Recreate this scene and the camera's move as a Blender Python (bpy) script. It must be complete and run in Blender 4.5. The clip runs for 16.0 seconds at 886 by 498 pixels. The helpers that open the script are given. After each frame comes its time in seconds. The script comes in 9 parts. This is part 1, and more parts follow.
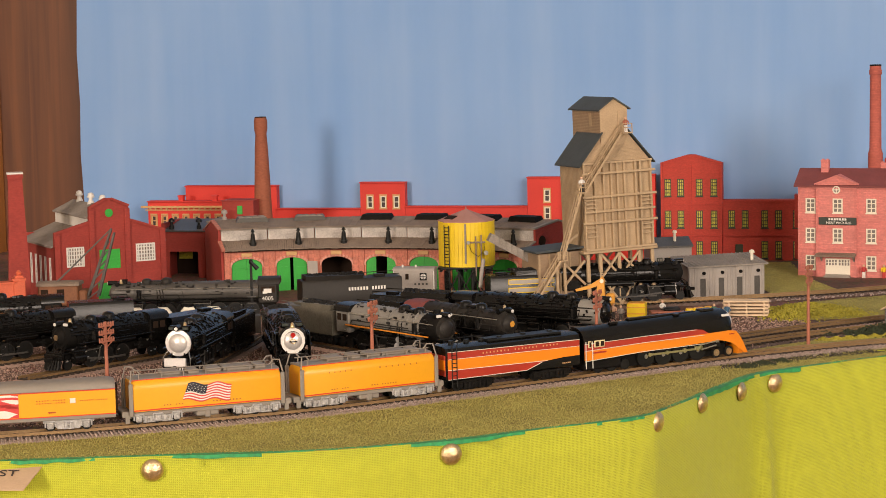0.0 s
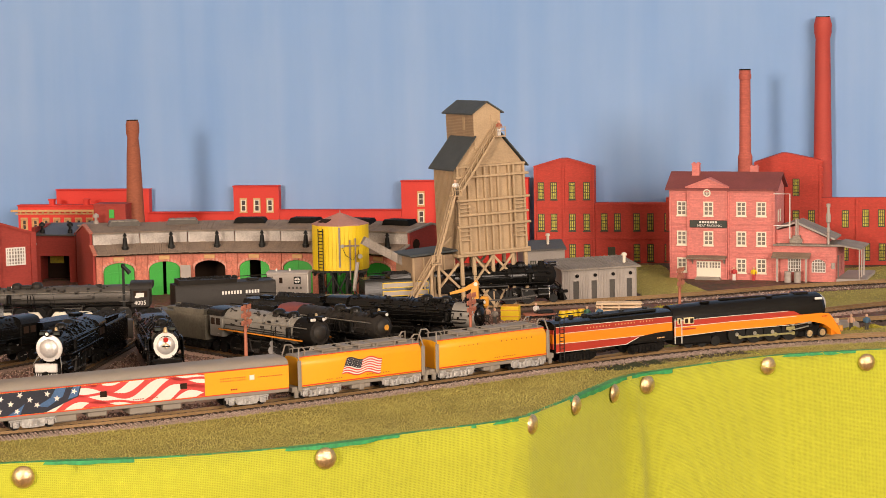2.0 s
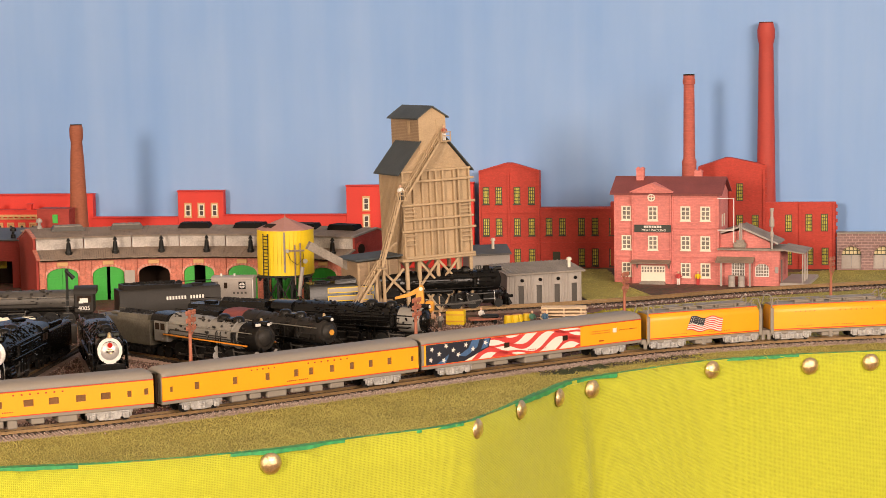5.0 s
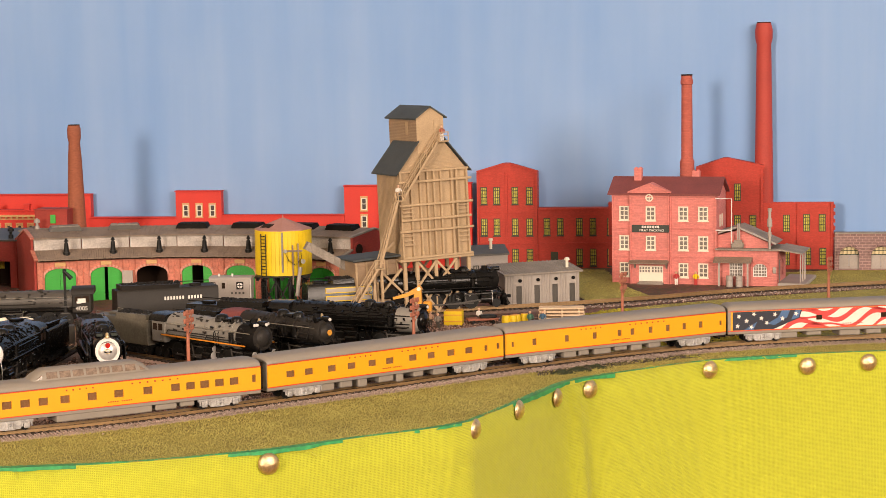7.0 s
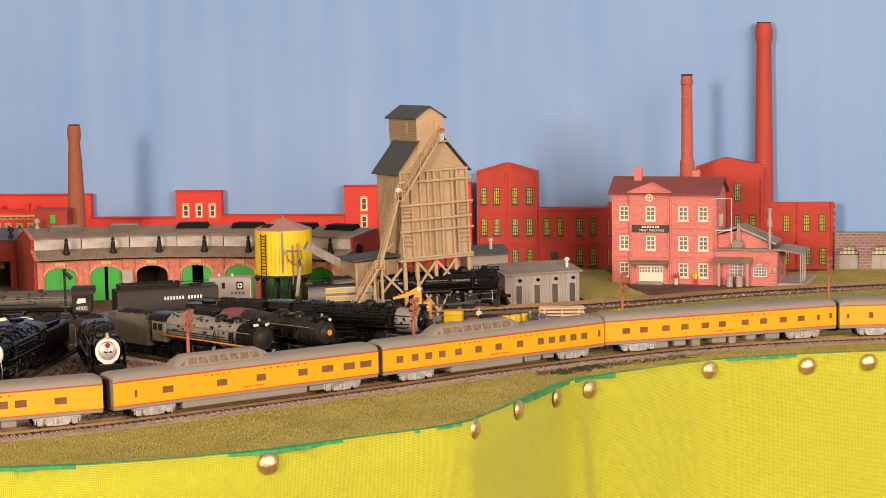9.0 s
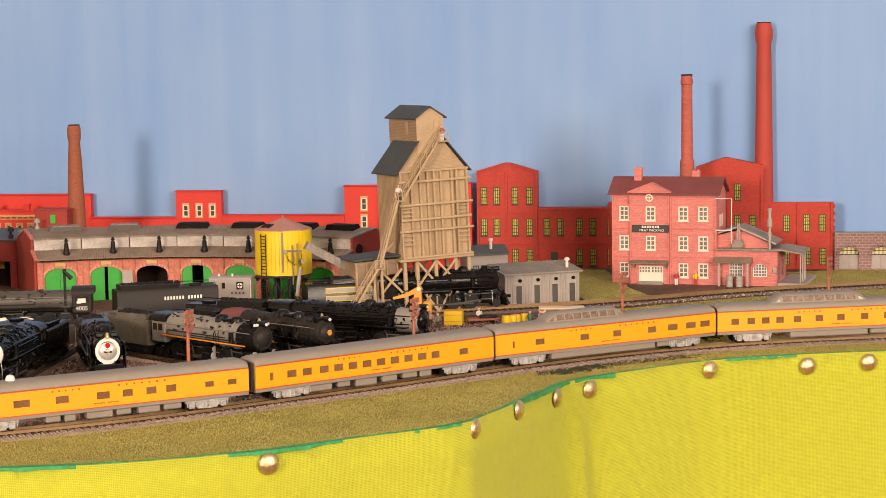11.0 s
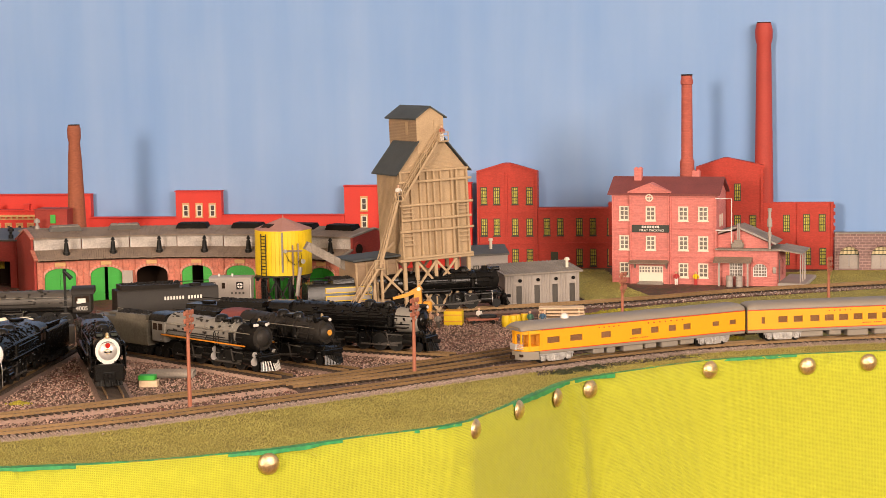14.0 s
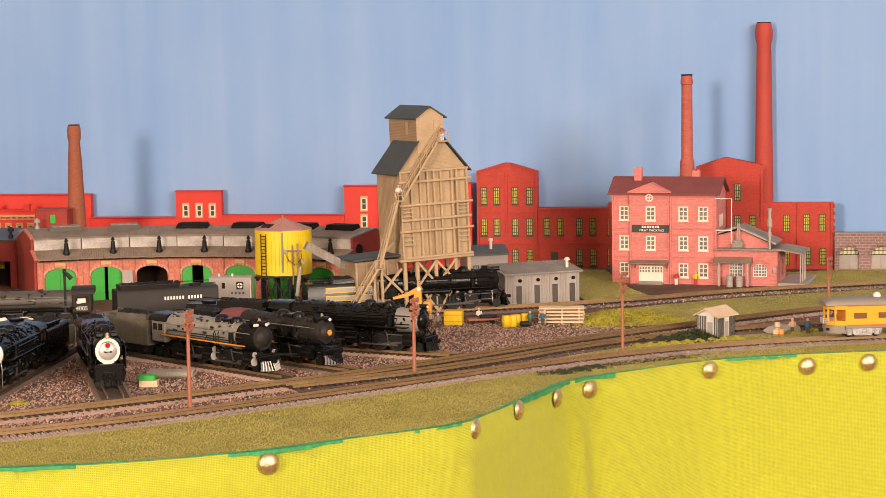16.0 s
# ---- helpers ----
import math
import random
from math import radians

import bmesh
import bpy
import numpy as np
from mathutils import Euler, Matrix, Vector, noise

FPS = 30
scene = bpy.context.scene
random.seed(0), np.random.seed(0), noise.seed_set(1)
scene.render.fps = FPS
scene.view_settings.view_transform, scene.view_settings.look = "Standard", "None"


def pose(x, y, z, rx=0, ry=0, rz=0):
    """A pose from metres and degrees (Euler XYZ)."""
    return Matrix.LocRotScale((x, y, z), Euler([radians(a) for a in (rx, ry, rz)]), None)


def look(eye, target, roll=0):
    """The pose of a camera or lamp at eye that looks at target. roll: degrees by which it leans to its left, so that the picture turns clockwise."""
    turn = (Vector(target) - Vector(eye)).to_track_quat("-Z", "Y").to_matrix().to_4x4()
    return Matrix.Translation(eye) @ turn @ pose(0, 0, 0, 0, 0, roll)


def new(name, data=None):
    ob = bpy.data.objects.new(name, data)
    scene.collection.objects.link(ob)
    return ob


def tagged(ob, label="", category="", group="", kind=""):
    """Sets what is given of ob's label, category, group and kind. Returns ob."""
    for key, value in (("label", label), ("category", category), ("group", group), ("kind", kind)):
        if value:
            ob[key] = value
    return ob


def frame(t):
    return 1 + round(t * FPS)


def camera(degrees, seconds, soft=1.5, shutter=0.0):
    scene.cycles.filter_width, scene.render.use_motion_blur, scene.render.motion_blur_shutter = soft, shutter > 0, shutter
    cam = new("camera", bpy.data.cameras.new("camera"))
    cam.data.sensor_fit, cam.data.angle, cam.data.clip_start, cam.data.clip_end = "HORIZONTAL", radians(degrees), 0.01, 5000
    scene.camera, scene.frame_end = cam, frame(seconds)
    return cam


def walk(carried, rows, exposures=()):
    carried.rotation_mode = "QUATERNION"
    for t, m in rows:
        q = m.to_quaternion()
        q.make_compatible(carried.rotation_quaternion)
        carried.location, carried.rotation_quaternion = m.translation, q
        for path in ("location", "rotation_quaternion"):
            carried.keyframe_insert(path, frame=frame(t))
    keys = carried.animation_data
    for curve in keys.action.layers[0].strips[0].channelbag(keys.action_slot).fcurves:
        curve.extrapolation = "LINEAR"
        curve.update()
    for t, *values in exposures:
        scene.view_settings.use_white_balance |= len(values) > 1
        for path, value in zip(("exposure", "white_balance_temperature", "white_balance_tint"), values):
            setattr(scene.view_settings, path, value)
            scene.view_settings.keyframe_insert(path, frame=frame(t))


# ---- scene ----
# camera: panned to the right in the first seconds, then at rest
cam = camera(24.6, 16.0, soft=0.7)
EYE_Z = 0.2012


def eye(pitch, roll, yaw):
    return pose(0, 0, EYE_Z, 90 + pitch, 0, yaw) @ pose(0, 0, 0, 0, 0, roll)


PAN = [(0.0, -6.046, -1.25, 5.186), (0.5, -6.041, -1.19, 4.068), (1.0, -6.025, -1.12, 3.157), (1.5, -6.022, -1.08, 2.373),
       (2.0, -6.020, -1.03, 1.616), (2.5, -6.004, -0.99, 0.983), (3.0, -5.978, -0.96, 0.549), (3.5, -5.941, -0.94, 0.304),
       (4.0, -5.923, -0.935, 0.168), (5.2, -5.912, -0.93, 0.05), (6.5, -5.909, -0.929, 0.0), (16.0, -5.909, -0.929, 0.0)]
EXPOSURE = [(0.0, -0.20, 6420, 17), (1.0, -0.12, 6520, 17), (1.5, -0.06, 6580, 18), (2.5, 0.06, 6700, 19), (4.0, 0.09, 6780, 20), (10.0, 0.08, 6780, 20), (16.0, 0.17, 6800, 21)]
walk(cam, [(t, eye(a, b, c)) for t, a, b, c in PAN], EXPOSURE)

# world: dull daylight outside the room
world = bpy.data.worlds.new("sky")
scene.world = world
world.use_nodes = True
sky = world.node_tree.nodes.new("ShaderNodeTexSky")
sky.sky_type = "NISHITA"
sky.sun_disc = False
sky.sun_elevation = radians(30)
sky.sun_rotation = radians(200)
world.node_tree.links.new(sky.outputs[0], world.node_tree.nodes["Background"].inputs[0])
world.node_tree.nodes["Background"].inputs[1].default_value = 0.1


def unseen_area_light(name, place, aim, wide, high, watts, colour):
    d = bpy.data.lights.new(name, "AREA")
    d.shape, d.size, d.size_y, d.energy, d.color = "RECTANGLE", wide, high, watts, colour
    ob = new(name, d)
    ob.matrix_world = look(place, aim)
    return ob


# key light behind the camera to the left, where the shadows point back to
unseen_area_light("unseen_area_light", (-1.42, -1.57, 0.58), (-0.1, 1.5, 0.05), 0.40, 0.56, 64, (1.0, 0.85, 0.66))
# unseen wide fill, added to brighten what faces forward and right
unseen_area_light("unseen_area_light", (1.5, -1.57, 0.85), (0.0, 1.6, 0.0), 1.9, 0.9, 86, (1.0, 0.86, 0.68))

# ---- materials ----


def mat(name, colour, rough=0.6, metal=0.0, vary=0.12, fine=900.0, coarse=70.0, bump=0.15, emit=None, second=None, coat=0.0, isle=0.0):
    """A paint, plastic, wood or stone: two scales of tone, and fine relief. isle: tone that changes from piece to piece."""
    m = bpy.data.materials.new(name)
    m.use_nodes = True
    nt = m.node_tree
    b = nt.nodes["Principled BSDF"]
    b.inputs["Roughness"].default_value = rough
    b.inputs["Metallic"].default_value = metal
    b.inputs["Coat Weight"].default_value = coat
    tc = nt.nodes.new("ShaderNodeTexCoord")
    n1, n2 = nt.nodes.new("ShaderNodeTexNoise"), nt.nodes.new("ShaderNodeTexNoise")
    n1.inputs["Scale"].default_value, n1.inputs["Detail"].default_value = fine, 4
    n2.inputs["Scale"].default_value, n2.inputs["Detail"].default_value = coarse, 5
    for n in (n1, n2):
        nt.links.new(tc.outputs["Object"], n.inputs["Vector"])
    add = nt.nodes.new("ShaderNodeMath")
    add.operation = "ADD"
    nt.links.new(n1.outputs["Fac"], add.inputs[0])
    nt.links.new(n2.outputs["Fac"], add.inputs[1])
    tone = add.outputs[0]
    if isle:
        g = nt.nodes.new("ShaderNodeNewGeometry")
        mul = nt.nodes.new("ShaderNodeMath")
        mul.operation = "MULTIPLY_ADD"
        mul.inputs[1].default_value = isle
        nt.links.new(g.outputs["Random Per Island"], mul.inputs[0])
        nt.links.new(tone, mul.inputs[2])
        tone = mul.outputs[0]
    ramp = nt.nodes.new("ShaderNodeMapRange")
    ramp.inputs["From Min"].default_value, ramp.inputs["From Max"].default_value = 0.65, 1.35 + isle
    nt.links.new(tone, ramp.inputs["Value"])
    mix = nt.nodes.new("ShaderNodeMix")
    mix.data_type = "RGBA"
    c = Vector(colour)
    lo = c * (1 - vary)
    hi = Vector(second) if second else c * (1 + vary)
    mix.inputs[6].default_value = (*lo, 1)
    mix.inputs[7].default_value = (*hi, 1)
    nt.links.new(ramp.outputs[0], mix.inputs[0])
    nt.links.new(mix.outputs[2], b.inputs["Base Color"])
    if bump:
        bp = nt.nodes.new("ShaderNodeBump")
        bp.inputs["Strength"].default_value, bp.inputs["Distance"].default_value = bump, 0.0006
        nt.links.new(n1.outputs["Fac"], bp.inputs["Height"])
        nt.links.new(bp.outputs[0], b.inputs["Normal"])
    if emit:
        b.inputs["Emission Color"].default_value = (*emit[0], 1)
        b.inputs["Emission Strength"].default_value = emit[1]
    return m


def brick_mat(name, colour, mortar, wide, high, rough=0.75, vary=0.15, relief=0.35):
    """Moulded brickwork far too small to pick apart: courses in relief, painted over."""
    m = mat(name, colour, rough, vary=vary, fine=500, coarse=45, bump=0)
    nt = m.node_tree
    b = nt.nodes["Principled BSDF"]
    old = b.inputs["Base Color"].links[0].from_socket
    geo = nt.nodes.new("ShaderNodeTexCoord")
    sep = nt.nodes.new("ShaderNodeSeparateXYZ")
    nt.links.new(geo.outputs["Object"], sep.inputs[0])
    su = nt.nodes.new("ShaderNodeMath")
    su.operation = "ADD"
    nt.links.new(sep.outputs[0], su.inputs[0])
    nt.links.new(sep.outputs[1], su.inputs[1])
    com = nt.nodes.new("ShaderNodeCombineXYZ")
    nt.links.new(su.outputs[0], com.inputs[0])
    nt.links.new(sep.outputs[2], com.inputs[1])
    br = nt.nodes.new("ShaderNodeTexBrick")
    br.inputs["Scale"].default_value = 1.0
    br.inputs["Brick Width"].default_value, br.inputs["Row Height"].default_value = wide, high
    br.inputs["Mortar Size"].default_value = high * 0.13
    br.inputs["Color1"].default_value = (1, 1, 1, 1)
    br.inputs["Color2"].default_value = (0.82, 0.82, 0.82, 1)
    br.inputs["Mortar"].default_value = (*mortar, 1)
    nt.links.new(com.outputs[0], br.inputs["Vector"])
    mul = nt.nodes.new("ShaderNodeMix")
    mul.data_type, mul.blend_type = "RGBA", "MULTIPLY"
    mul.inputs[0].default_value = 1.0
    nt.links.new(old, mul.inputs[6])
    nt.links.new(br.outputs["Color"], mul.inputs[7])
    nt.links.new(mul.outputs[2], b.inputs["Base Color"])
    bp = nt.nodes.new("ShaderNodeBump")
    bp.invert = True
    bp.inputs["Strength"].default_value, bp.inputs["Distance"].default_value = relief, 0.0003
    nt.links.new(br.outputs["Fac"], bp.inputs["Height"])
    nt.links.new(bp.outputs[0], b.inputs["Normal"])
    return m


def backdrop_mat():
    """Blue wall paint laid on with a wide brush: upright streaks and paler clouds of thin paint."""
    m = mat("painted sky", (0.22, 0.37, 0.58), 0.75, vary=0.0, bump=0)
    nt = m.node_tree
    b = nt.nodes["Principled BSDF"]
    tc = nt.nodes.new("ShaderNodeTexCoord")
    mp = nt.nodes.new("ShaderNodeMapping")
    mp.inputs["Scale"].default_value = (14, 14, 1.1)
    nt.links.new(tc.outputs["Object"], mp.inputs[0])
    n1, n2 = nt.nodes.new("ShaderNodeTexNoise"), nt.nodes.new("ShaderNodeTexNoise")
    n1.inputs["Scale"].default_value, n1.inputs["Detail"].default_value = 3.0, 7
    n2.inputs["Scale"].default_value, n2.inputs["Detail"].default_value = 5.0, 3
    nt.links.new(mp.outputs[0], n1.inputs["Vector"])
    nt.links.new(tc.outputs["Object"], n2.inputs["Vector"])
    add = nt.nodes.new("ShaderNodeMath")
    nt.links.new(n1.outputs[0], add.inputs[0])
    nt.links.new(n2.outputs[0], add.inputs[1])
    ramp = nt.nodes.new("ShaderNodeValToRGB")
    ramp.color_ramp.elements[0].position, ramp.color_ramp.elements[0].color = 0.30, (0.172, 0.335, 0.655, 1)
    ramp.color_ramp.elements[1].position, ramp.color_ramp.elements[1].color = 0.72, (0.262, 0.415, 0.69, 1)
    half = nt.nodes.new("ShaderNodeMath")
    half.operation = "MULTIPLY"
    half.inputs[1].default_value = 0.5
    nt.links.new(add.outputs[0], half.inputs[0])
    nt.links.new(half.outputs[0], ramp.inputs[0])
    nt.links.new(ramp.outputs[0], b.inputs["Base Color"])
    bp = nt.nodes.new("ShaderNodeBump")
    bp.inputs["Strength"].default_value, bp.inputs["Distance"].default_value = 0.25, 0.001
    nt.links.new(n1.outputs[0], bp.inputs["Height"])
    nt.links.new(bp.outputs[0], b.inputs["Normal"])
    return m


def cloth_mat():
    """Yellow-green woven cotton with a visible rib."""
    m = mat("yellow-green cotton", (0.470, 0.495, 0.029), 0.9, vary=0.08, fine=220, coarse=9, bump=0)
    nt = m.node_tree
    b = nt.nodes["Principled BSDF"]
    b.inputs["Sheen Weight"].default_value = 0.15
    tc = nt.nodes.new("ShaderNodeTexCoord")
    sep, add, com = nt.nodes.new("ShaderNodeSeparateXYZ"), nt.nodes.new("ShaderNodeMath"), nt.nodes.new("ShaderNodeCombineXYZ")
    nt.links.new(tc.outputs["Object"], sep.inputs[0])
    nt.links.new(sep.outputs[0], add.inputs[0])
    nt.links.new(sep.outputs[1], add.inputs[1])
    nt.links.new(add.outputs[0], com.inputs[0])
    nt.links.new(sep.outputs[2], com.inputs[2])
    waves = []
    for d in ("X", "Z"):
        w = nt.nodes.new("ShaderNodeTexWave")
        w.bands_direction = d
        w.inputs["Scale"].default_value = 300 if d == "X" else 380
        w.inputs["Distortion"].default_value = 1.6
        w.inputs["Detail Scale"].default_value = 2.5
        nt.links.new(com.outputs[0], w.inputs["Vector"])
        waves.append(w)
    mul = nt.nodes.new("ShaderNodeMath")
    mul.operation = "MULTIPLY"
    nt.links.new(waves[0].outputs["Fac"], mul.inputs[0])
    nt.links.new(waves[1].outputs["Fac"], mul.inputs[1])
    old = b.inputs["Base Color"].links[0].from_socket
    mx = nt.nodes.new("ShaderNodeMix")
    mx.data_type, mx.blend_type = "RGBA", "MULTIPLY"
    nt.links.new(mul.outputs[0], mx.inputs[0])
    mx.inputs[7].default_value = (0.70, 0.70, 0.52, 1)
    nt.links.new(old, mx.inputs[6])
    nt.links.new(mx.outputs[2], b.inputs["Base Color"])
    bp = nt.nodes.new("ShaderNodeBump")
    bp.inputs["Strength"].default_value, bp.inputs["Distance"].default_value = 0.6, 0.0003
    nt.links.new(mul.outputs[0], bp.inputs["Height"])
    nt.links.new(bp.outputs[0], b.inputs["Normal"])
    return m


def wood_mat(name, lo, hi, rough=0.35):
    """Varnished boards with upright grain."""
    m = mat(name, lo, rough, vary=0.05, bump=0, coat=0.05)
    nt = m.node_tree
    b = nt.nodes["Principled BSDF"]
    tc = nt.nodes.new("ShaderNodeTexCoord")
    mp = nt.nodes.new("ShaderNodeMapping")
    mp.inputs["Scale"].default_value = (60, 60, 2.5)
    nt.links.new(tc.outputs["Object"], mp.inputs[0])
    n = nt.nodes.new("ShaderNodeTexNoise")
    n.inputs["Scale"].default_value, n.inputs["Detail"].default_value, n.inputs["Distortion"].default_value = 1.6, 6, 0.8
    nt.links.new(mp.outputs[0], n.inputs["Vector"])
    r = nt.nodes.new("ShaderNodeValToRGB")
    r.color_ramp.elements[0].position, r.color_ramp.elements[0].color = 0.3, (*lo, 1)
    r.color_ramp.elements[1].position, r.color_ramp.elements[1].color = 0.7, (*hi, 1)
    nt.links.new(n.outputs[0], r.inputs[0])
    nt.links.new(r.outputs[0], b.inputs["Base Color"])
    return m


def ground_mat():
    """Scatter of brown and grey chippings over painted plaster, with reddish patches."""
    m = mat("scenic ground", (0.10, 0.07, 0.05), 0.95, vary=0.5, fine=700, coarse=22, bump=0)
    nt = m.node_tree
    b = nt.nodes["Principled BSDF"]
    tc = nt.nodes.new("ShaderNodeTexCoord")
    v = nt.nodes.new("ShaderNodeTexVoronoi")
    v.inputs["Scale"].default_value = 520
    nt.links.new(tc.outputs["Object"], v.inputs["Vector"])
    n = nt.nodes.new("ShaderNodeTexNoise")
    n.inputs["Scale"].default_value, n.inputs["Detail"].default_value = 16, 4
    nt.links.new(tc.outputs["Object"], n.inputs["Vector"])
    r = nt.nodes.new("ShaderNodeValToRGB")
    r.color_ramp.elements[0].position, r.color_ramp.elements[0].color = 0.38, (0.075, 0.042, 0.022, 1)
    r.color_ramp.elements[1].position, r.color_ramp.elements[1].color = 0.66, (0.21, 0.075, 0.045, 1)
    nt.links.new(n.outputs[0], r.inputs[0])
    mx = nt.nodes.new("ShaderNodeMix")
    mx.data_type, mx.blend_type = "RGBA", "OVERLAY"
    mx.inputs[0].default_value = 0.4
    nt.links.new(r.outputs[0], mx.inputs[6])
    nt.links.new(v.outputs["Color"], mx.inputs[7])
    hs = nt.nodes.new("ShaderNodeHueSaturation")
    hs.inputs["Saturation"].default_value = 0.9
    nt.links.new(mx.outputs[2], hs.inputs["Color"])
    nt.links.new(hs.outputs[0], b.inputs["Base Color"])
    bp = nt.nodes.new("ShaderNodeBump")
    bp.inputs["Strength"].default_value, bp.inputs["Distance"].default_value = 0.8, 0.0008
    nt.links.new(v.outputs["Distance"], bp.inputs["Height"])
    nt.links.new(bp.outputs[0], b.inputs["Normal"])
    return m


SKY, CLOTH, GROUND = backdrop_mat(), cloth_mat(), ground_mat()
PLASTER = mat("wall plaster", (0.62, 0.58, 0.52), 0.9, vary=0.05, fine=60, coarse=3)
WHITEWASH = mat("ceiling paint", (0.75, 0.74, 0.71), 0.9, vary=0.04, fine=40, coarse=3)
BOARDS = wood_mat("floorboards", (0.20, 0.11, 0.055), (0.30, 0.18, 0.09))
PINE = wood_mat("varnished wood", (0.085, 0.026, 0.008), (0.155, 0.052, 0.015), 0.5)
PINE_LIGHT = wood_mat("orange varnished wood", (0.34, 0.13, 0.03), (0.46, 0.19, 0.05))
GRASS = mat("static grass", (0.295, 0.270, 0.045), 0.9, vary=0.45, fine=90, coarse=22, bump=0, isle=1.0, second=(0.58, 0.52, 0.16))
TURF = mat("turf", (0.28, 0.235, 0.05), 0.95, vary=0.4, fine=600, coarse=30)
BUSH = mat("yellow-green foam foliage", (0.38, 0.33, 0.035), 0.95, vary=0.5, fine=500, coarse=60, isle=0.6)
DARKBUSH = mat("dark green foam foliage", (0.035, 0.045, 0.02), 0.95, vary=0.5, fine=500, coarse=60, isle=0.6)
GREEN_TAPE = mat("green edge paint", (0.02, 0.27, 0.085), 0.6, vary=0.45, fine=500)
BRASS = mat("antique brass", (0.70, 0.53, 0.30), 0.36, 1.0, vary=0.25, fine=900, coarse=250, bump=0.5)
CARD = mat("brown card", (0.52, 0.36, 0.23), 0.85, vary=0.08)
INK = mat("dark pencil", (0.05, 0.035, 0.03), 0.8)
RAIL = mat("rusty rail", (0.30, 0.19, 0.09), 0.42, 0.5, vary=0.25)
SLEEPER = mat("dark plastic sleeper", (0.045, 0.03, 0.02), 0.7, vary=0.4, isle=0.7)
STONE = mat("grey-pink ballast", (0.40, 0.31, 0.27), 0.9, vary=0.5, fine=900, coarse=40, isle=1.4)
DARKSTONE = mat("brown ballast", (0.125, 0.055, 0.033), 0.9, vary=0.85, fine=900, coarse=22, isle=2.2, second=(0.66, 0.44, 0.35))
COALSTONE = mat("black ballast", (0.055, 0.045, 0.04), 0.9, vary=0.5, isle=1.2)
RED = mat("bright red card", (0.66, 0.035, 0.02), 0.6, vary=0.12, coarse=25)
FACTORY = brick_mat("red factory brick", (0.52, 0.055, 0.035), (0.85, 0.8, 0.75), 0.0022, 0.0007)
ENGINE_BRICK = brick_mat("dark red brick", (0.36, 0.045, 0.032), (0.85, 0.8, 0.75), 0.0022, 0.0007)
ROUND_BRICK = brick_mat("weathered salmon brick", (0.56, 0.19, 0.13), (1.2, 1.2, 1.15), 0.0026, 0.0009, vary=0.35)
ROUND_PALE = mat("chalky salmon stone", (0.62, 0.30, 0.23), 0.85, vary=0.35, fine=700, coarse=120)
PINK_BRICK = brick_mat("pink brick", (0.74, 0.245, 0.215), (0.86, 0.84, 0.84), 0.0034, 0.0013, relief=0.6)
GREY_BRICK = brick_mat("grey-mauve stone", (0.25, 0.155, 0.145), (1.55, 1.6, 1.6), 0.0052, 0.0024)
CHIM_BROWN = brick_mat("brown chimney brick", (0.33, 0.10, 0.05), (0.9, 0.9, 0.9), 0.0022, 0.0008)
PALE_BOARD = mat("pale stained board", (0.46, 0.42, 0.385), 0.7, vary=0.35, coarse=120)
CHIM_PINK = brick_mat("rose chimney brick", (0.52, 0.125, 0.09), (0.85, 0.82, 0.82), 0.0034, 0.0013, relief=0.6)
ROD = mat("brassy side rod", (0.46, 0.42, 0.20), 0.35, 0.7, vary=0.15)
CHIM_RED = mat("matt red chimney", (0.42, 0.05, 0.035), 0.65, vary=0.15, coarse=40)
TRIM_TAN = mat("tan trim", (0.62, 0.36, 0.15), 0.6)
TRIM_CREAM = mat("cream plastic", (0.78, 0.72, 0.59), 0.5, vary=0.05)
WHITE = mat("white plastic", (0.74, 0.71, 0.66), 0.5, vary=0.08)
SLATE = mat("dark slate roof", (0.055, 0.065, 0.065), 0.7, vary=0.25)
ROOF_GREY = mat("weathered grey roof", (0.27, 0.235, 0.20), 0.8, vary=0.3)
ROOF_BROWN = mat("brown plank roof", (0.24, 0.18, 0.135), 0.8, vary=0.35)
ROOF_RED = mat("maroon roof tile", (0.20, 0.05, 0.045), 0.7, vary=0.2)
TANK_ROOF = mat("dusty pink roof", (0.40, 0.20, 0.165), 0.8, vary=0.15)
TAN = mat("tan-painted timber", (0.45, 0.325, 0.195), 0.7, vary=0.15)
TAN_DARK = mat("darker tan timber", (0.34, 0.235, 0.145), 0.75, vary=0.2)
YELLOW = mat("bright yellow paint", (0.80, 0.56, 0.01), 0.5, vary=0.06)
GREEN = mat("bright green door paint", (0.02, 0.36, 0.035), 0.5, vary=0.15)
IRON = mat("black ironwork", (0.010, 0.010, 0.009), 0.45, 0.0, vary=0.4)
BLACK = mat("satin black engine paint", (0.006, 0.0056, 0.005), 0.26, 0.0, vary=0.4, bump=0.1)
BLACK_DULL = mat("sooty black", (0.008, 0.007, 0.006), 0.7, vary=0.5)
GRAPHITE = mat("graphite grey", (0.085, 0.077, 0.068), 0.45, 0.2, vary=0.2)
ENGINE_GREY = mat("dark grey engine paint", (0.024, 0.021, 0.018), 0.5, vary=0.2)
SMOKE_GREY = mat("two-tone grey paint", (0.23, 0.215, 0.19), 0.5, vary=0.12)
OLIVE_GREY = mat("weathered olive-grey paint", (0.125, 0.112, 0.085), 0.5, vary=0.35, coarse=90)
SILVER = mat("silver paint", (0.68, 0.65, 0.62), 0.35, 0.45, vary=0.12)
STEEL = mat("bright steel", (0.55, 0.53, 0.48), 0.3, 0.9, vary=0.15)
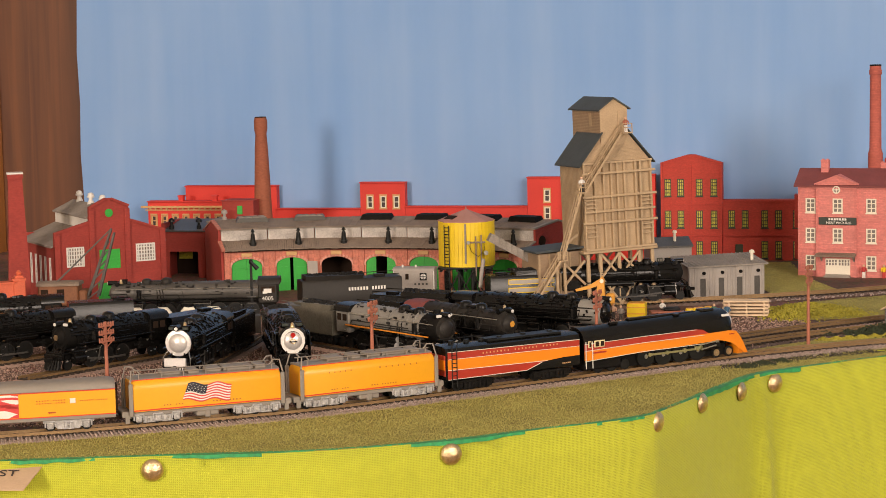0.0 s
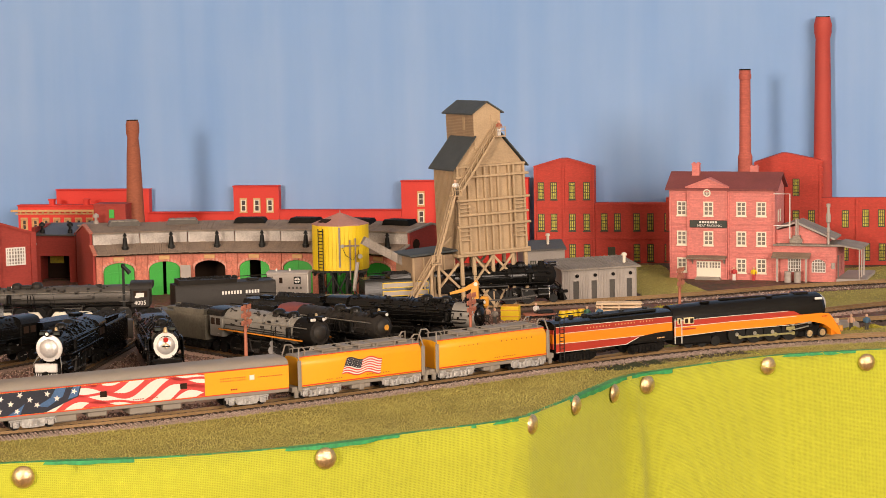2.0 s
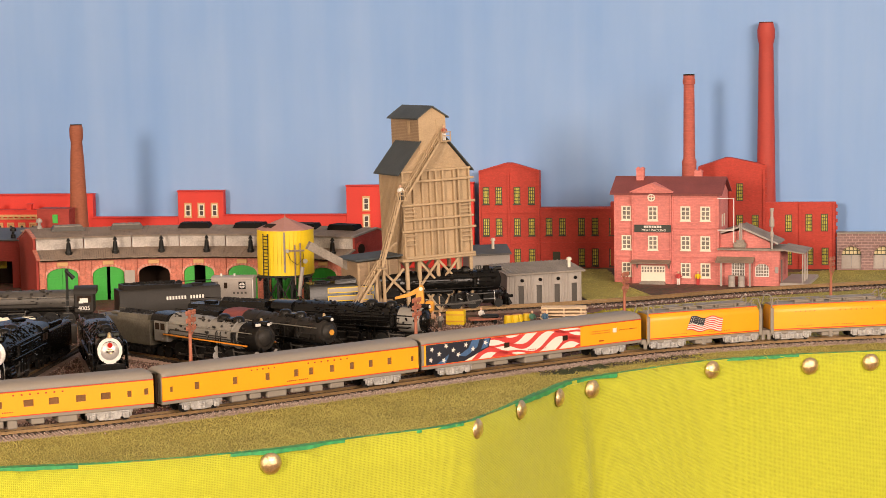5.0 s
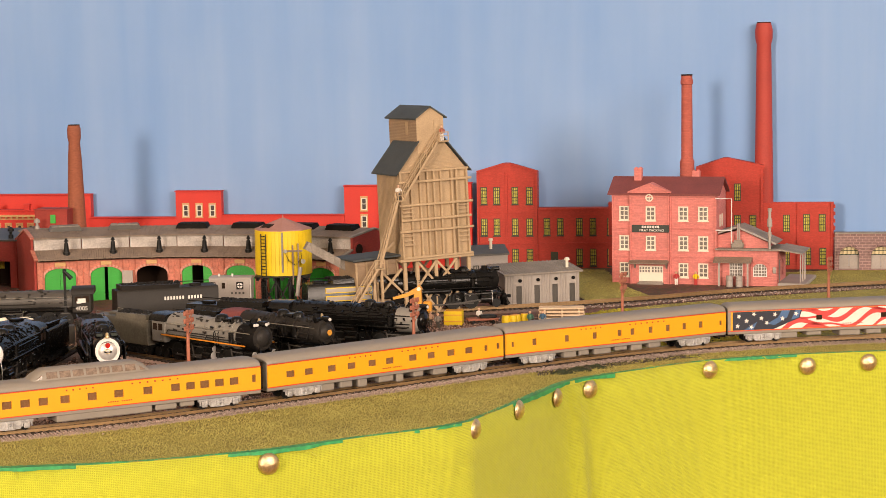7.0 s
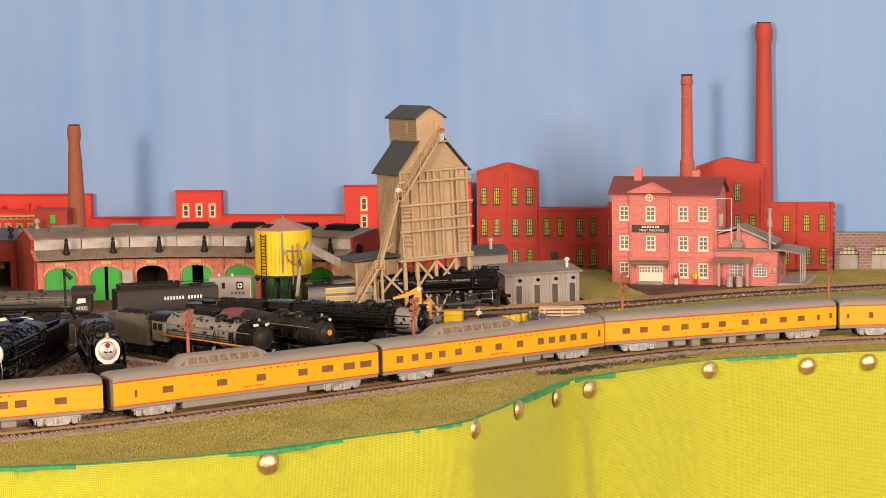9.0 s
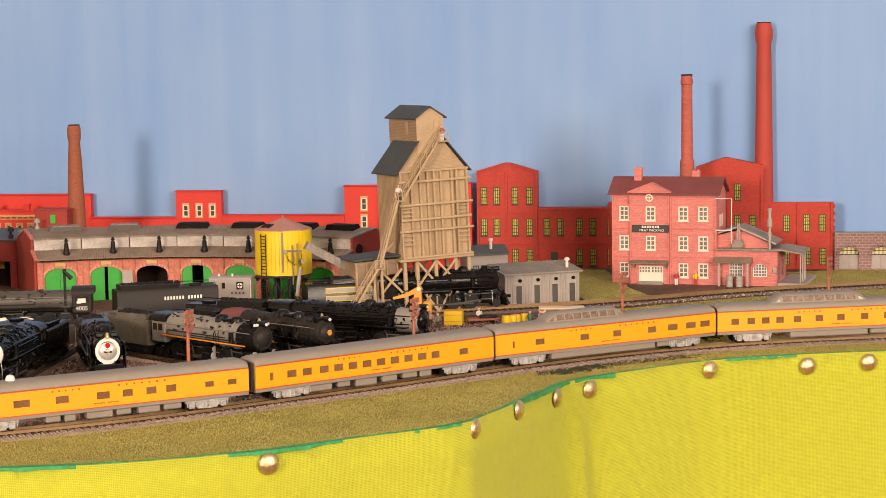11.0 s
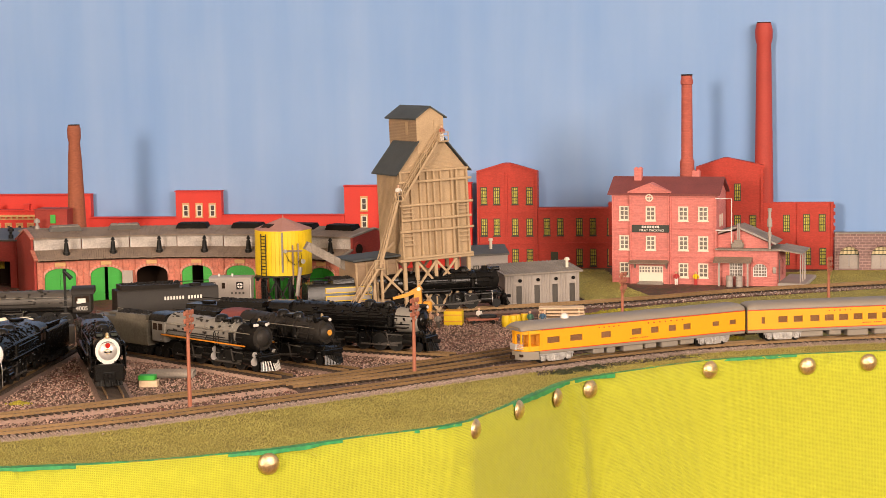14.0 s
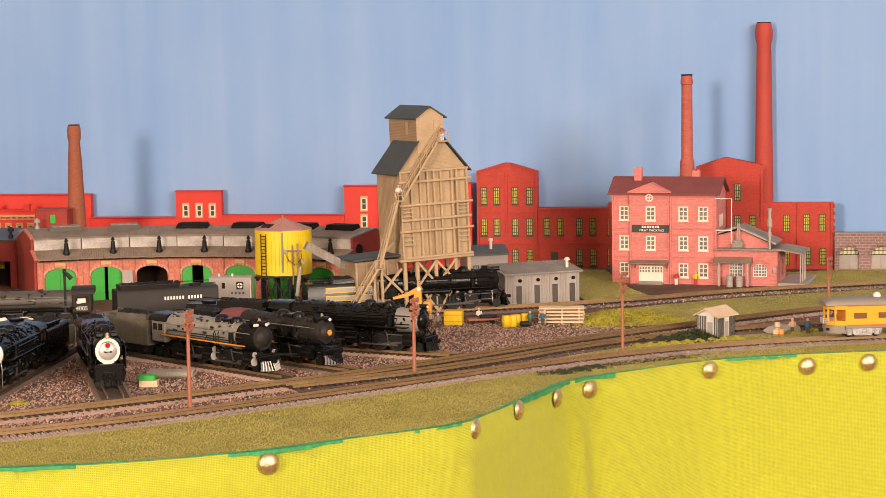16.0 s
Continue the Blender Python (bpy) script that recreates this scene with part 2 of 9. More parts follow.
TRUCK = mat("silver bogie plastic", (0.42, 0.41, 0.40), 0.4, 0.25, vary=0.35, fine=1400, coarse=400, bump=0.3)
COAL = mat("coal load", (0.02, 0.019, 0.018), 0.8, vary=0.6, fine=1500, bump=1.0)
CAR_YELLOW = mat("armour yellow paint", (0.80, 0.36, 0.008), 0.38, vary=0.03, bump=0.03)
CAR_GREY = mat("harbour grey paint", (0.245, 0.215, 0.18), 0.6, vary=0.06, bump=0.03)
CAR_RED = mat("red stripe", (0.62, 0.05, 0.015), 0.45, vary=0.03, bump=0)
DAY_ORANGE = mat("orange livery", (0.82, 0.24, 0.008), 0.32, vary=0.03, bump=0.03)
DAY_RED = mat("red livery", (0.40, 0.035, 0.018), 0.35, vary=0.04, bump=0.03)
DAY_SILVER = mat("pale lining", (0.72, 0.70, 0.62), 0.4, vary=0.03, bump=0)
FLAG_RED = mat("flag red", (0.58, 0.05, 0.045), 0.45, vary=0.05, bump=0)
FLAG_WHITE = mat("flag white", (0.74, 0.68, 0.62), 0.45, vary=0.05, bump=0)
FLAG_BLUE = mat("flag blue", (0.05, 0.12, 0.26), 0.45, vary=0.25, bump=0)
FLAG_NAVY = mat("flag navy", (0.012, 0.015, 0.03), 0.45, vary=0.3, bump=0)
PANE = mat("dark window film", (0.20, 0.10, 0.045), 0.15, vary=0.3, bump=0)
PANE_LIT = mat("yellow window film", (0.62, 0.56, 0.07), 0.35, vary=0.4, coarse=500, bump=0)
PANE_PALE = mat("pale blind", (0.72, 0.60, 0.34), 0.4, vary=0.1, bump=0)
PANE_GREY = mat("grey window film", (0.22, 0.19, 0.17), 0.2, vary=0.4, bump=0)
PANE_DARK = mat("unlit window film", (0.07, 0.055, 0.05), 0.2, vary=0.4, bump=0)
DOME_GLASS = mat("smoky dome glass", (0.19, 0.135, 0.10), 0.10, vary=0.6, coarse=300, bump=0)
MULLION = mat("olive-black glazing bar", (0.05, 0.055, 0.03), 0.6)
# near-black that carries the shade of interiors and openings in its colour
SHADE = mat("interior shade black", (0.03, 0.018, 0.012), 0.9)
POLE = mat("red-brown pole", (0.38, 0.13, 0.075), 0.6, vary=0.15)
SHED = mat("grey corrugated sheet", (0.38, 0.34, 0.305), 0.6, vary=0.1)
TIMBER = mat("pale sawn timber", (0.66, 0.49, 0.32), 0.75, vary=0.12)
CRANE_BROWN = mat("brown crane paint", (0.22, 0.085, 0.035), 0.65, vary=0.2)
CRANE_ORANGE = mat("orange-yellow crane paint", (0.72, 0.33, 0.04), 0.5, vary=0.12)
TURRET = mat("orange-red turret brick", (0.62, 0.12, 0.05), 0.6, vary=0.2)
SIGN = mat("black-green sign", (0.02, 0.028, 0.02), 0.5)
SKIN = mat("flesh paint", (0.62, 0.38, 0.25), 0.6)
BLUE_CLOTH = mat("blue figure paint", (0.05, 0.12, 0.20), 0.7)
GREEN_CLOTH = mat("green figure paint", (0.05, 0.15, 0.10), 0.7)
RED_CLOTH = mat("red figure paint", (0.50, 0.05, 0.05), 0.7)
ORANGE_LINE = mat("orange lining", (0.75, 0.26, 0.02), 0.5, bump=0)
for dark, gloss in ((BLACK, 0.32), (BLACK_DULL, 0.14), (IRON, 0.3), (ENGINE_GREY, 0.25), (COAL, 0.2), (SHADE, 0.1)):
    dark.node_tree.nodes["Principled BSDF"].inputs["Specular IOR Level"].default_value = gloss
RED_LAMP = mat("red lamp lens", (0.45, 0.02, 0.015), 0.2, bump=0)

# ---- building blocks ----


class G:
    """Gathers the faces of one mesh."""

    def __init__(self):
        self.v, self.f = [], []

    def add(self, vs, fs):
        k = len(self.v)
        self.v += [tuple(p) for p in vs]
        self.f += [tuple(i + k for i in f) for f in fs]
        return self

    def box(self, c, s, b=0.0, m=None):
        """A block with centre c and size s, its edges cut back by b."""
        h = [a / 2 for a in s]
        b = min(b, min(h) * 0.6)
        if b <= 0:
            vs = [(x * h[0], y * h[1], z * h[2]) for z in (-1, 1) for y in (-1, 1) for x in (-1, 1)]
            fs = [(0, 2, 3, 1), (4, 5, 7, 6), (0, 1, 5, 4), (2, 6, 7, 3), (0, 4, 6, 2), (1, 3, 7, 5)]
        else:
            vs, ix = [], {}
            for z in (-1, 1):
                for y in (-1, 1):
                    for x in (-1, 1):
                        for a in range(3):
                            q = [x * (h[0] - b), y * (h[1] - b), z * (h[2] - b)]
                            q[a] = (x, y, z)[a] * h[a]
                            ix[(x, y, z, a)] = len(vs)
                            vs.append(tuple(q))
            fs = []
            for a in range(3):
                o, p = [(1, 2), (2, 0), (0, 1)][a]
                for d in (-1, 1):
                    ring = []
                    for e, g in ((-1, -1), (1, -1), (1, 1), (-1, 1)):
                        q = [0, 0, 0]
                        q[a], q[o], q[p] = d, e, g
                        ring.append(ix[(*q, a)])
                    fs.append(tuple(ring if d > 0 else ring[::-1]))
            for a in range(3):
                o, p = [(1, 2), (2, 0), (0, 1)][a]
                for e in (-1, 1):
                    for g in (-1, 1):
                        q0, q1 = [0, 0, 0], [0, 0, 0]
                        q0[a], q0[o], q0[p] = -1, e, g
                        q1[a], q1[o], q1[p] = 1, e, g
                        r = (ix[(*q0, o)], ix[(*q1, o)], ix[(*q1, p)], ix[(*q0, p)])
                        fs.append(r if e * g > 0 else r[::-1])
            for z in (-1, 1):
                for y in (-1, 1):
                    for x in (-1, 1):
                        r = [ix[(x, y, z, a)] for a in range(3)]
                        fs.append(tuple(r if x * y * z > 0 else r[::-1]))
        mm = Matrix.Translation(c) @ m if m else Matrix.Translation(c)
        return self.add([mm @ Vector(p) for p in vs], fs)

    def bar(self, p, q, w, t=None):
        """A square bar from p to q."""
        p, q = Vector(p), Vector(q)
        d = q - p
        turn = d.to_track_quat("X", "Z").to_matrix().to_4x4()
        return self.box((p + q) / 2, (d.length, w, t or w), 0, turn)

    def rings(self, rings, closed=True, caps=True):
        n = len(rings[0])
        vs = [p for r in rings for p in r]
        fs = []
        for k in range(len(rings) - 1):
            for i in range(n if closed else n - 1):
                j = (i + 1) % n
                fs.append((k * n + i, k * n + j, (k + 1) * n + j, (k + 1) * n + i))
        if caps:
            fs.append(tuple(range(n))[::-1])
            fs.append(tuple(range((len(rings) - 1) * n, len(rings) * n)))
        return self.add(vs, fs)

    def cyl(self, p, q, r, r2=None, n=12, caps=True):
        p, q = Vector(p), Vector(q)
        r2 = r if r2 is None else r2
        rot = (q - p).to_track_quat("Z", "Y").to_matrix()
        ring = [rot @ Vector((math.cos(a), math.sin(a), 0)) for a in [2 * math.pi * i / n for i in range(n)]]
        return self.rings([[p + a * r for a in ring], [q + a * r2 for a in ring]], True, caps)

    def lathe(self, profile, c=(0, 0, 0), n=16, axis="Z"):
        """profile: (radius, height) pairs turned round an upright axis, or along X."""
        out = []
        for r, h in profile:
            ring = []
            for i in range(n):
                a = 2 * math.pi * i / n
                x, y = r * math.cos(a), r * math.sin(a)
                q = Vector((x, y, h)) if axis == "Z" else Vector((h, x, y))
                ring.append(Vector(c) + q)
            out.append(ring)
        return self.rings(out)

    def prism(self, poly, way):
        """A flat outline (points in order) drawn out along way."""
        way = Vector(way)
        n = len(poly)
        vs = [Vector(p) for p in poly] + [Vector(p) + way for p in poly]
        fs = [tuple(range(n))[::-1], tuple(range(n, 2 * n))]
        fs += [(i, (i + 1) % n, n + (i + 1) % n, n + i) for i in range(n)]
        return self.add(vs, fs)

    def tube(self, pts, r, n=6):
        pts = [Vector(p) for p in pts]
        out = []
        for i, p in enumerate(pts):
            d = (pts[min(i + 1, len(pts) - 1)] - pts[max(i - 1, 0)]).normalized()
            rot = d.to_track_quat("Z", "Y").to_matrix()
            out.append([p + rot @ Vector((math.cos(2 * math.pi * k / n) * r, math.sin(2 * math.pi * k / n) * r, 0)) for k in range(n)])
        return self.rings(out)

    def wall(self, wide, high, thick, holes=(), m=None, z0=0.0, x0=0.0):
        """A wall in x and z with its face at y = 0 and its back at y = thick; holes (xa, xb, za, zb) go right through."""
        xs = sorted({x0, x0 + wide, *[a for h in holes for a in h[:2]]})
        zs = sorted({z0, z0 + high, *[a for h in holes for a in h[2:4]]})
        xs = [a for a in xs if x0 <= a <= x0 + wide]
        zs = [a for a in zs if z0 <= a <= z0 + high]

        def solid(i, k):
            if not (0 <= i < len(xs) - 1 and 0 <= k < len(zs) - 1):
                return False
            x, z = (xs[i] + xs[i + 1]) / 2, (zs[k] + zs[k + 1]) / 2
            return not any(h[0] < x < h[1] and h[2] < z < h[3] for h in holes)

        vs, fs = [], []

        def quad(*ps):
            fs.append(tuple(range(len(vs), len(vs) + 4)))
            vs.extend(ps)

        for i in range(len(xs) - 1):
            for k in range(len(zs) - 1):
                if not solid(i, k):
                    continue
                a, b, c, d = xs[i], xs[i + 1], zs[k], zs[k + 1]
                quad((a, 0, c), (b, 0, c), (b, 0, d), (a, 0, d))
                quad((b, thick, c), (a, thick, c), (a, thick, d), (b, thick, d))
                if not solid(i - 1, k):
                    quad((a, thick, c), (a, 0, c), (a, 0, d), (a, thick, d))
                if not solid(i + 1, k):
                    quad((b, 0, c), (b, thick, c), (b, thick, d), (b, 0, d))
                if not solid(i, k - 1):
                    quad((a, thick, c), (b, thick, c), (b, 0, c), (a, 0, c))
                if not solid(i, k + 1):
                    quad((a, 0, d), (b, 0, d), (b, thick, d), (a, thick, d))
        m = m or Matrix()
        return self.add([m @ Vector(p) for p in vs], fs)

    def mesh(self, name, material, smooth=0.6):
        me = bpy.data.meshes.new(name)
        me.from_pydata(self.v, [], self.f)
        me.materials.append(material)
        if smooth:
            me.polygons.foreach_set("use_smooth", [True] * len(me.polygons))
            me.set_sharp_from_angle(angle=smooth)
        me.update()
        return me


def thing(name, m, label, category, group="", kind=""):
    ob = new(name)
    ob.empty_display_size = 0.01
    ob.matrix_world = m
    return tagged(ob, label, category, group, kind)


def part(name, g, material, parent, label="", smooth=0.6, m=None):
    """Links a mesh as one part of a thing, or of a part."""
    me = g.mesh(name, material, smooth) if isinstance(g, G) else g
    ob = new(name, me)
    ob.parent = parent
    if m:
        ob.matrix_basis = m
    return tagged(ob, label)


def pieces(name, g, material, parent, label="", smooth=0.6):
    """Links each loose piece of g as a part of its own."""
    home = list(range(len(g.v)))

    def root(i):
        while home[i] != i:
            home[i] = home[home[i]]
            i = home[i]
        return i

    for f in g.f:
        for i in f[1:]:
            home[root(i)] = root(f[0])
    lots = {}
    for f in g.f:
        lots.setdefault(root(f[0]), []).append(f)
    for fs in lots.values():
        one, ix = G(), {}
        for f in fs:
            for i in f:
                if i not in ix:
                    ix[i] = len(one.v)
                    one.v.append(g.v[i])
            one.f.append(tuple(ix[i] for i in f))
        part(name, one, material, parent, label, smooth)


def solo(name, g, material, label, category, kind="", group="", m=None, smooth=0.6):
    ob = new(name, g.mesh(name, material, smooth))
    if m:
        ob.matrix_world = m
    return tagged(ob, label, category, group, kind)


def lettering(text, size, material, parent, m, name="lettering", stretch=1.0):
    """Raised characters in x and z, facing -y, centred."""
    c = bpy.data.curves.new(name, "FONT")
    c.body, c.size, c.extrude, c.align_x, c.align_y = text, size, 0.0001, "CENTER", "CENTER"
    c.resolution_u = 3
    tmp = bpy.data.objects.new(name, c)
    scene.collection.objects.link(tmp)
    me = bpy.data.meshes.new_from_object(tmp.evaluated_get(bpy.context.evaluated_depsgraph_get()))
    bpy.data.objects.remove(tmp)
    me.transform(Matrix.Diagonal((stretch, 1, 1, 1)))
    me.materials.clear()
    me.materials.append(material)
    return part(name, me, material, parent, m=m @ pose(0, 0, 0, 90, 0, 0))


def letter_bars(g, words, x0, x1, z, high, y, fill=0.62):
    """Unreadable or trade lettering as plain upright bars, one for each character."""
    n = sum(words) + (len(words) - 1)
    step = (x1 - x0) / n
    k = 0
    for w in words:
        for _ in range(w):
            g.box((x0 + (k + 0.5) * step, y, z), (step * fill, 0.0002, high))
            k += 1
        k += 1
    return g


def bogie(parent, x, wheels=2, base=0.0182, mat_=None):
    """A cast side frame each side with axle boxes, wheels between."""
    mat_ = mat_ or TRUCK
    g = G()
    for y in (-0.0075, 0.0075):
        f = -1 if y < 0 else 1
        yy = y - 0.0007
        e = base / 2
        g.prism([(x - e - 0.0036, yy, 0.0058), (x - e - 0.0036, yy, 0.0046), (x - e + 0.0016, yy, 0.0042), (x - e * 0.6, yy, 0.0014), (x + e * 0.6, yy, 0.0014), (x + e - 0.0016, yy, 0.0042), (x + e + 0.0036, yy, 0.0046), (x + e + 0.0036, yy, 0.0058), (x + e * 0.45, yy, 0.0062), (x - e * 0.45, yy, 0.0062)], (0, 0.0014, 0))
        for i in range(wheels):
            xx = x - e + base * i / (wheels - 1)
            g.box((xx, y + f * 0.0008, 0.0034), (0.0034, 0.0016, 0.0036), 0.0007)
            g.cyl((xx, y + f * 0.0014, 0.0034), (xx, y + f * 0.0022, 0.0034), 0.0012, 0.0009, n=10)
            g.box((xx, y + f * 0.0009, 0.0056), (0.0052, 0.0014, 0.0010), 0.0003)
            for k in (-1, 1):
                g.cyl((xx + k * 0.0025, y + f * 0.0008, 0.0026), (xx + k * 0.0025, y + f * 0.0008, 0.0054), 0.0005, n=6)
        for i in range(wheels - 1):
            xx = x - e + base * (i + 0.5) / (wheels - 1)
            for k in (-0.0013, 0.0013):
                g.cyl((xx + k, y + f * 0.0009, 0.0020), (xx + k, y + f * 0.0009, 0.0048), 0.0010, n=8)
            g.box((xx, y + f * 0.0009, 0.0017), (0.0058, 0.0014, 0.0009), 0.0003)
            g.box((xx, y + f * 0.0012, 0.0038), (0.0014, 0.0016, 0.0010), 0.0003)
    g.box((x, 0, 0.0055), (base * 0.5, 0.014, 0.0014))
    b = part("bogie", g, mat_, parent, "silver side frames" if mat_ is TRUCK else "")
    for i in range(wheels):
        xx = x - base / 2 + base * i / (wheels - 1)
        w = G()
        for y in (-0.0045, 0.0045):
            w.cyl((xx, y - 0.001, 0.0029), (xx, y + 0.001, 0.0029), 0.0029, n=16)
        w.cyl((xx, -0.006, 0.0029), (xx, 0.006, 0.0029), 0.0006, n=6)
        part("wheelset", w, IRON, b)
    return b


def roof_section(half, z0, z1, n=12):
    """Points of a railway roof from one eave to the other."""
    out = []
    for i in range(n + 1):
        a = math.pi * i / n
        x, h = math.cos(a), math.sin(a) ** 0.75
        out.append((-half * (abs(x) ** 0.62) * (1 if x > 0 else -1), z0 + (z1 - z0) * h))
    return out


# ---- the room, the baseboard and the scenery ----
def room():
    t = 0.1
    xa, xb, ya, yb, za, zb = -2.7, 3.3, -1.6, 2.4, -1.0, 1.55
    solo("floor", G().box(((xa + xb) / 2, (ya + yb) / 2, za - t / 2), (xb - xa + 2 * t, yb - ya + 2 * t, t)), BOARDS, "brown wooden floorboards of the room", "floor", "structure")
    solo("ceiling", G().box(((xa + xb) / 2, (ya + yb) / 2, zb + t / 2), (xb - xa + 2 * t, yb - ya + 2 * t, t)), WHITEWASH, "plain white ceiling", "ceiling", "structure")
    solo("wall_north", G().box(((xa + xb) / 2, yb + t / 2, (za + zb) / 2), (xb - xa + 2 * t, t, zb - za)), PLASTER, "plain plaster wall", "wall", "structure")
    for n, x in (("wall_west", xa - t / 2), ("wall_east", xb + t / 2)):
        solo(n, G().box((x, (ya + yb) / 2, (za + zb) / 2), (t, yb - ya, zb - za)), PLASTER, "plain plaster wall", "wall", "structure")
    # unseen openings, added where the area lights stand
    holes = [(-1.66, -1.18, 0.26, 0.90), (0.50, 2.50, 0.36, 1.34)]
    solo("wall_south", G().wall(xb - xa, zb - za, t, holes, z0=za, x0=xa, m=pose(0, ya - t, 0)), PLASTER, "unseen plaster wall with two openings added for the area lights", "wall", "structure")


room()

# the edge of the baseboard, seen from above
EDGE = [(-2.4, 0.90), (-0.9, 0.90), (-0.5, 0.915), (-0.34, 0.938), (-0.2135, 0.957), (-0.150, 0.966), (-0.0885, 0.990), (-0.045, 1.017), (-0.012, 1.036), (0.0075, 1.0515),
        (0.0130, 1.0575), (0.0160, 1.064), (0.030, 1.092), (0.052, 1.140), (0.071, 1.176), (0.082, 1.188), (0.105, 1.205), (0.1617, 1.2432), (0.195, 1.256), (0.2282, 1.2634), (0.2775, 1.270), (0.45, 1.275), (3.0, 1.28)]


def smooth_line(pts, step):
    """Points along a smooth line through pts (Catmull-Rom, at even steps)."""
    p = np.array([2 * np.array(pts[0]) - np.array(pts[1]), *pts, 2 * np.array(pts[-1]) - np.array(pts[-2])], float)
    out = []
    for i in range(1, len(p) - 2):
        d = [max(np.linalg.norm(p[k + 1] - p[k]), 1e-6) ** 0.5 for k in (i - 1, i, i + 1)]
        t0, t1 = 0, d[0]
        t2 = t1 + d[1]
        t3 = t2 + d[2]
        for t in np.linspace(t1, t2, 24, endpoint=False):
            a1 = (t1 - t) / (t1 - t0) * p[i - 1] + (t - t0) / (t1 - t0) * p[i]
            a2 = (t2 - t) / (t2 - t1) * p[i] + (t - t1) / (t2 - t1) * p[i + 1]
            a3 = (t3 - t) / (t3 - t2) * p[i + 1] + (t - t2) / (t3 - t2) * p[i + 2]
            b1 = (t2 - t) / (t2 - t0) * a1 + (t - t0) / (t2 - t0) * a2
            b2 = (t3 - t) / (t3 - t1) * a2 + (t - t1) / (t3 - t1) * a3
            out.append((t2 - t) / (t2 - t1) * b1 + (t - t1) / (t2 - t1) * b2)
    out.append(p[-2])
    out = np.array(out)
    s = np.concatenate([[0], np.cumsum(np.linalg.norm(np.diff(out, axis=0), axis=1))])
    n = max(2, int(s[-1] / step) + 1)
    q = np.linspace(0, s[-1], n)
    return np.stack([np.interp(q, s, out[:, k]) for k in range(2)], 1)


def normals(line):
    d = np.gradient(line, axis=0)
    d /= np.linalg.norm(d, axis=1)[:, None]
    return np.stack([d[:, 1], -d[:, 0]], 1)


BACK = [(-0.511, 1.8765), (2.9, 1.365)]
EDGE_LINE = smooth_line(EDGE, 0.004)


def baseboard():
    loop = [tuple(p) for p in EDGE_LINE[::3]] + [(3.0, 2.3), (-2.4, 2.3)]
    solo("ground", G().prism([(x, y, 0) for x, y in loop], (0, 0, -0.02)), GROUND, "layout board strewn with brown and grey chippings", "ground", "structure", smooth=0)
    # cloth skirt pinned round the edge
    e, n = EDGE_LINE, normals(EDGE_LINE)
    rows, s = [], np.arange(len(e)) * 0.004
    for k, z in enumerate(np.linspace(0.0005, -0.55, 34)):
        deep = min(1, -z / 0.12 + 0.05)
        w = 0.0012 + 0.0016 * deep * np.sin(s * 46 + 0.8 * np.sin(s * 13)) + 0.0026 * deep * np.sin(s * 17 + 1.0)
        fold = 0.0735 + 0.004 * (1 - np.exp(z / 0.03))
        w += 0.0055 * deep ** 0.6 * np.exp(-((e[:, 0] - fold) / 0.0042) ** 2) - 0.003 * deep * np.exp(-((e[:, 0] - fold - 0.010) / 0.006) ** 2)
        w += 0.0022 * np.exp(-((e[:, 0] + 0.172 - z * 0.30) / 0.011) ** 2) * deep ** 0.3
        w = np.maximum(w, 0.0006)
        rows.append([(e[i, 0] + n[i, 0] * w[i], e[i, 1] + n[i, 1] * w[i], z) for i in range(len(e))])
    g = G().rings(rows, False, False)
    ob = solo("cloth_skirt", g, CLOTH, "yellow-green cotton cloth pinned round the layout's edge", "cloth", "structure", smooth=3)
    mod = ob.modifiers.new("thick", "SOLIDIFY")
    mod.thickness, mod.offset = 0.0006, -1
    # strip of green paint and turf mat that shows over the cloth
    r = random.Random(4)
    top, low = [], []
    for i in range(len(e)):
        a = 0.5 + 0.5 * noise.noise(Vector((i * 0.045, 3.1, 0)))
        lip = -0.0001 + 0.0085 * max(0, a - 0.42) + 0.0006 * r.random() - (0.0012 if 0.10 < e[i, 0] < 0.15 else 0)
        q = e[i] + n[i] * (0.0038 * min(max(lip / 0.0012, 0), 1) - 0.0012)
        top.append((e[i, 0] - n[i, 0] * 0.002, e[i, 1] - n[i, 1] * 0.002, 0.0003))
        low.append((q[0], q[1], 0.0003))
        rows[0][i] = (q[0], q[1], 0.0001 - max(lip, 0))
    ob = solo("edge_strip", G().rings([top, low, rows[0]], False, False), GREEN_TAPE, "frayed green edge of the turf mat", "edge strip", "structure", smooth=0)
    mod = ob.modifiers.new("thick", "SOLIDIFY")
    mod.thickness = 0.0004


baseboard()


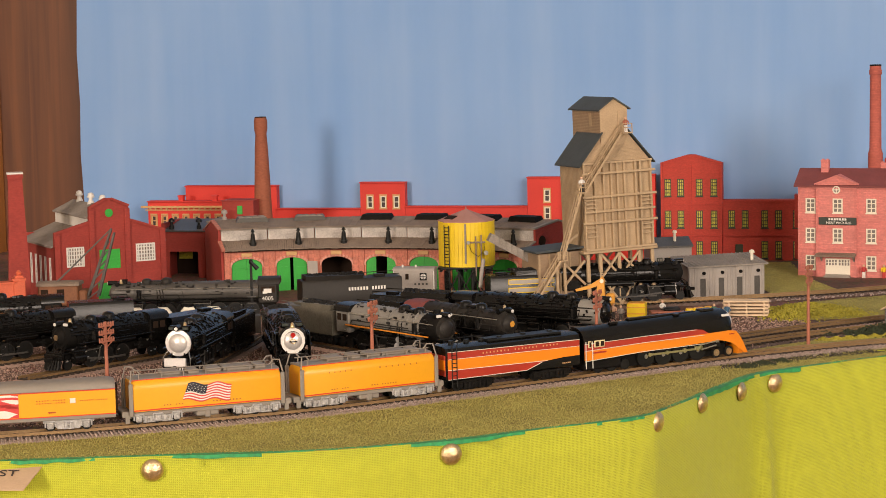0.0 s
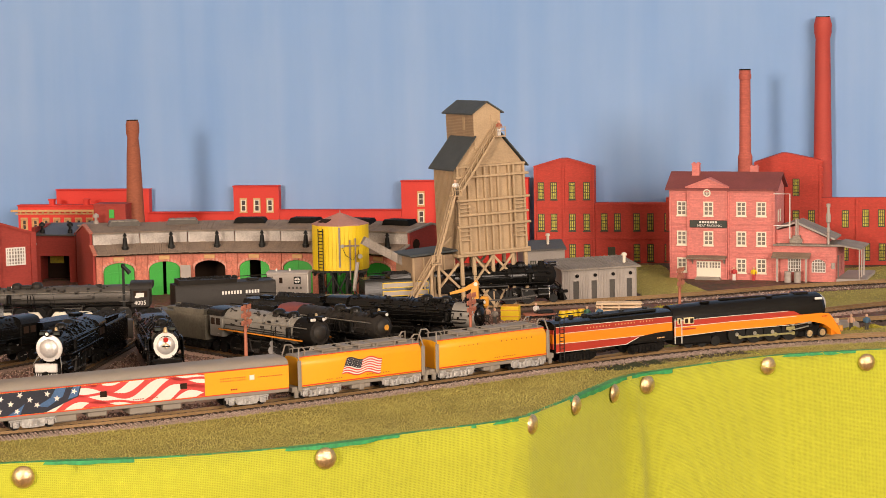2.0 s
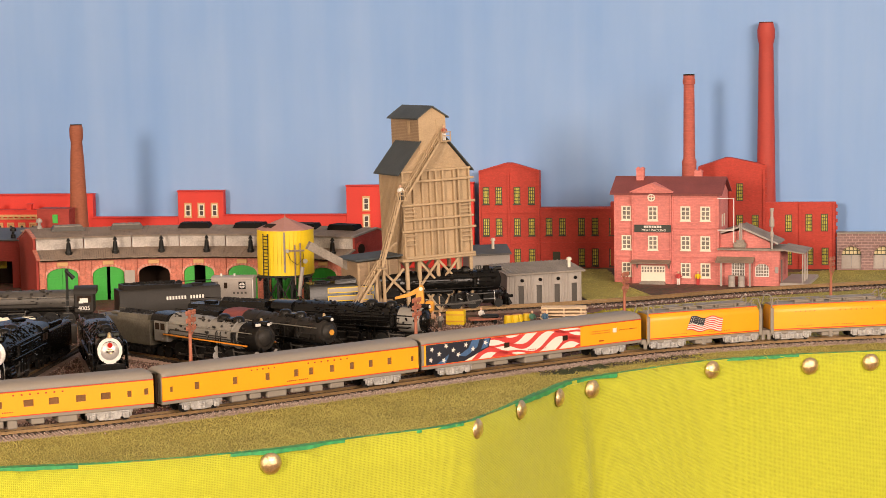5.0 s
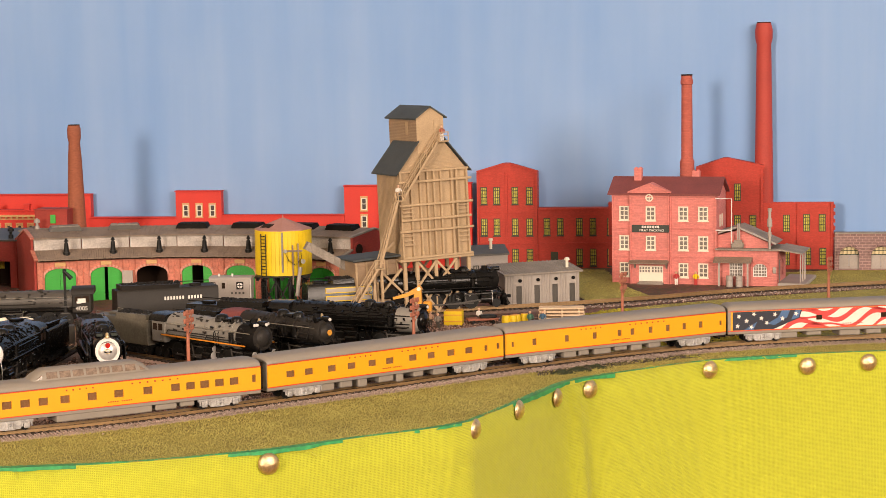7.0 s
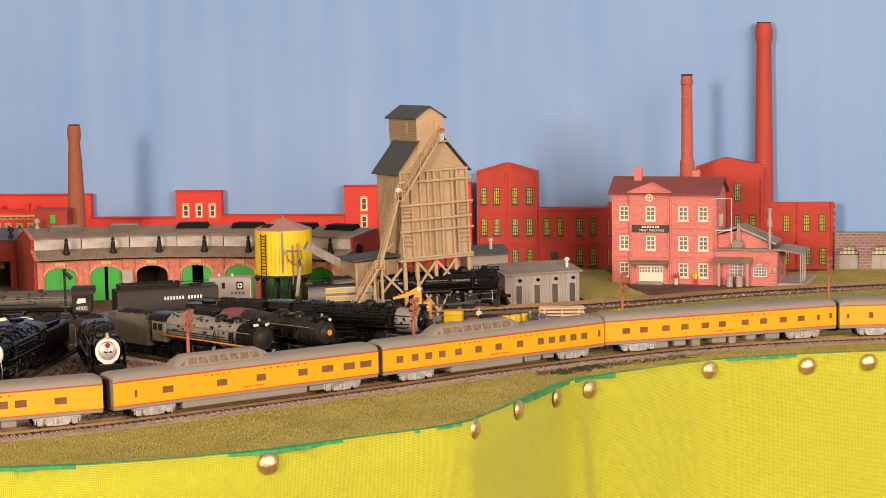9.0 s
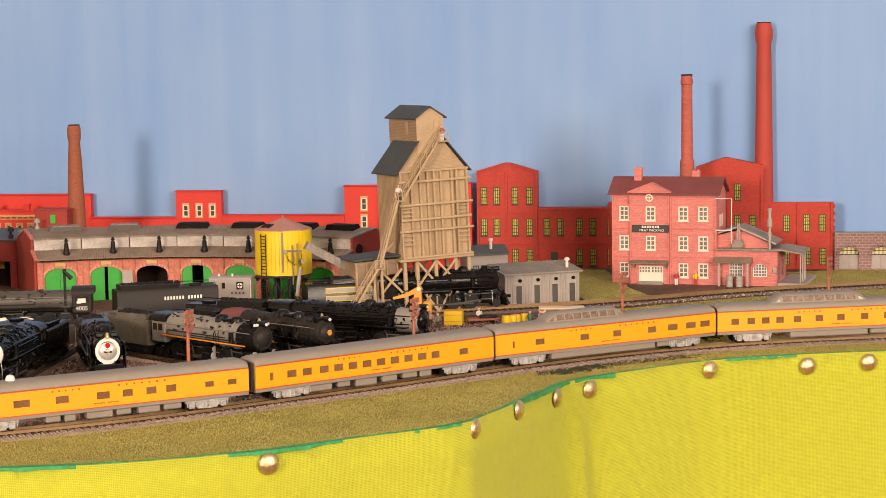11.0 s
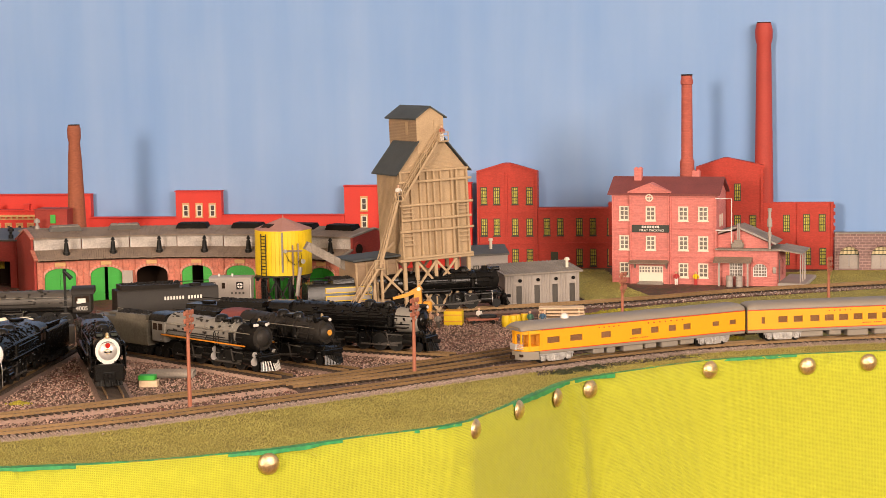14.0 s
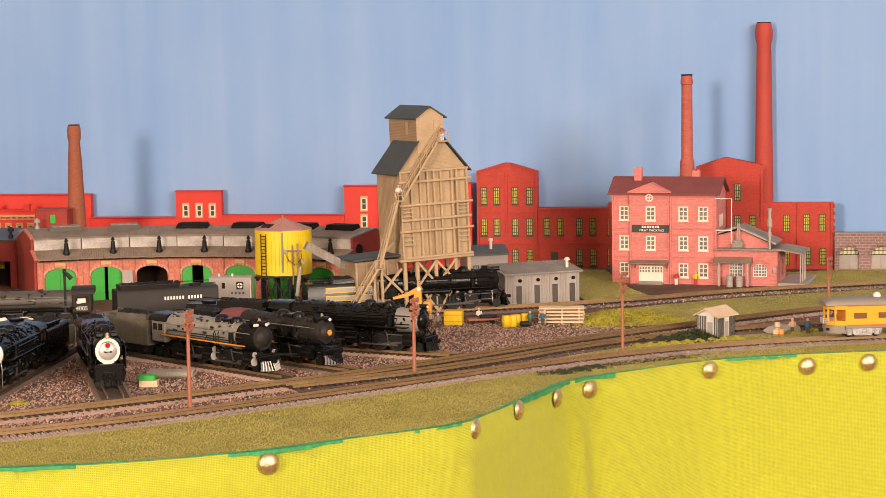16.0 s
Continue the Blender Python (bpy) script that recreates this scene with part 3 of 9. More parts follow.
def backdrop():
    (xa, ya), (xb, yb) = BACK
    a = math.degrees(math.atan2(yb - ya, xb - xa))
    long = math.hypot(xb - xa, yb - ya)
    # the free end is cut unevenly
    pts = [(0.004 * noise.noise(Vector((0, 0, z * 5))) + (0.0016 if k % 2 else 0), 0, z) for k, z in enumerate(np.linspace(0, 1.1, 24))]
    g = G().prism([(long, 0, 0)] + [(long, 0, 1.1)] + pts[::-1], (0, 0.012, 0))
    solo("backdrop", g, SKY, "board painted sky blue with visible brush strokes", "backdrop", "structure", m=pose(xa, ya, 0, 0, 0, a), smooth=0)
    post = thing("wooden_post", pose(-0.60, 1.945, -1.0, 0, 0, a), "varnished brown wooden post and jamb beside the painted board", "post", kind="structure")
    part("jamb", G().box((0.065, 0, 1.2), (0.17, 0.05, 2.4), 0.004), PINE, post)
    part("architrave", G().box((-0.0490, -0.01, 1.2), (0.105, 0.07, 2.4), 0.006), PINE_LIGHT, post)


backdrop()

# ---- tracks ----
MAIN = smooth_line([(-2.35, 0.945), (-1.0, 0.945), (-0.60, 0.952), (-0.42, 0.968), (-0.30, 1.001), (-0.23, 1.032), (-0.176, 1.060), (-0.11, 1.104), (-0.045, 1.151), (0.025, 1.204),
                    (0.09, 1.248), (0.155, 1.282), (0.222, 1.304), (0.30, 1.318), (0.42, 1.326), (0.7, 1.328), (2.95, 1.33)], 0.002)
SLEEPER_MESH = G().box((0, 0, 0.0018), (0.0017, 0.016, 0.0016), 0.0002).mesh("sleeper", SLEEPER, 0)


def sweep(g, line, section):
    """Draws a section (across, up) out along a line."""
    n = normals(line)
    g.rings([[(p[0] + m[0] * a, p[1] + m[1] * a, z) for a, z in section] for p, m in zip(line, n)])


def track(label, line, bed=STONE, seen=(-0.5, 0.5), pitch=0.0042, bedwide=0.0125):
    t = thing("track", Matrix(), label, "track", "model tracks", "structure")
    for d in (-0.0045, 0.0045):
        g = G()
        sweep(g, line[::2] if len(line) > 40 else line, [(d - 0.0003, 0.0024), (d + 0.0003, 0.0024), (d + 0.0003, 0.0040), (d - 0.0003, 0.0040)])
        part("rail", g, RAIL, t, smooth=0)
    g = G()
    w = bedwide
    sweep(g, line[::2], [(-w, 0.0001), (w, 0.0001), (w - 0.003, 0.0014), (-w + 0.003, 0.0014)])
    part("ballast_bed", g, bed, t)
    s = np.concatenate([[0], np.cumsum(np.linalg.norm(np.diff(line, axis=0), axis=1))])
    q = np.arange(0.002, s[-1], pitch)
    xs, ys = np.interp(q, s, line[:, 0]), np.interp(q, s, line[:, 1])
    g = np.gradient(line, axis=0)
    an = np.interp(q, s, np.unwrap(np.arctan2(g[:, 1], g[:, 0])))
    rest = G()
    for x, y, a in zip(xs, ys, an):
        if seen[0] < x < seen[1]:
            part("sleeper", SLEEPER_MESH, SLEEPER, t, m=pose(x, y, 0, 0, 0, math.degrees(a)))
        else:
            rest.box((x, y, 0.0018), (0.0017, 0.016, 0.0016), 0, pose(0, 0, 0, 0, 0, math.degrees(a)))
    if rest.v:
        tagged(part("far_sleepers", rest, SLEEPER, t, smooth=0), kind="stuff")
    return t


T2 = smooth_line([(-0.62, 1.02), (-0.40, 1.035), (-0.257, 1.073), (-0.212, 1.097), (-0.156, 1.132), (-0.111, 1.162), (-0.063, 1.195), (-0.013, 1.236), (0.041, 1.283), (0.079, 1.318), (0.119, 1.350), (0.168, 1.386), (0.227, 1.428), (0.271, 1.456), (0.325, 1.483), (0.6, 1.60)], 0.003)
T3 = smooth_line([(-0.090, 1.160), (-0.050, 1.183), (-0.013, 1.208), (0.040, 1.252), (0.077, 1.286), (0.117, 1.318), (0.170, 1.350), (0.24, 1.38), (0.33, 1.40), (0.6, 1.44)], 0.003)
T4 = smooth_line([(-0.14, 1.437), (-0.06, 1.463), (0.02, 1.484), (0.095, 1.506), (0.161, 1.533), (0.225, 1.564), (0.352, 1.603), (0.6, 1.66)], 0.003)
SPUR = {"L1": [(-0.2655, 1.122), (-0.246, 1.335)], "L2": [(-0.186, 1.132), (-0.236, 1.335)], "L3": [(-0.094, 1.194), (-0.236, 1.335)], "L4": [(-0.055, 1.214), (-0.165, 1.316)],
        "L5": [(0.005, 1.267), (-0.20, 1.374)], "L0": [(-0.358, 1.166), (-0.262, 1.30)], "La": [(-0.43, 1.19), (-0.335, 1.285)], "L7": [(-0.46, 1.400), (-0.24, 1.420), (-0.12, 1.466)], "Lb": [(-0.50, 1.285), (-0.33, 1.350)]}



def tracks():
    track("rusty model track on grey-pink ballast along the edge", MAIN, STONE, (-0.36, 0.36))
    track("rusty model siding track with dark sleepers", T2, DARKSTONE, (-0.36, 0.36))
    track("rusty model track merging into the siding", T3, DARKSTONE, (-0.1, 0.32))
    track("rusty model track before the pink packing house", T4, DARKSTONE, (-0.06, 0.40))
    for k, v in SPUR.items():
        track("yard spur with brown rails", smooth_line(v, 0.004), DARKSTONE, (-0.5, 0.2), bedwide=0.011)


tracks()


# ---- buildings ----
def window(parent, x, z, w, h, frame_m, pane_m, cols=2, rows=3, y=0.0, bar=0.0005, name="window", sill=False, proud=0.0004):
    """A glazed window with its bars, set in a hole whose outer face lies at y."""
    e, holes = bar * 1.4, []
    for i in range(cols):
        for k in range(rows):
            xa = x - w / 2 + (e if i == 0 else w * i / cols + bar / 2)
            xb = x - w / 2 + (w - e if i == cols - 1 else w * (i + 1) / cols - bar / 2)
            za = z - h / 2 + (e if k == 0 else h * k / rows + bar / 2)
            zb = z - h / 2 + (h - e if k == rows - 1 else h * (k + 1) / rows - bar / 2)
            holes.append((xa, xb, za, zb))
    o = part(name, G().wall(w, h, proud + 0.0003, holes, pose(0, y - proud, 0), z0=z - h / 2, x0=x - w / 2), frame_m, parent, smooth=0)
    if sill:
        part("sill", G().box((x, y - 0.0004, z - h / 2 - 0.0004), (w + 0.001, 0.0014, 0.0008)), frame_m, parent, smooth=0)
    part("pane", G().box((x, y + 0.0006, z), (w, 0.0004, h)), pane_m, o, smooth=0)
    return o


def arch(w, z0, spring, top, n=10, x=0.0):
    """Outline of an arched opening, from its lower left corner round to its lower right."""
    pts = [(x - w / 2, z0)]
    for i in range(n + 1):
        a = math.pi * (1 - i / n)
        pts.append((x + w / 2 * math.cos(a), spring + (top - spring) * math.sin(a)))
    return pts + [(x + w / 2, z0)]


def spandrel(g, w, spring, top, x, thick, y=0.0, n=8):
    """Fills the corners between an arch and the square hole round it."""
    for f in (-1, 1):
        pts = [(x + f * w / 2, y, top)] + [(x + f * w / 2 * math.cos(math.pi / 2 * i / n), y, spring + (top - spring) * math.sin(math.pi / 2 * i / n)) for i in range(n + 1)]
        g.prism(pts, (0, thick, 0))


def factory_gable():
    """Low-relief brick mill against the backdrop, gabled at one end."""
    b = thing("brick_factory", pose(0.0305, 1.7775, 0, 0, 0, -8.5), "red low-relief factory front with yellow-lit windows", "factory", "mill buildings")
    xs1, xs2 = (0.0062, 0.0174, 0.0335, 0.0462), (0.0612, 0.0728, 0.0896, 0.1014, 0.1165)
    w, h = 0.0058, 0.0152
    rows = (0.0636, 0.0360, 0.0092)
    tall = [(x, z) for x in xs1 for z in rows]
    low = [(x, z) for x in xs2 for z in rows[1:]]
    low = [q for q in low if q != (xs2[0], rows[2]) and q != (xs2[1], rows[2])]
    wall = part("wall", G().wall(0.053, 0.0845, 0.015, [(x - w / 2, x + w / 2, z - h / 2, z + h / 2) for x, z in tall]), FACTORY, b, smooth=0)
    part("gable", G().prism([(0, 0, 0.0845), (0.053, 0, 0.0845), (0.0285, 0, 0.0918), (0.0235, 0, 0.0918)], (0, 0.015, 0)), FACTORY, b, smooth=0)
    wall2 = part("wall", G().wall(0.0668, 0.0525, 0.013, [(x - w / 2, x + w / 2, z - h / 2, z + h / 2) for x, z in low], x0=0.0532, m=pose(0, 0.002, 0)), FACTORY, b, smooth=0)
    part("pier", G().box((0.1175, 0.0075, 0.0285), (0.005, 0.013, 0.057)), FACTORY, b)
    g = G()
    for x in (0.0009, 0.026, 0.0522):
        g.box((x, -0.0006, 0.042), (0.0018, 0.0012, 0.0838))
    g.bar((0.0, -0.0007, 0.0848), (0.024, -0.0007, 0.0918), 0.0014).bar((0.029, -0.0007, 0.0918), (0.053, -0.0007, 0.0848), 0.0014)
    g.box((0.026, -0.0005, 0.0485), (0.05, 0.001, 0.0012)).box((0.086, 0.0014, 0.0512), (0.066, 0.0012, 0.0012)).box((0.026, -0.0005, 0.0215), (0.05, 0.001, 0.0009)).box((0.086, 0.0016, 0.0215), (0.066, 0.001, 0.0009))
    pieces("pilaster", g, FACTORY, b)
    for x, z in tall:
        window(wall, x, z, w, h, MULLION, PANE_LIT, 3, 5, bar=0.0005, sill=True)
    for x, z in low:
        window(wall2, x, z, w, h, MULLION, PANE_LIT, 3, 5, y=0.002, bar=0.0005, sill=True)
    part("door", G().box((0.0675, 0.0018, 0.007), (0.0065, 0.0012, 0.014), 0.0003), MULLION, b, "dark green door")
    return b


def factory_right():
    b = thing("brick_factory", pose(0.2180, 1.7390, 0, 0, 0, -8.5), "red brick mill with gable and lit windows", "factory", "mill buildings")
    w, h = 0.0058, 0.0150
    a = [(0.0352, 0.0665), (0.0352, 0.0395), (0.0482, 0.0395), (0.0352, 0.013), (0.0482, 0.013)]
    c = [(0.0765, 0.0395), (0.0935, 0.0400), (0.1065, 0.0400), (0.0765, 0.0110), (0.0945, 0.0110), (0.1072, 0.0110)]
    wall = part("wall", G().wall(0.0565, 0.0865, 0.014, [(x - w / 2, x + w / 2, z - h / 2, z + h / 2) for x, z in a]), FACTORY, b, smooth=0)
    part("gable", G().prism([(0, 0, 0.0865), (0.0565, 0, 0.0865), (0.0565, 0, 0.0895), (0.0275, 0, 0.0958), (0.0235, 0, 0.0958), (0, 0, 0.0880)], (0, 0.014, 0)), FACTORY, b, smooth=0)
    wall2 = part("wall", G().wall(0.0595, 0.0575, 0.006, [(x - w / 2, x + w / 2, z - h / 2, z + h / 2) for x, z in c], x0=0.0567, m=pose(0, 0.001, 0)), FACTORY, b, smooth=0)
    g = G()
    for x in (0.001, 0.0268, 0.0556):
        g.box((x, -0.0006, 0.043), (0.002, 0.0012, 0.086))
    for x in (0.064, 0.086, 0.1145):
        g.box((x, 0.0005, 0.0285), (0.0018, 0.0012, 0.057))
    for k in range(5):
        g.box((0.0572, 0.002, 0.088 - k * 0.0062), (0.0014, 0.004, 0.0028))
        g.box((0.1168, 0.002, 0.054 - k * 0.0062), (0.0014, 0.004, 0.0028))
    pieces("pilaster", g, FACTORY, b)
    for x, z in a:
        window(wall, x, z, w, h, MULLION, PANE_LIT, 3, 5)
    for x, z in c:
        window(wall2, x, z, w, h, MULLION, PANE_LIT, 3, 5, y=0.001)
    return b


def chimney(place, profile, m_, label, n=20, cap=True):
    c = thing("factory_chimney", pose(*place), label, "chimney", "mill chimneys")
    part("shaft", G().lathe(profile, n=n), m_, c)
    r, z = profile[-1]
    if cap:
        part("soot_rim", G().lathe([(r * 1.01, z - 0.0006), (r * 1.01, z + 0.0005), (r * 0.72, z + 0.0005), (r * 0.70, z - 0.0002), (0.0001, z - 0.0002)], n=n), BLACK_DULL, c, "sooty black rim")
    return c


def red_skyline():
    """Flat red card mill fronts along the backdrop."""
    def front(x0, x1, z1, label, wins=(), dy=0.0, m_=RED):
        y0 = 1.8795 - 0.15 * (x0 + 0.53) - 0.014 - dy
        b = thing("mill_front", pose(x0, y0, 0, 0, 0, -8.53), label, "mill front", "red mill fronts")
        w = (x1 - x0) / math.cos(radians(8.53))
        wall = part("wall", G().wall(w, z1, 0.008, [(x - 0.0025, x + 0.0025, z - 0.0054, z + 0.0054) for x, z in wins]), m_, b, smooth=0)
        part("coping", G().box((w / 2, 0.003, z1 + 0.0005), (w + 0.0012, 0.0095, 0.001), 0.0003), m_, b)
        for x, z in wins:
            window(wall, x, z, 0.0050, 0.0108, TRIM_CREAM, PANE_DARK, 1, 2, bar=0.0006, sill=False)
            part("window_surround", G().box((x, -0.0003, z + 0.0062), (0.0066, 0.0010, 0.0013)).box((x, -0.0003, z - 0.0061), (0.0072, 0.0014, 0.0011)).box((x - 0.0030, -0.0002, z), (0.0009, 0.0008, 0.0110)).box((x + 0.0030, -0.0002, z), (0.0009, 0.0008, 0.0110)), TRIM_TAN, wall, "tan window surround", smooth=0)
        return b, w

    front(-0.4060, -0.3185, 0.0655, "plain red mill front standing over its neighbours", dy=-0.002)
    front(-0.3183, -0.2398, 0.0445, "low red mill wall")
    front(-0.2396, -0.1980, 0.0682, "red mill block with three tan-framed windows", [(0.0092, 0.0512), (0.0216, 0.0512), (0.0338, 0.0512)])
    front(-0.1978, -0.0872, 0.0464, "low red mill wall")
    front(-0.0870, -0.0560, 0.0722, "red mill block with one column of tan-framed windows", [(0.0178, 0.0566), (0.0178, 0.0408)])
    front(-0.0558, 0.0255, 0.0745, "red mill wall behind the coal tower", dy=0.004)


def cornice_house():
    b = thing("cornice_house", pose(-0.4370, 1.828, 0, 0, 0, -8.5), "red brick house with tan cornice and window frames", "house")
    xs = [0.0058 + 0.01035 * k for k in range(7)]
    wall = part("wall", G().wall(0.0750, 0.0535, 0.02, [(x - 0.0022, x + 0.0022, 0.0315, 0.0410) for x in xs]), RED, b, smooth=0)
    for x in xs:
        window(wall, x, 0.03625, 0.0044, 0.0095, TRIM_TAN, PANE_DARK, 1, 2, bar=0.0006, sill=True)
        part("window_head", G().box((x, -0.0005, 0.0420), (0.0066, 0.0016, 0.0016), 0.0002).box((x - 0.0029, -0.0003, 0.0362), (0.0008, 0.0010, 0.0100)).box((x + 0.0029, -0.0003, 0.0362), (0.0008, 0.0010, 0.0100)), TRIM_TAN, wall, "tan window hood", smooth=0)
    c = part("cornice", G().box((0.0355, -0.0012, 0.0490), (0.0830, 0.0044, 0.0020), 0.0005).box((0.0365, -0.0004, 0.0462), (0.0770, 0.0026, 0.0009)), TRIM_TAN, b, "tan cornice")
    for k in range(14):
        part("corbel", G().box((0.003 + k * 0.0053, -0.0012, 0.0474), (0.0012, 0.0026, 0.0016)), TRIM_TAN, c, smooth=0)
    part("coping", G().box((0.0375, 0.004, 0.0538), (0.0762, 0.0120, 0.0010), 0.0003), RED, b)
    for x in (0.0315, 0.0640):
        part("chimney", G().box((x, 0.004, 0.0560), (0.0046, 0.005, 0.005), 0.0004).box((x, 0.004, 0.0588), (0.0058, 0.006, 0.0012)), RED, b)
    part("side_wing", G().box((0.0890, 0.008, 0.0255), (0.0270, 0.014, 0.051), 0.0004).box((0.0880, -0.0004, 0.0530), (0.0310, 0.0044, 0.0018), 0.0004), RED, b)
    return b


def packing_house():
    b = thing("packing_house", pose(0.1385, 1.6535, 0, 0, 0, -18), "pink brick three-storey packing house with maroon roof", "factory")
    W, D, H = 0.0862, 0.040, 0.0735
    cols = (0.0102, 0.0325, 0.0590, 0.0752)
    rows = (0.0575, 0.0335, 0.0115)
    w, h = 0.0080, 0.0116
    holes = [(x - w / 2, x + w / 2, z - h / 2, z + h / 2) for x in (cols[0], cols[2], cols[3]) for z in rows]
    # outer bays, then the middle bay standing proud
    wl = part("wall", G().wall(0.0152, H, 0.0012, [q for q in holes if q[1] < 0.016]), PINK_BRICK, b, smooth=0)
    wr = part("wall", G().wall(W - 0.0478, H, 0.0012, [q for q in holes if q[0] > 0.05], x0=0.0478), PINK_BRICK, b, smooth=0)
    mid = [(cols[1] - w / 2, cols[1] + w / 2, z - h / 2, z + h / 2) for z in rows[:2]]
    mid.append((0.0225, 0.0425, 0.0012, 0.0150))
    wm = part("wall", G().wall(0.0326, H + 0.001, 0.0030, mid, x0=0.0152, m=pose(0, -0.0018, 0)), PINK_BRICK, b, smooth=0)
    part("front_gable", G().prism([(0.0152, -0.0018, H + 0.001), (0.0478, -0.0018, H + 0.001), (0.0478, -0.0018, H + 0.0016), (0.0315, -0.0018, 0.0812), (0.0152, -0.0018, H + 0.0016)], (0, 0.018, 0)), PINK_BRICK, b, smooth=0)
    part("side_wall", G().wall(D, H, 0.0012, [(0.012, 0.0155, 0.046, 0.056), (0.021, 0.0245, 0.046, 0.056)], m=pose(W, 0, 0, 0, 0, 90)), PINK_BRICK, b, smooth=0)
    part("side_wall", G().wall(D, H, 0.0012, m=pose(0, D, 0, 0, 0, -90)), PINK_BRICK, b, smooth=0)
    part("rear_wall", G().box((W / 2, D, H / 2), (W, 0.0012, H)), PINK_BRICK, b)
    part("end_gable", G().prism([(W - 0.0012, 0, H), (W - 0.0012, D, H), (W - 0.0012, D / 2, 0.0845)], (0.0012, 0, 0)).prism([(0, 0, H), (0, D, H), (0, D / 2, 0.0845)], (0.0012, 0, 0)), PINK_BRICK, b, smooth=0)
    g = G()
    rise = 0.0115
    for f in (-1, 1):
        e = D / 2 + f * (D / 2 + 0.003)
        g.prism([(-0.003, e, H - 0.0012), (-0.003, D / 2, H + rise), (-0.003, D / 2, H + rise + 0.0012), (-0.003, e, H)], (W + 0.006, 0, 0))
    part("roof", g, ROOF_RED, b, "maroon tiled roof", smooth=0)
    g = G()
    for f in (-1, 1):
        g.prism([(0.0315 + f * 0.0178, -0.0030, H + 0.0006), (0.0315, -0.0030, 0.0812), (0.0315, -0.0030, 0.0822), (0.0315 + f * 0.0178, -0.0030, H + 0.0018)], (0, 0.021, 0))
    part("gable_roof", g, PINK_BRICK, b, "pink gable coping", smooth=0)
    for x, y, z in ((0.0185, 0.017, 0.0925), (W - 0.021, 0.024, 0.0900)):
        part("chimney", G().box((x, y, z - 0.008), (0.0060, 0.0055, 0.016)).box((x, y, z), (0.0066, 0.0062, 0.001)).box((x - 0.0018, y, z + 0.0008), (0.0016, 0.003, 0.0012)).box((x + 0.0018, y, z + 0.0008), (0.0016, 0.003, 0.0012)), PINK_BRICK, b)
    for p, x in ((wl, cols[0]), (wr, cols[2]), (wr, cols[3])):
        for z in rows:
            window(p, x, z, w, h, TRIM_CREAM, PANE_GREY, 2, 3, bar=0.0007, sill=True, proud=0.0007)
            part("lintel", G().box((x, -0.0004, z + h / 2 + 0.0012), (w + 0.003, 0.0014, 0.0010)), PINK_BRICK, p)
    for z in rows[:2]:
        window(wm, cols[1], z, w, h, TRIM_CREAM, PANE_GREY, 2, 3, y=-0.0018, bar=0.0007, sill=True, proud=0.0007)
    g = G()
    for z in (0.0455, 0.0225, 0.0715):
        g.box((0.0075, -0.0005, z), (0.015, 0.0010, 0.0011)).box((0.067, -0.0005, z), (0.0382, 0.0010, 0.0011)).box((0.0315, -0.0023, z), (0.0326, 0.0010, 0.0011))
    for x in (0.0008, W - 0.0008, 0.0486):
        g.box((x, -0.0004, H / 2), (0.0014, 0.0012, H))
    for x in (0.0158, 0.0472):
        g.box((x, -0.0021, H / 2), (0.0012, 0.0012, H))
    pieces("string_course", g, PINK_BRICK, b)
    # round window in the gable
    ring = G()
    for k in range(16):
        a0, a1 = 2 * math.pi * k / 16, 2 * math.pi * (k + 1) / 16
        ring.bar((0.0315 + 0.0027 * math.cos(a0), -0.0026, 0.0703 + 0.0027 * math.sin(a0)), (0.0315 + 0.0027 * math.cos(a1), -0.0026, 0.0703 + 0.0027 * math.sin(a1)), 0.0009)
    ring.box((0.0315, -0.0025, 0.0703), (0.0007, 0.0006, 0.0052)).box((0.0315, -0.0025, 0.0703), (0.0052, 0.0006, 0.0007))
    o = part("round_window", ring, TRIM_CREAM, b, "round cream-framed gable window", smooth=0)
    part("pane", G().cyl((0.0315, -0.0023, 0.0703), (0.0315, -0.0017, 0.0703), 0.0027, n=16), PANE_GREY, o, smooth=0)
    # sign
    s = part("sign_board", G().box((0.0325, -0.0026, 0.0452), (0.0305, 0.0008, 0.0060), 0.0002), SIGN, b, "black-green sign board")
    lettering("MEAT PACKING", 0.0027, WHITE, s, pose(0.0335, -0.0031, 0.0438), stretch=1.05)
    part("lettering", letter_bars(G(), (7,), 0.025, 0.040, 0.0467, 0.0017, -0.0031, 0.7), WHITE, s, smooth=0)
    # entrance
    d = part("door", G().box((0.0325, -0.0014, 0.0080), (0.0200, 0.0010, 0.0138), 0.0002), TRIM_CREAM, b, "cream double door with glazed upper halves")
    for i in range(8):
        for k in range(2):
            part("pane", G().box((0.0325 + (i - 3.5) * 0.00235 + (0.0004 if i > 3 else -0.0004), -0.0020, 0.0105 + k * 0.0024), (0.0014, 0.0002, 0.0019)), PANE_GREY, d, smooth=0)
    part("canopy", G().prism([(0.0150, -0.0018, 0.0186), (0.0150, -0.0085, 0.0168), (0.0150, -0.0085, 0.0176), (0.0150, -0.0018, 0.0196)], (0.0325, 0, 0)), ROOF_BROWN, b, smooth=0)
    g = G()
    for x in (0.0195, 0.0455):
        g.bar((x, -0.0018, 0.0130), (x, -0.0062, 0.0170), 0.0010).box((x, -0.0024, 0.0150), (0.001, 0.001, 0.004))
    pieces("bracket", g, ROOF_GREY, b)
    part("step", G().box((0.0325, -0.0042, 0.0006), (0.021, 0.005, 0.0012)).box((0.0325, -0.0034, 0.0017), (0.019, 0.0034, 0.001)), ROOF_GREY, b)
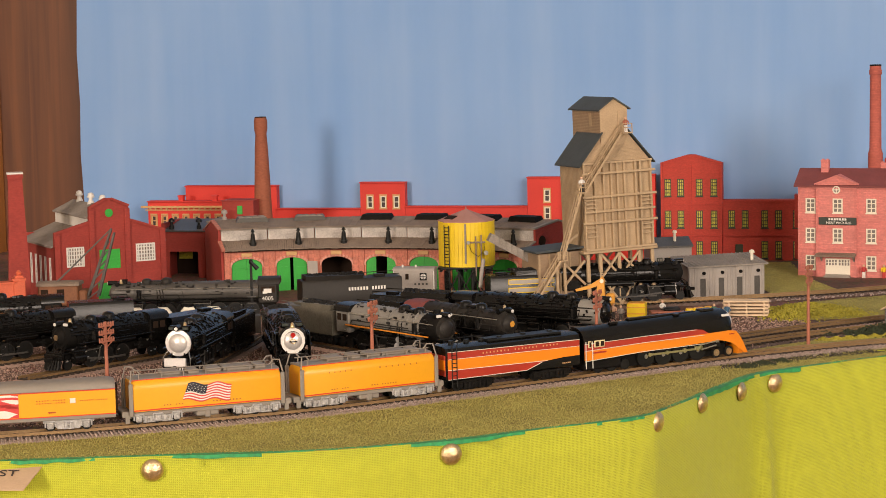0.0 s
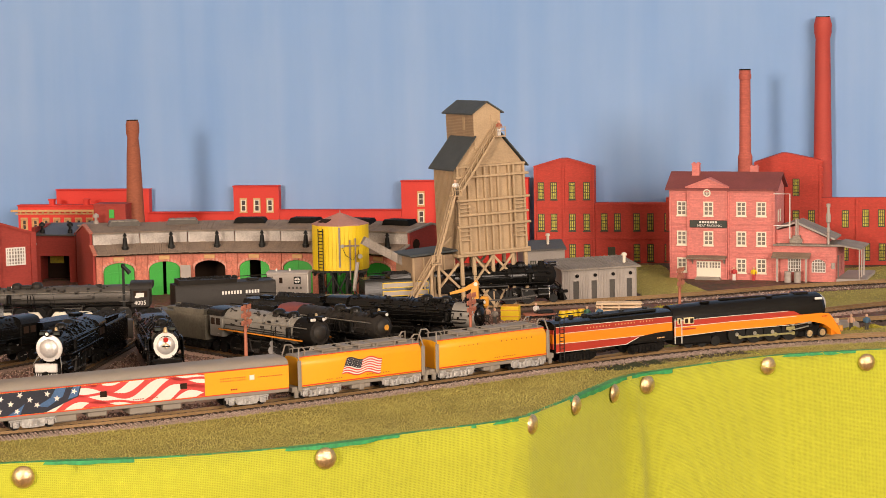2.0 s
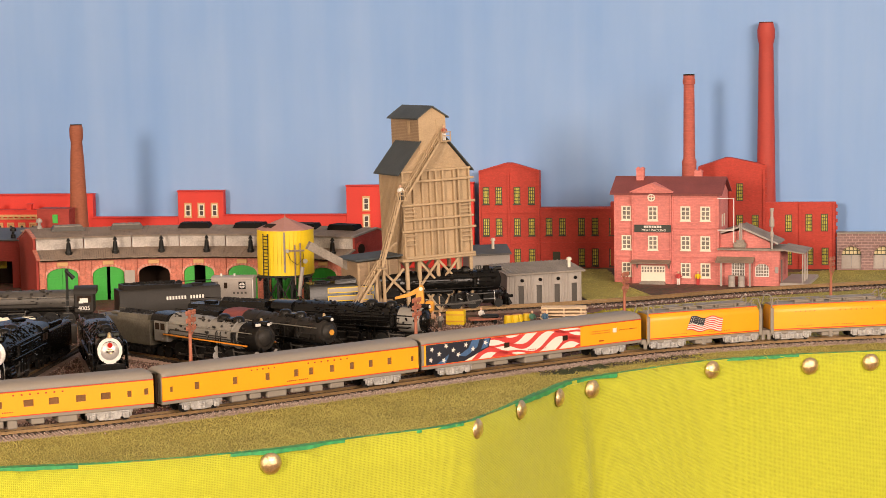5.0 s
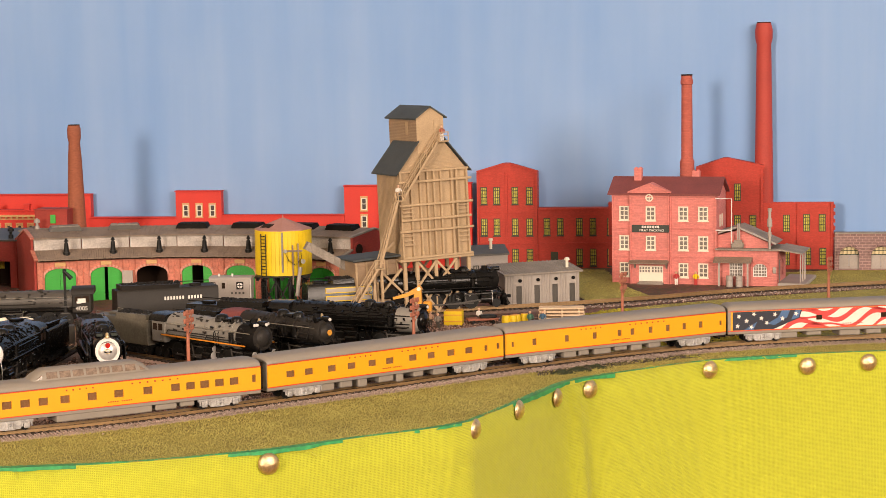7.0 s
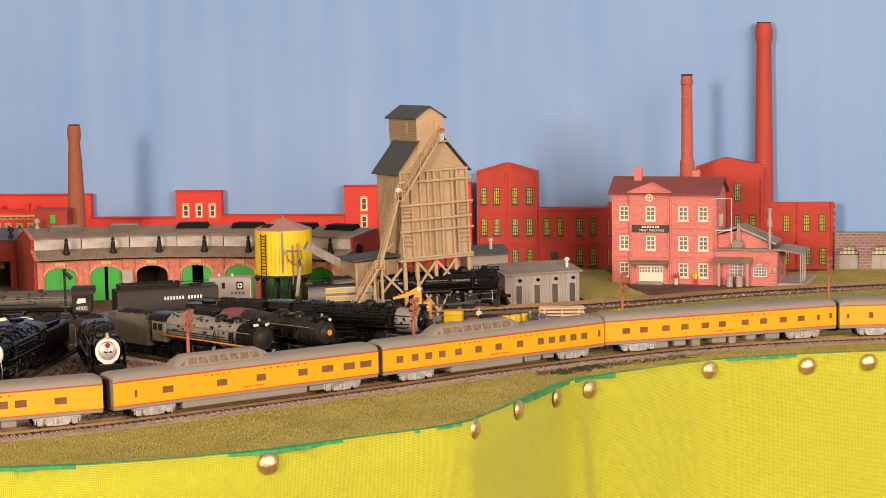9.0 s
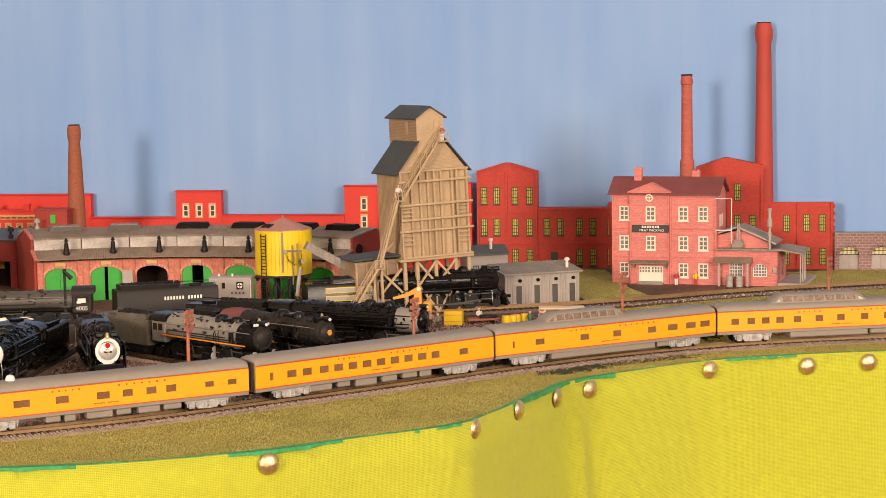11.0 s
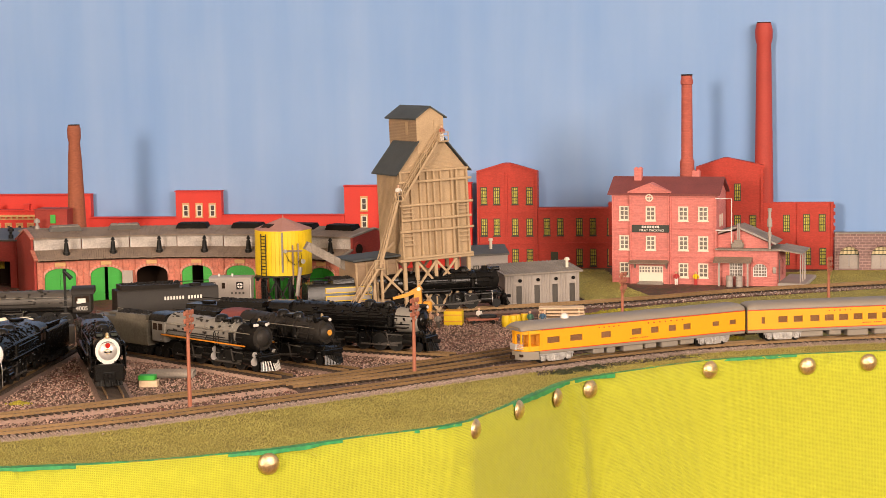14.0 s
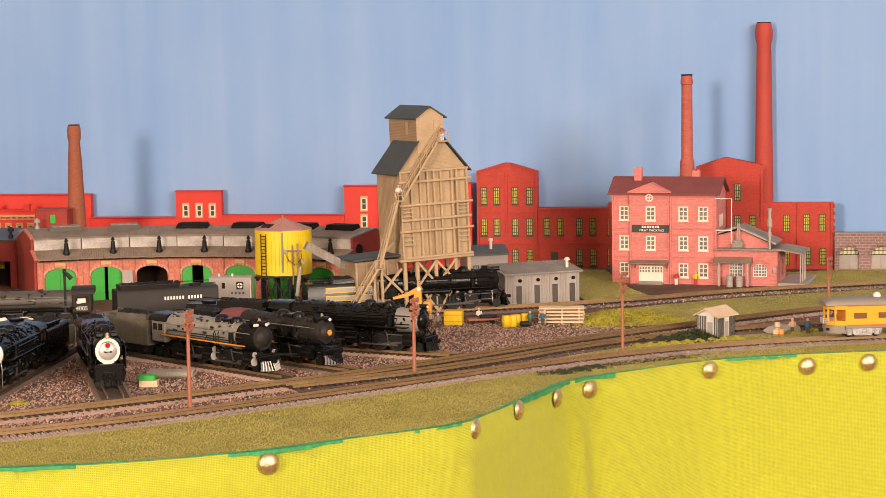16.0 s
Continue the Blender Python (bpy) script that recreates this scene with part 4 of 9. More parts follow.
    for i, x in enumerate((0.01375, 0.02275)):
        window(b, 0, 0, 0.0036, 0.0098, TRIM_CREAM, PANE_GREY, 1, 3, bar=0.0006).matrix_basis = pose(W, x, 0.051, 0, 0, 90)
    part("drain_pipe", G().tube([(W - 0.001, -0.0008, 0.0700), (W + 0.012, -0.0008, 0.0700), (W + 0.012, -0.0008, 0.034)], 0.0005, 5).tube([(W - 0.001, -0.0008, 0.0445), (W + 0.012, -0.0008, 0.0445)], 0.0005, 5), WHITE, b, "white outside pipe")
    # annex at the end
    A = 0.0495
    wa = part("annex_wall", G().wall(A, 0.0285, 0.0012, [(0.0105 + W, 0.0210 + W, 0.0075, 0.0185), (0.0295 + W, 0.0405 + W, 0.0075, 0.0180)], x0=W, m=pose(0, -0.0012, 0)), PINK_BRICK, b, smooth=0)
    window(wa, W + 0.01575, 0.0130, 0.0105, 0.0110, WHITE, PANE_GREY, 5, 4, y=-0.0012, bar=0.0004)
    window(wa, W + 0.0350, 0.01275, 0.0110, 0.0105, WHITE, PANE_GREY, 5, 4, y=-0.0012, bar=0.0004)
    g = G()
    spandrel(g, 0.0110, 0.0140, 0.0181, W + 0.035, 0.0014, y=-0.0022)
    part("arch_filling", g, PINK_BRICK, wa, smooth=0)
    g = G()
    for i in range(11):
        a = math.pi * i / 10
        g.box((W + 0.035 - 0.0064 * math.cos(a), -0.0016, 0.0176 + 0.0034 * math.sin(a)), (0.0016, 0.0010, 0.0016), 0, pose(0, 0, 0, 0, math.degrees(a) - 90, 0))
    pieces("arch_stone", g, PINK_BRICK, wa)
    part("annex_side", G().wall(D, 0.0285, 0.0012, [(0.003, 0.011, 0.0, 0.021), (0.020, 0.028, 0.007, 0.02)], m=pose(W + A, -0.0012, 0, 0, 0, 90)), PINK_BRICK, b, smooth=0)
    part("side_door", G().box((W + A - 0.0004, 0.0058, 0.0105), (0.0008, 0.0080, 0.021), 0.0002), ROOF_GREY, b, "grey side door")
    part("annex_roof", G().box((W + A / 2 + 0.001, D / 2 - 0.002, 0.0292), (A + 0.004, D + 0.004, 0.0014), 0.0003), ROOF_GREY, b)
    part("upper_room", G().prism([(W, 0.006, 0.0298), (W + 0.040, 0.006, 0.0298), (W + 0.040, 0.006, 0.0345), (W + 0.018, 0.006, 0.0445), (W, 0.006, 0.0400)], (0, 0.030, 0)), PINK_BRICK, b, smooth=0)
    g = G()
    g.prism([(W - 0.001, 0.0042, 0.0412), (W + 0.016, 0.0042, 0.0462), (W + 0.016, 0.0042, 0.0474), (W - 0.001, 0.0042, 0.0424)], (0, 0.034, 0))
    g.prism([(W + 0.016, 0.0042, 0.0462), (W + 0.047, 0.0042, 0.0330), (W + 0.047, 0.0042, 0.0342), (W + 0.016, 0.0042, 0.0474)], (0, 0.034, 0))
    part("upper_roof", g, ROOF_GREY, b, "grey felt roof", smooth=0)
    part("roof_edge", G().bar((W + 0.0005, 0.0038, 0.0420), (W + 0.016, 0.0038, 0.0468), 0.0014).bar((W + 0.016, 0.0038, 0.0468), (W + 0.047, 0.0038, 0.0336), 0.0014), SHED, b)
    part("vent_base", G().box((W + 0.0165, 0.002, 0.0322), (0.0100, 0.0060, 0.0046), 0.0010).box((W + 0.017, 0.002, 0.0355), (0.006, 0.004, 0.002)), ROOF_GREY, b)
    part("flue", G().cyl((W + 0.0165, 0.002, 0.035), (W + 0.0165, 0.002, 0.0500), 0.0007, n=8).cyl((W + 0.0180, 0.002, 0.035), (W + 0.0180, 0.002, 0.0500), 0.0005, n=8), SHED, b)
    part("vent_stack", G().lathe([(0.0010, 0.030), (0.0010, 0.0395), (0.0015, 0.040), (0.0015, 0.0435), (0.0010, 0.044), (0.0010, 0.047), (0.0020, 0.048), (0.0020, 0.053), (0.0012, 0.0555), (0.0012, 0.060), (0.0016, 0.060), (0.0016, 0.0625)], (W + 0.0425, 0.000, 0), 12), SHED, b, "ribbed metal vent stack")
    part("porch_roof", G().prism([(W - 0.0015, -0.0012, 0.0222), (W - 0.0015, -0.0095, 0.0190), (W - 0.0015, -0.0095, 0.0198), (W - 0.0015, -0.0012, 0.0232)], (0.0305, 0, 0)), ROOF_BROWN, b, smooth=0)
    for x in (0.003, 0.026):
        part("porch_post", G().box((W + x, -0.0072, 0.0095), (0.0014, 0.0014, 0.019)), SHED, b)
    part("side_roof", G().prism([(W + A, -0.003, 0.0292), (W + A + 0.019, -0.003, 0.0262), (W + A + 0.019, -0.003, 0.0272), (W + A, -0.003, 0.0304)], (0, D + 0.006, 0)), ROOF_GREY, b, smooth=0)
    for y in (0.000, 0.013, 0.026):
        part("porch_post", G().box((W + A + 0.0175, y, 0.0132), (0.0010, 0.0010, 0.0264)), SHED, b)
    part("loading_platform", G().prism([(W + A, -0.004, 0), (W + A + 0.022, -0.004, 0), (W + A + 0.022, D + 0.02, 0), (W + A, D + 0.02, 0)], (0, 0, 0.003)), SHED, b, smooth=0)
    part("meter_box", G().box((W + 0.0465, -0.0016, 0.0130), (0.0028, 0.0010, 0.0050), 0.0003), SHED, b)
    for x in (0.0118, 0.0195):
        solo("steel_drum", G().lathe([(0.0028, 0), (0.0029, 0.0002), (0.0027, 0.0026), (0.0029, 0.0029), (0.0027, 0.0032), (0.0027, 0.0058), (0.0029, 0.0061), (0.0027, 0.0064), (0.0028, 0.0088), (0.0024, 0.0088)], n=14), SHED, "grey ribbed steel drum under the packing house porch", "drum", group="steel drums", m=b.matrix_world @ pose(W + x, -0.009, 0))
    return b


def roundhouse():
    """Seven bays set round an arc that opens towards the yard."""
    N, P, T, STEP = 7, 0.0358, 0.0025, -8.0
    b = thing("roundhouse", pose(-0.3178, 1.5800, 0), "weathered salmon brick roundhouse with green arched doors", "roundhouse")
    H, spring, top, w = 0.0345, 0.0205, 0.0266, 0.0245
    spread = math.tan(radians(-STEP / 2))
    D = 0.078
    bays, x, y = [], 0.0, 0.0
    for k in range(N):
        a = 17.0 + STEP * k
        bays.append(pose(x, y, 0, 0, 0, a))
        x, y = x + P * math.cos(radians(a)), y + P * math.sin(radians(a))

    def half(d):
        """Half the width of a bay at a depth behind its front."""
        return P / 2 + d * spread

    def slab(d0, z0, d1, z1, thick):
        """A sloping sheet over one bay, wider at the back."""
        g, c = G(), P / 2
        lo = [(c - half(d0), d0, z0), (c + half(d0), d0, z0), (c + half(d1), d1, z1), (c - half(d1), d1, z1)]
        return g.prism(lo, (0, 0, thick))

    def planks(d0, z0, d1, z1, n, rr):
        g, c = G(), P / 2
        for i in range(n):
            u0, u1 = -1 + 2 * i / n, -1 + 2 * (i + 0.92) / n
            d = rr.uniform(0, 0.00030)
            e = rr.uniform(-0.0006, 0.0004)
            g.prism([(c + u0 * half(d0 + e), d0 + e, z0 + d), (c + u1 * half(d0 + e), d0 + e, z0 + d), (c + u1 * half(d1), d1, z1 + d), (c + u0 * half(d1), d1, z1 + d)], (0, 0, 0.0007))
        return g

    def leaf(x0, x1, m):
        """One leaf of an arched door with boards and ledges."""
        pts = [(x0, 0, 0.0)]
        for i in range(7):
            q = x0 + (x1 - x0) * i / 6
            pts.append((q, 0, spring + (top - spring) * math.sqrt(max(0, 1 - (q / (w / 2)) ** 2))))
        pts.append((x1, 0, 0))
        o = part("door_leaf", G().prism(pts, (0, 0.0008, 0)), GREEN, b, m=m, smooth=0)
        for i in range(1, 4):
            part("batten", G().box((x0 + (x1 - x0) * i / 4, -0.0001, 0.0108), (0.0003, 0.0003, 0.0200)), GREEN, o, smooth=0)
        for z in (0.0070, 0.0185):
            part("ledge", G().box(((x0 + x1) / 2, -0.0002, z), (abs(x1 - x0) * 0.9, 0.0006, 0.0010)), GREEN, o, smooth=0)

    rr = random.Random(7)
    c, h = P / 2, w / 2
    for k, m in enumerate(bays):
        wall = part("front_wall", G().wall(P, H, T, [(c - h, c + h, 0.0, top)]), ROUND_BRICK, b, m=m, smooth=0)
        sp = G()
        spandrel(sp, w, spring, top, c, T)
        part("arch_filling", sp, ROUND_BRICK, wall, smooth=0)
        st = G()
        for i in range(15):
            a = math.pi * i / 14
            st.box((c - (h + 0.0010) * math.cos(a), -0.0003, spring + (top - spring + 0.0011) * math.sin(a)), (0.0018, 0.0011, 0.0021), 0.0002, pose(0, 0, 0, 0, math.degrees(a) - 90, 0))
        pieces("arch_stone", st, ROUND_PALE, wall, smooth=0)
        for x in (0.0024, P - 0.0024):
            part("pier", G().box((x, -0.0008, 0.0165), (0.0046, 0.0018, 0.033), 0.0003), ROUND_BRICK, wall)
        part("cornice", G().box((c, -0.0005, 0.0332), (P - 0.0002, 0.0014, 0.0020), 0.0003), ROUND_BRICK, wall)
        part("keystone", G().box((c, -0.0008, 0.0298), (0.0086, 0.0012, 0.0032), 0.0003), TRIM_TAN, wall, "tan stone panel")
        if k in (0, 4, 5, 6):
            leaf(-h + 0.0002, -0.0001, m @ pose(c, 0.0012, 0))
            leaf(0.0001, h - 0.0002, m @ pose(c, 0.0012, 0))
        elif k == 1:
            leaf(-h + 0.0002, -0.0014, m @ pose(c, 0.0008, 0))
            leaf(0.0012, h - 0.0002, m @ pose(c, 0.0008, 0))
            part("door_leaf", G().box((c + h + 0.0042, -0.0046, 0.0118), (0.0082, 0.0008, 0.0236), 0, pose(0, 0, 0, 0, 0, -14)), SHED, b, "grey inner face of an open leaf", m=m)
        elif k == 3:
            leaf(-h + 0.0002, -0.0040, m @ pose(c, 0.0009, 0))
            leaf(0.0050, h - 0.0002, m @ pose(c, 0.0009, 0))
        # near-black floor and partition put the shade of the open bays into colour
        part("inner_shade_floor", G().prism([(c - half(0.003), 0.003, 0.0001), (c + half(0.003), 0.003, 0.0001), (c + half(D), D, 0.0001), (c - half(D), D, 0.0001)], (0, 0, 0.0003)), SHADE, b, m=m, smooth=0)
        part("inner_shade_wall", G().box((c, 0.034, 0.017), (2 * half(0.034), 0.001, 0.034)), SHADE, b, "added partition, near-black as the shade inside the bay", m=m)
        part("rear_wall", G().box((c, D, 0.022), (2 * half(D), 0.002, 0.044)), ROUND_BRICK, b, m=m)
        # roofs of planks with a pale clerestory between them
        # slab under the planks painted near-black as shade
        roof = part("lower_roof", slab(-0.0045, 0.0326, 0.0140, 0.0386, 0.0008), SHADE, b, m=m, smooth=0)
        pieces("plank", planks(-0.0050, 0.0335, 0.0135, 0.0395, 20, rr), ROOF_BROWN, roof, smooth=0)
        part("clerestory_panel", G().box((c, 0.0140, 0.0440), (2 * half(0.014) - 0.0007, 0.0012, 0.0092), 0.0002), PALE_BOARD, b, "pale grey clerestory board", m=m)
        up = part("upper_roof", slab(0.0125, 0.0482, 0.0420, 0.0528, 0.0008).prism([(c - half(0.042), 0.042, 0.0528), (c + half(0.042), 0.042, 0.0528), (c + half(D), D, 0.0442), (c - half(D), D, 0.0442)], (0, 0, 0.0008)), ROOF_GREY, b, m=m, smooth=0)
        pieces("plank", planks(0.0115, 0.0491, 0.0420, 0.0538, 20, rr), ROOF_BROWN, up, smooth=0)
        j = part("smoke_jack", G().lathe([(0.0027, 0.0355), (0.0028, 0.0386), (0.0022, 0.0390), (0.0017, 0.0440), (0.0018, 0.0443), (0.0014, 0.0462), (0.0009, 0.0464), (0.0009, 0.0472), (0.0019, 0.0473), (0.0006, 0.0496), (0.0001, 0.0500)], (c + 0.0058, 0.0040, 0), 14), IRON, b, "black smoke jack", m=m)
        part("jack_collar", G().lathe([(0.0030, 0.0384), (0.0030, 0.0390), (0.0026, 0.0390)], (c + 0.0058, 0.0040, 0), 14), IRON, j)
    for k, m in ((0, bays[0]), (N - 1, bays[-1] @ pose(P, 0, 0))):
        f = -1 if k == 0 else 1
        m = m @ pose(0, 0, 0, 0, 0, STEP / 2 * f)
        o = -0.0022 if k == 0 else 0.0002
        e = part("end_wall", G().prism([(o, 0.001, 0), (o, D, 0), (o, D, 0.0440), (o, 0.042, 0.0535), (o, 0.0125, 0.0495), (o, 0.0125, 0.0405), (o, 0.001, 0.0350)], (0.002, 0, 0)), ENGINE_BRICK, b, m=m, smooth=0)
        part("end_coping", G().bar((o + 0.001, 0.0110, 0.0500), (o + 0.001, 0.042, 0.0545), 0.0030, 0.0012).bar((o + 0.001, 0.042, 0.0545), (o + 0.001, D, 0.0450), 0.0030, 0.0012).bar((o + 0.001, -0.005, 0.0342), (o + 0.001, 0.0125, 0.0402), 0.0030, 0.0012), ROOF_GREY if k else ROUND_BRICK, e, smooth=0)
        if k:
            part("porthole_ring", G().cyl((0.0022, 0.020, 0.0400), (0.0028, 0.020, 0.0400), 0.0058, n=18), ENGINE_BRICK, e, "raised brick ring")
            part("porthole", G().cyl((0.0028, 0.020, 0.0400), (0.0031, 0.020, 0.0400), 0.0042, n=18), SHADE, e, "dark round window")
    for t in (0.75, 1.93, 3.20, 4.35, 5.5, 6.4):
        k = int(t)
        m = bays[k] @ pose((t - k) * P, 0.036, 0)
        dark = t > 3
        v = part("roof_vent", G().prism([(-0.0133, -0.006, 0.0528), (0.0133, -0.006, 0.0528), (0.0114, -0.006, 0.0566), (-0.0114, -0.006, 0.0566)], (0, 0.012, 0)), BLACK_DULL if dark else GRAPHITE, b, "long dark roof ventilator", m=m, smooth=0)
        for i in range(4):
            part("vent_lid", G().box((-0.0083 + i * 0.0055, 0, 0.0569), (0.0050, 0.0132, 0.0007)), BLACK_DULL if dark else ROOF_GREY, v, smooth=0)
    return b


def engine_house():
    """Gabled red engine house beside the roundhouse."""
    b = thing("engine_house", pose(-0.4359, 1.5137, 0, 0, 0, 33), "dark red brick engine house with green doors and stepped gable", "engine house")
    W, D = 0.0895, 0.085
    holes = [(0.0093, 0.0235, 0.0287, 0.0441), (0.0652, 0.0809, 0.0296, 0.0436), (0.0356, 0.0526, 0.0256, 0.0407), (0.0337, 0.0558, 0.0, 0.0148), (0.0670, 0.0820, 0.003, 0.0133)]
    wall = part("front_wall", G().wall(W, 0.046, 0.003, holes), ENGINE_BRICK, b, smooth=0)
    part("front_gable", G().prism([(0, 0, 0.046), (W, 0, 0.046), (W, 0, 0.0538), (0.0603, 0, 0.0636), (0.0603, 0, 0.0746), (0.0465, 0, 0.0804), (0.0412, 0, 0.0804), (0.0283, 0, 0.0743), (0.0283, 0, 0.0634), (0, 0, 0.0560)], (0, 0.003, 0)), ENGINE_BRICK, b, smooth=0)
    g = G()
    for x in (0.0022, 0.0300, 0.0586, W - 0.0022):
        top = 0.054 if x in (0.0022, W - 0.0022) else 0.072
        g.box((x, -0.0008, top / 2), (0.0044, 0.0016, top), 0.0003)
    for p, q in (((0, 0.0553), (0.0283, 0.0628)), ((0.0603, 0.0630), (W, 0.0532)), ((0.0283, 0.0737), (0.0415, 0.0800)), ((0.0462, 0.0800), (0.0603, 0.0740))):
        g.bar((p[0], -0.0008, p[1]), (q[0], -0.0008, q[1]), 0.0018)
    pieces("pilaster", g, ENGINE_BRICK, b)
    window(wall, 0.0164, 0.0364, 0.0142, 0.0154, WHITE, PANE_GREY, 7, 5, bar=0.0008)
    window(wall, 0.07305, 0.0366, 0.0157, 0.0140, WHITE, PANE_GREY, 7, 5, bar=0.0008)
    window(wall, 0.0745, 0.00815, 0.0150, 0.0103, WHITE, PANE_GREY, 7, 4, bar=0.0008)
    for x0, x1, z0, z1 in ((0.0356, 0.0526, 0.0256, 0.0407), (0.0337, 0.0558, 0.0, 0.0148)):
        d = part("shutter", G().box(((x0 + x1) / 2, 0.0012, (z0 + z1) / 2), (x1 - x0, 0.001, z1 - z0)), GREEN, b, "bright green boarded door")
        for i in range(5):
            part("rail", G().box(((x0 + x1) / 2, 0.0005, z0 + (z1 - z0) * (i + 0.5) / 5), (x1 - x0 - 0.001, 0.0004, 0.0007)), GREEN, d)
    part("gable_disc", G().cyl((0.0442, -0.0008, 0.0690), (0.0442, 0.0002, 0.0690), 0.0032, n=18), GREEN, b, "round green louvre")
    part("side_wall", G().wall(D, 0.045, 0.003, [(0.008 + k * 0.0125, 0.0125 + k * 0.0125, 0.012, 0.036) for k in range(6)], m=pose(0, D, 0, 0, 0, -90)), ENGINE_BRICK, b, smooth=0)
    for k in range(6):
        window(b, 0, 0, 0.0045, 0.024, WHITE, PANE_GREY, 1, 4, bar=0.0006).matrix_basis = pose(0, D - 0.01025 - k * 0.0125, 0.024, 0, 0, -90)
    part("side_wall", G().box((W - 0.0015, D / 2 + 0.0016, 0.0225), (0.003, D - 0.0034, 0.045)), ENGINE_BRICK, b)
    part("rear_wall", G().box((W / 2, D, 0.025), (W, 0.003, 0.05)), ENGINE_BRICK, b)
    for f, x0, x1 in ((-1, -0.002, 0.0283), (1, W + 0.002, 0.0603)):
        part("roof", G().prism([(x0, 0.0032, 0.0440), (x1, 0.0032, 0.0555), (x1, 0.0032, 0.0570), (x0, 0.0032, 0.0455)], (0, D, 0)), ROOF_GREY, b, "grey roof", smooth=0)
        part("clerestory", G().box((0.0288 if f < 0 else 0.0598, D / 2 + 0.004, 0.0610), (0.001, D - 0.004, 0.0100)), WHITE, b, "white clerestory band")
        part("monitor_roof", G().prism([(0.0265 if f < 0 else 0.0620, 0.0032, 0.0650), (0.0440, 0.0032, 0.0730), (0.0440, 0.0032, 0.0742), (0.0265 if f < 0 else 0.0620, 0.0032, 0.0662)], (0, D, 0)), ROOF_GREY, b, smooth=0)
    for k in range(3):
        y = 0.013 + k * 0.029
        part("roof_ventilator", G().lathe([(0.0030, 0.0710), (0.0028, 0.0745), (0.0018, 0.0760), (0.0016, 0.0780), (0.0017, 0.0782), (0.0030, 0.0784), (0.0030, 0.0796), (0.0024, 0.0797), (0.0024, 0.0812), (0.0012, 0.0822)], (0.0440, y, 0), 14), WHITE, b, "white roof ventilator")
    return b


def dark_sheds():
    """Low dark red range between the engine house and the roundhouse."""
    b = thing("storage_shed", pose(-0.3945, 1.690, 0, 0, 0, -8), "dark red storage range with an open dark bay", "shed")
    part("front_wall", G().wall(0.0430, 0.0400, 0.003, [(0.0081, 0.0335, 0.0, 0.0222)]), ENGINE_BRICK, b, smooth=0)
    part("front_wall", G().wall(0.0318, 0.047, 0.003, [(0.0440, 0.0500, 0.0250, 0.0380)], x0=0.0432), ENGINE_BRICK, b, smooth=0)
    part("drain_pipe", G().cyl((0.0395, -0.0010, 0.001), (0.0395, -0.0010, 0.0420), 0.0006, n=6), ENGINE_BRICK, b)
    part("pier", G().box((0.0745, -0.0008, 0.024), (0.003, 0.0016, 0.048)), ENGINE_BRICK, b)
    window(b, 0.0470, 0.0315, 0.0060, 0.0130, POLE, PANE_LIT, 2, 3, bar=0.0005)
    # added panel, its near-black colour stands for the shade in the bay
    part("bay_shade_panel", G().box((0.021, 0.030, 0.018), (0.035, 0.001, 0.036)), SHADE, b)
    part("bay_window", G().box((0.012, 0.029, 0.018), (0.012, 0.001, 0.010)), PANE_LIT, b, "dim yellow window deep in the bay")
    part("roof", G().prism([(-0.001, -0.002, 0.0392), (-0.001, 0.046, 0.0450), (-0.001, 0.046, 0.0462), (-0.001, -0.002, 0.0404)], (0.0440, 0, 0)), GRAPHITE, b, "dark grey roof", smooth=0)
    part("roof", G().box((0.0595, 0.022, 0.0478), (0.0340, 0.050, 0.0016), 0.0004), ROOF_GREY, b)
    part("rear_wall", G().box((0.0375, 0.045, 0.023), (0.075, 0.002, 0.046)), ENGINE_BRICK, b)
    for x in (0.0015, 0.0735):
        part("side_wall", G().box((x, 0.0238, 0.023), (0.003, 0.0405, 0.046)), ENGINE_BRICK, b)
    part("upper_house", G().box((0.0640, 0.028, 0.0560), (0.0280, 0.020, 0.0150), 0.0003).box((0.0640, 0.028, 0.0638), (0.0290, 0.021, 0.0008)), ENGINE_BRICK, b)
    part("green_hatch", G().box((0.0660, 0.0176, 0.0560), (0.0044, 0.0008, 0.0072)), GREEN, b)
    for x, z, m_ in ((0.0085, 0.0, IRON), (0.0330, 0.0, IRON), (0.0560, 0.0072, SHED)):
        part("roof_cowl", G().lathe([(0.0022, 0.0405 + z), (0.0020, 0.0440 + z), (0.0012, 0.0445 + z), (0.0012, 0.0465 + z), (0.0028, 0.0470 + z), (0.0026, 0.0490 + z), (0.0005, 0.0505 + z)], (x, 0.006, 0), 12), m_, b)
    return b


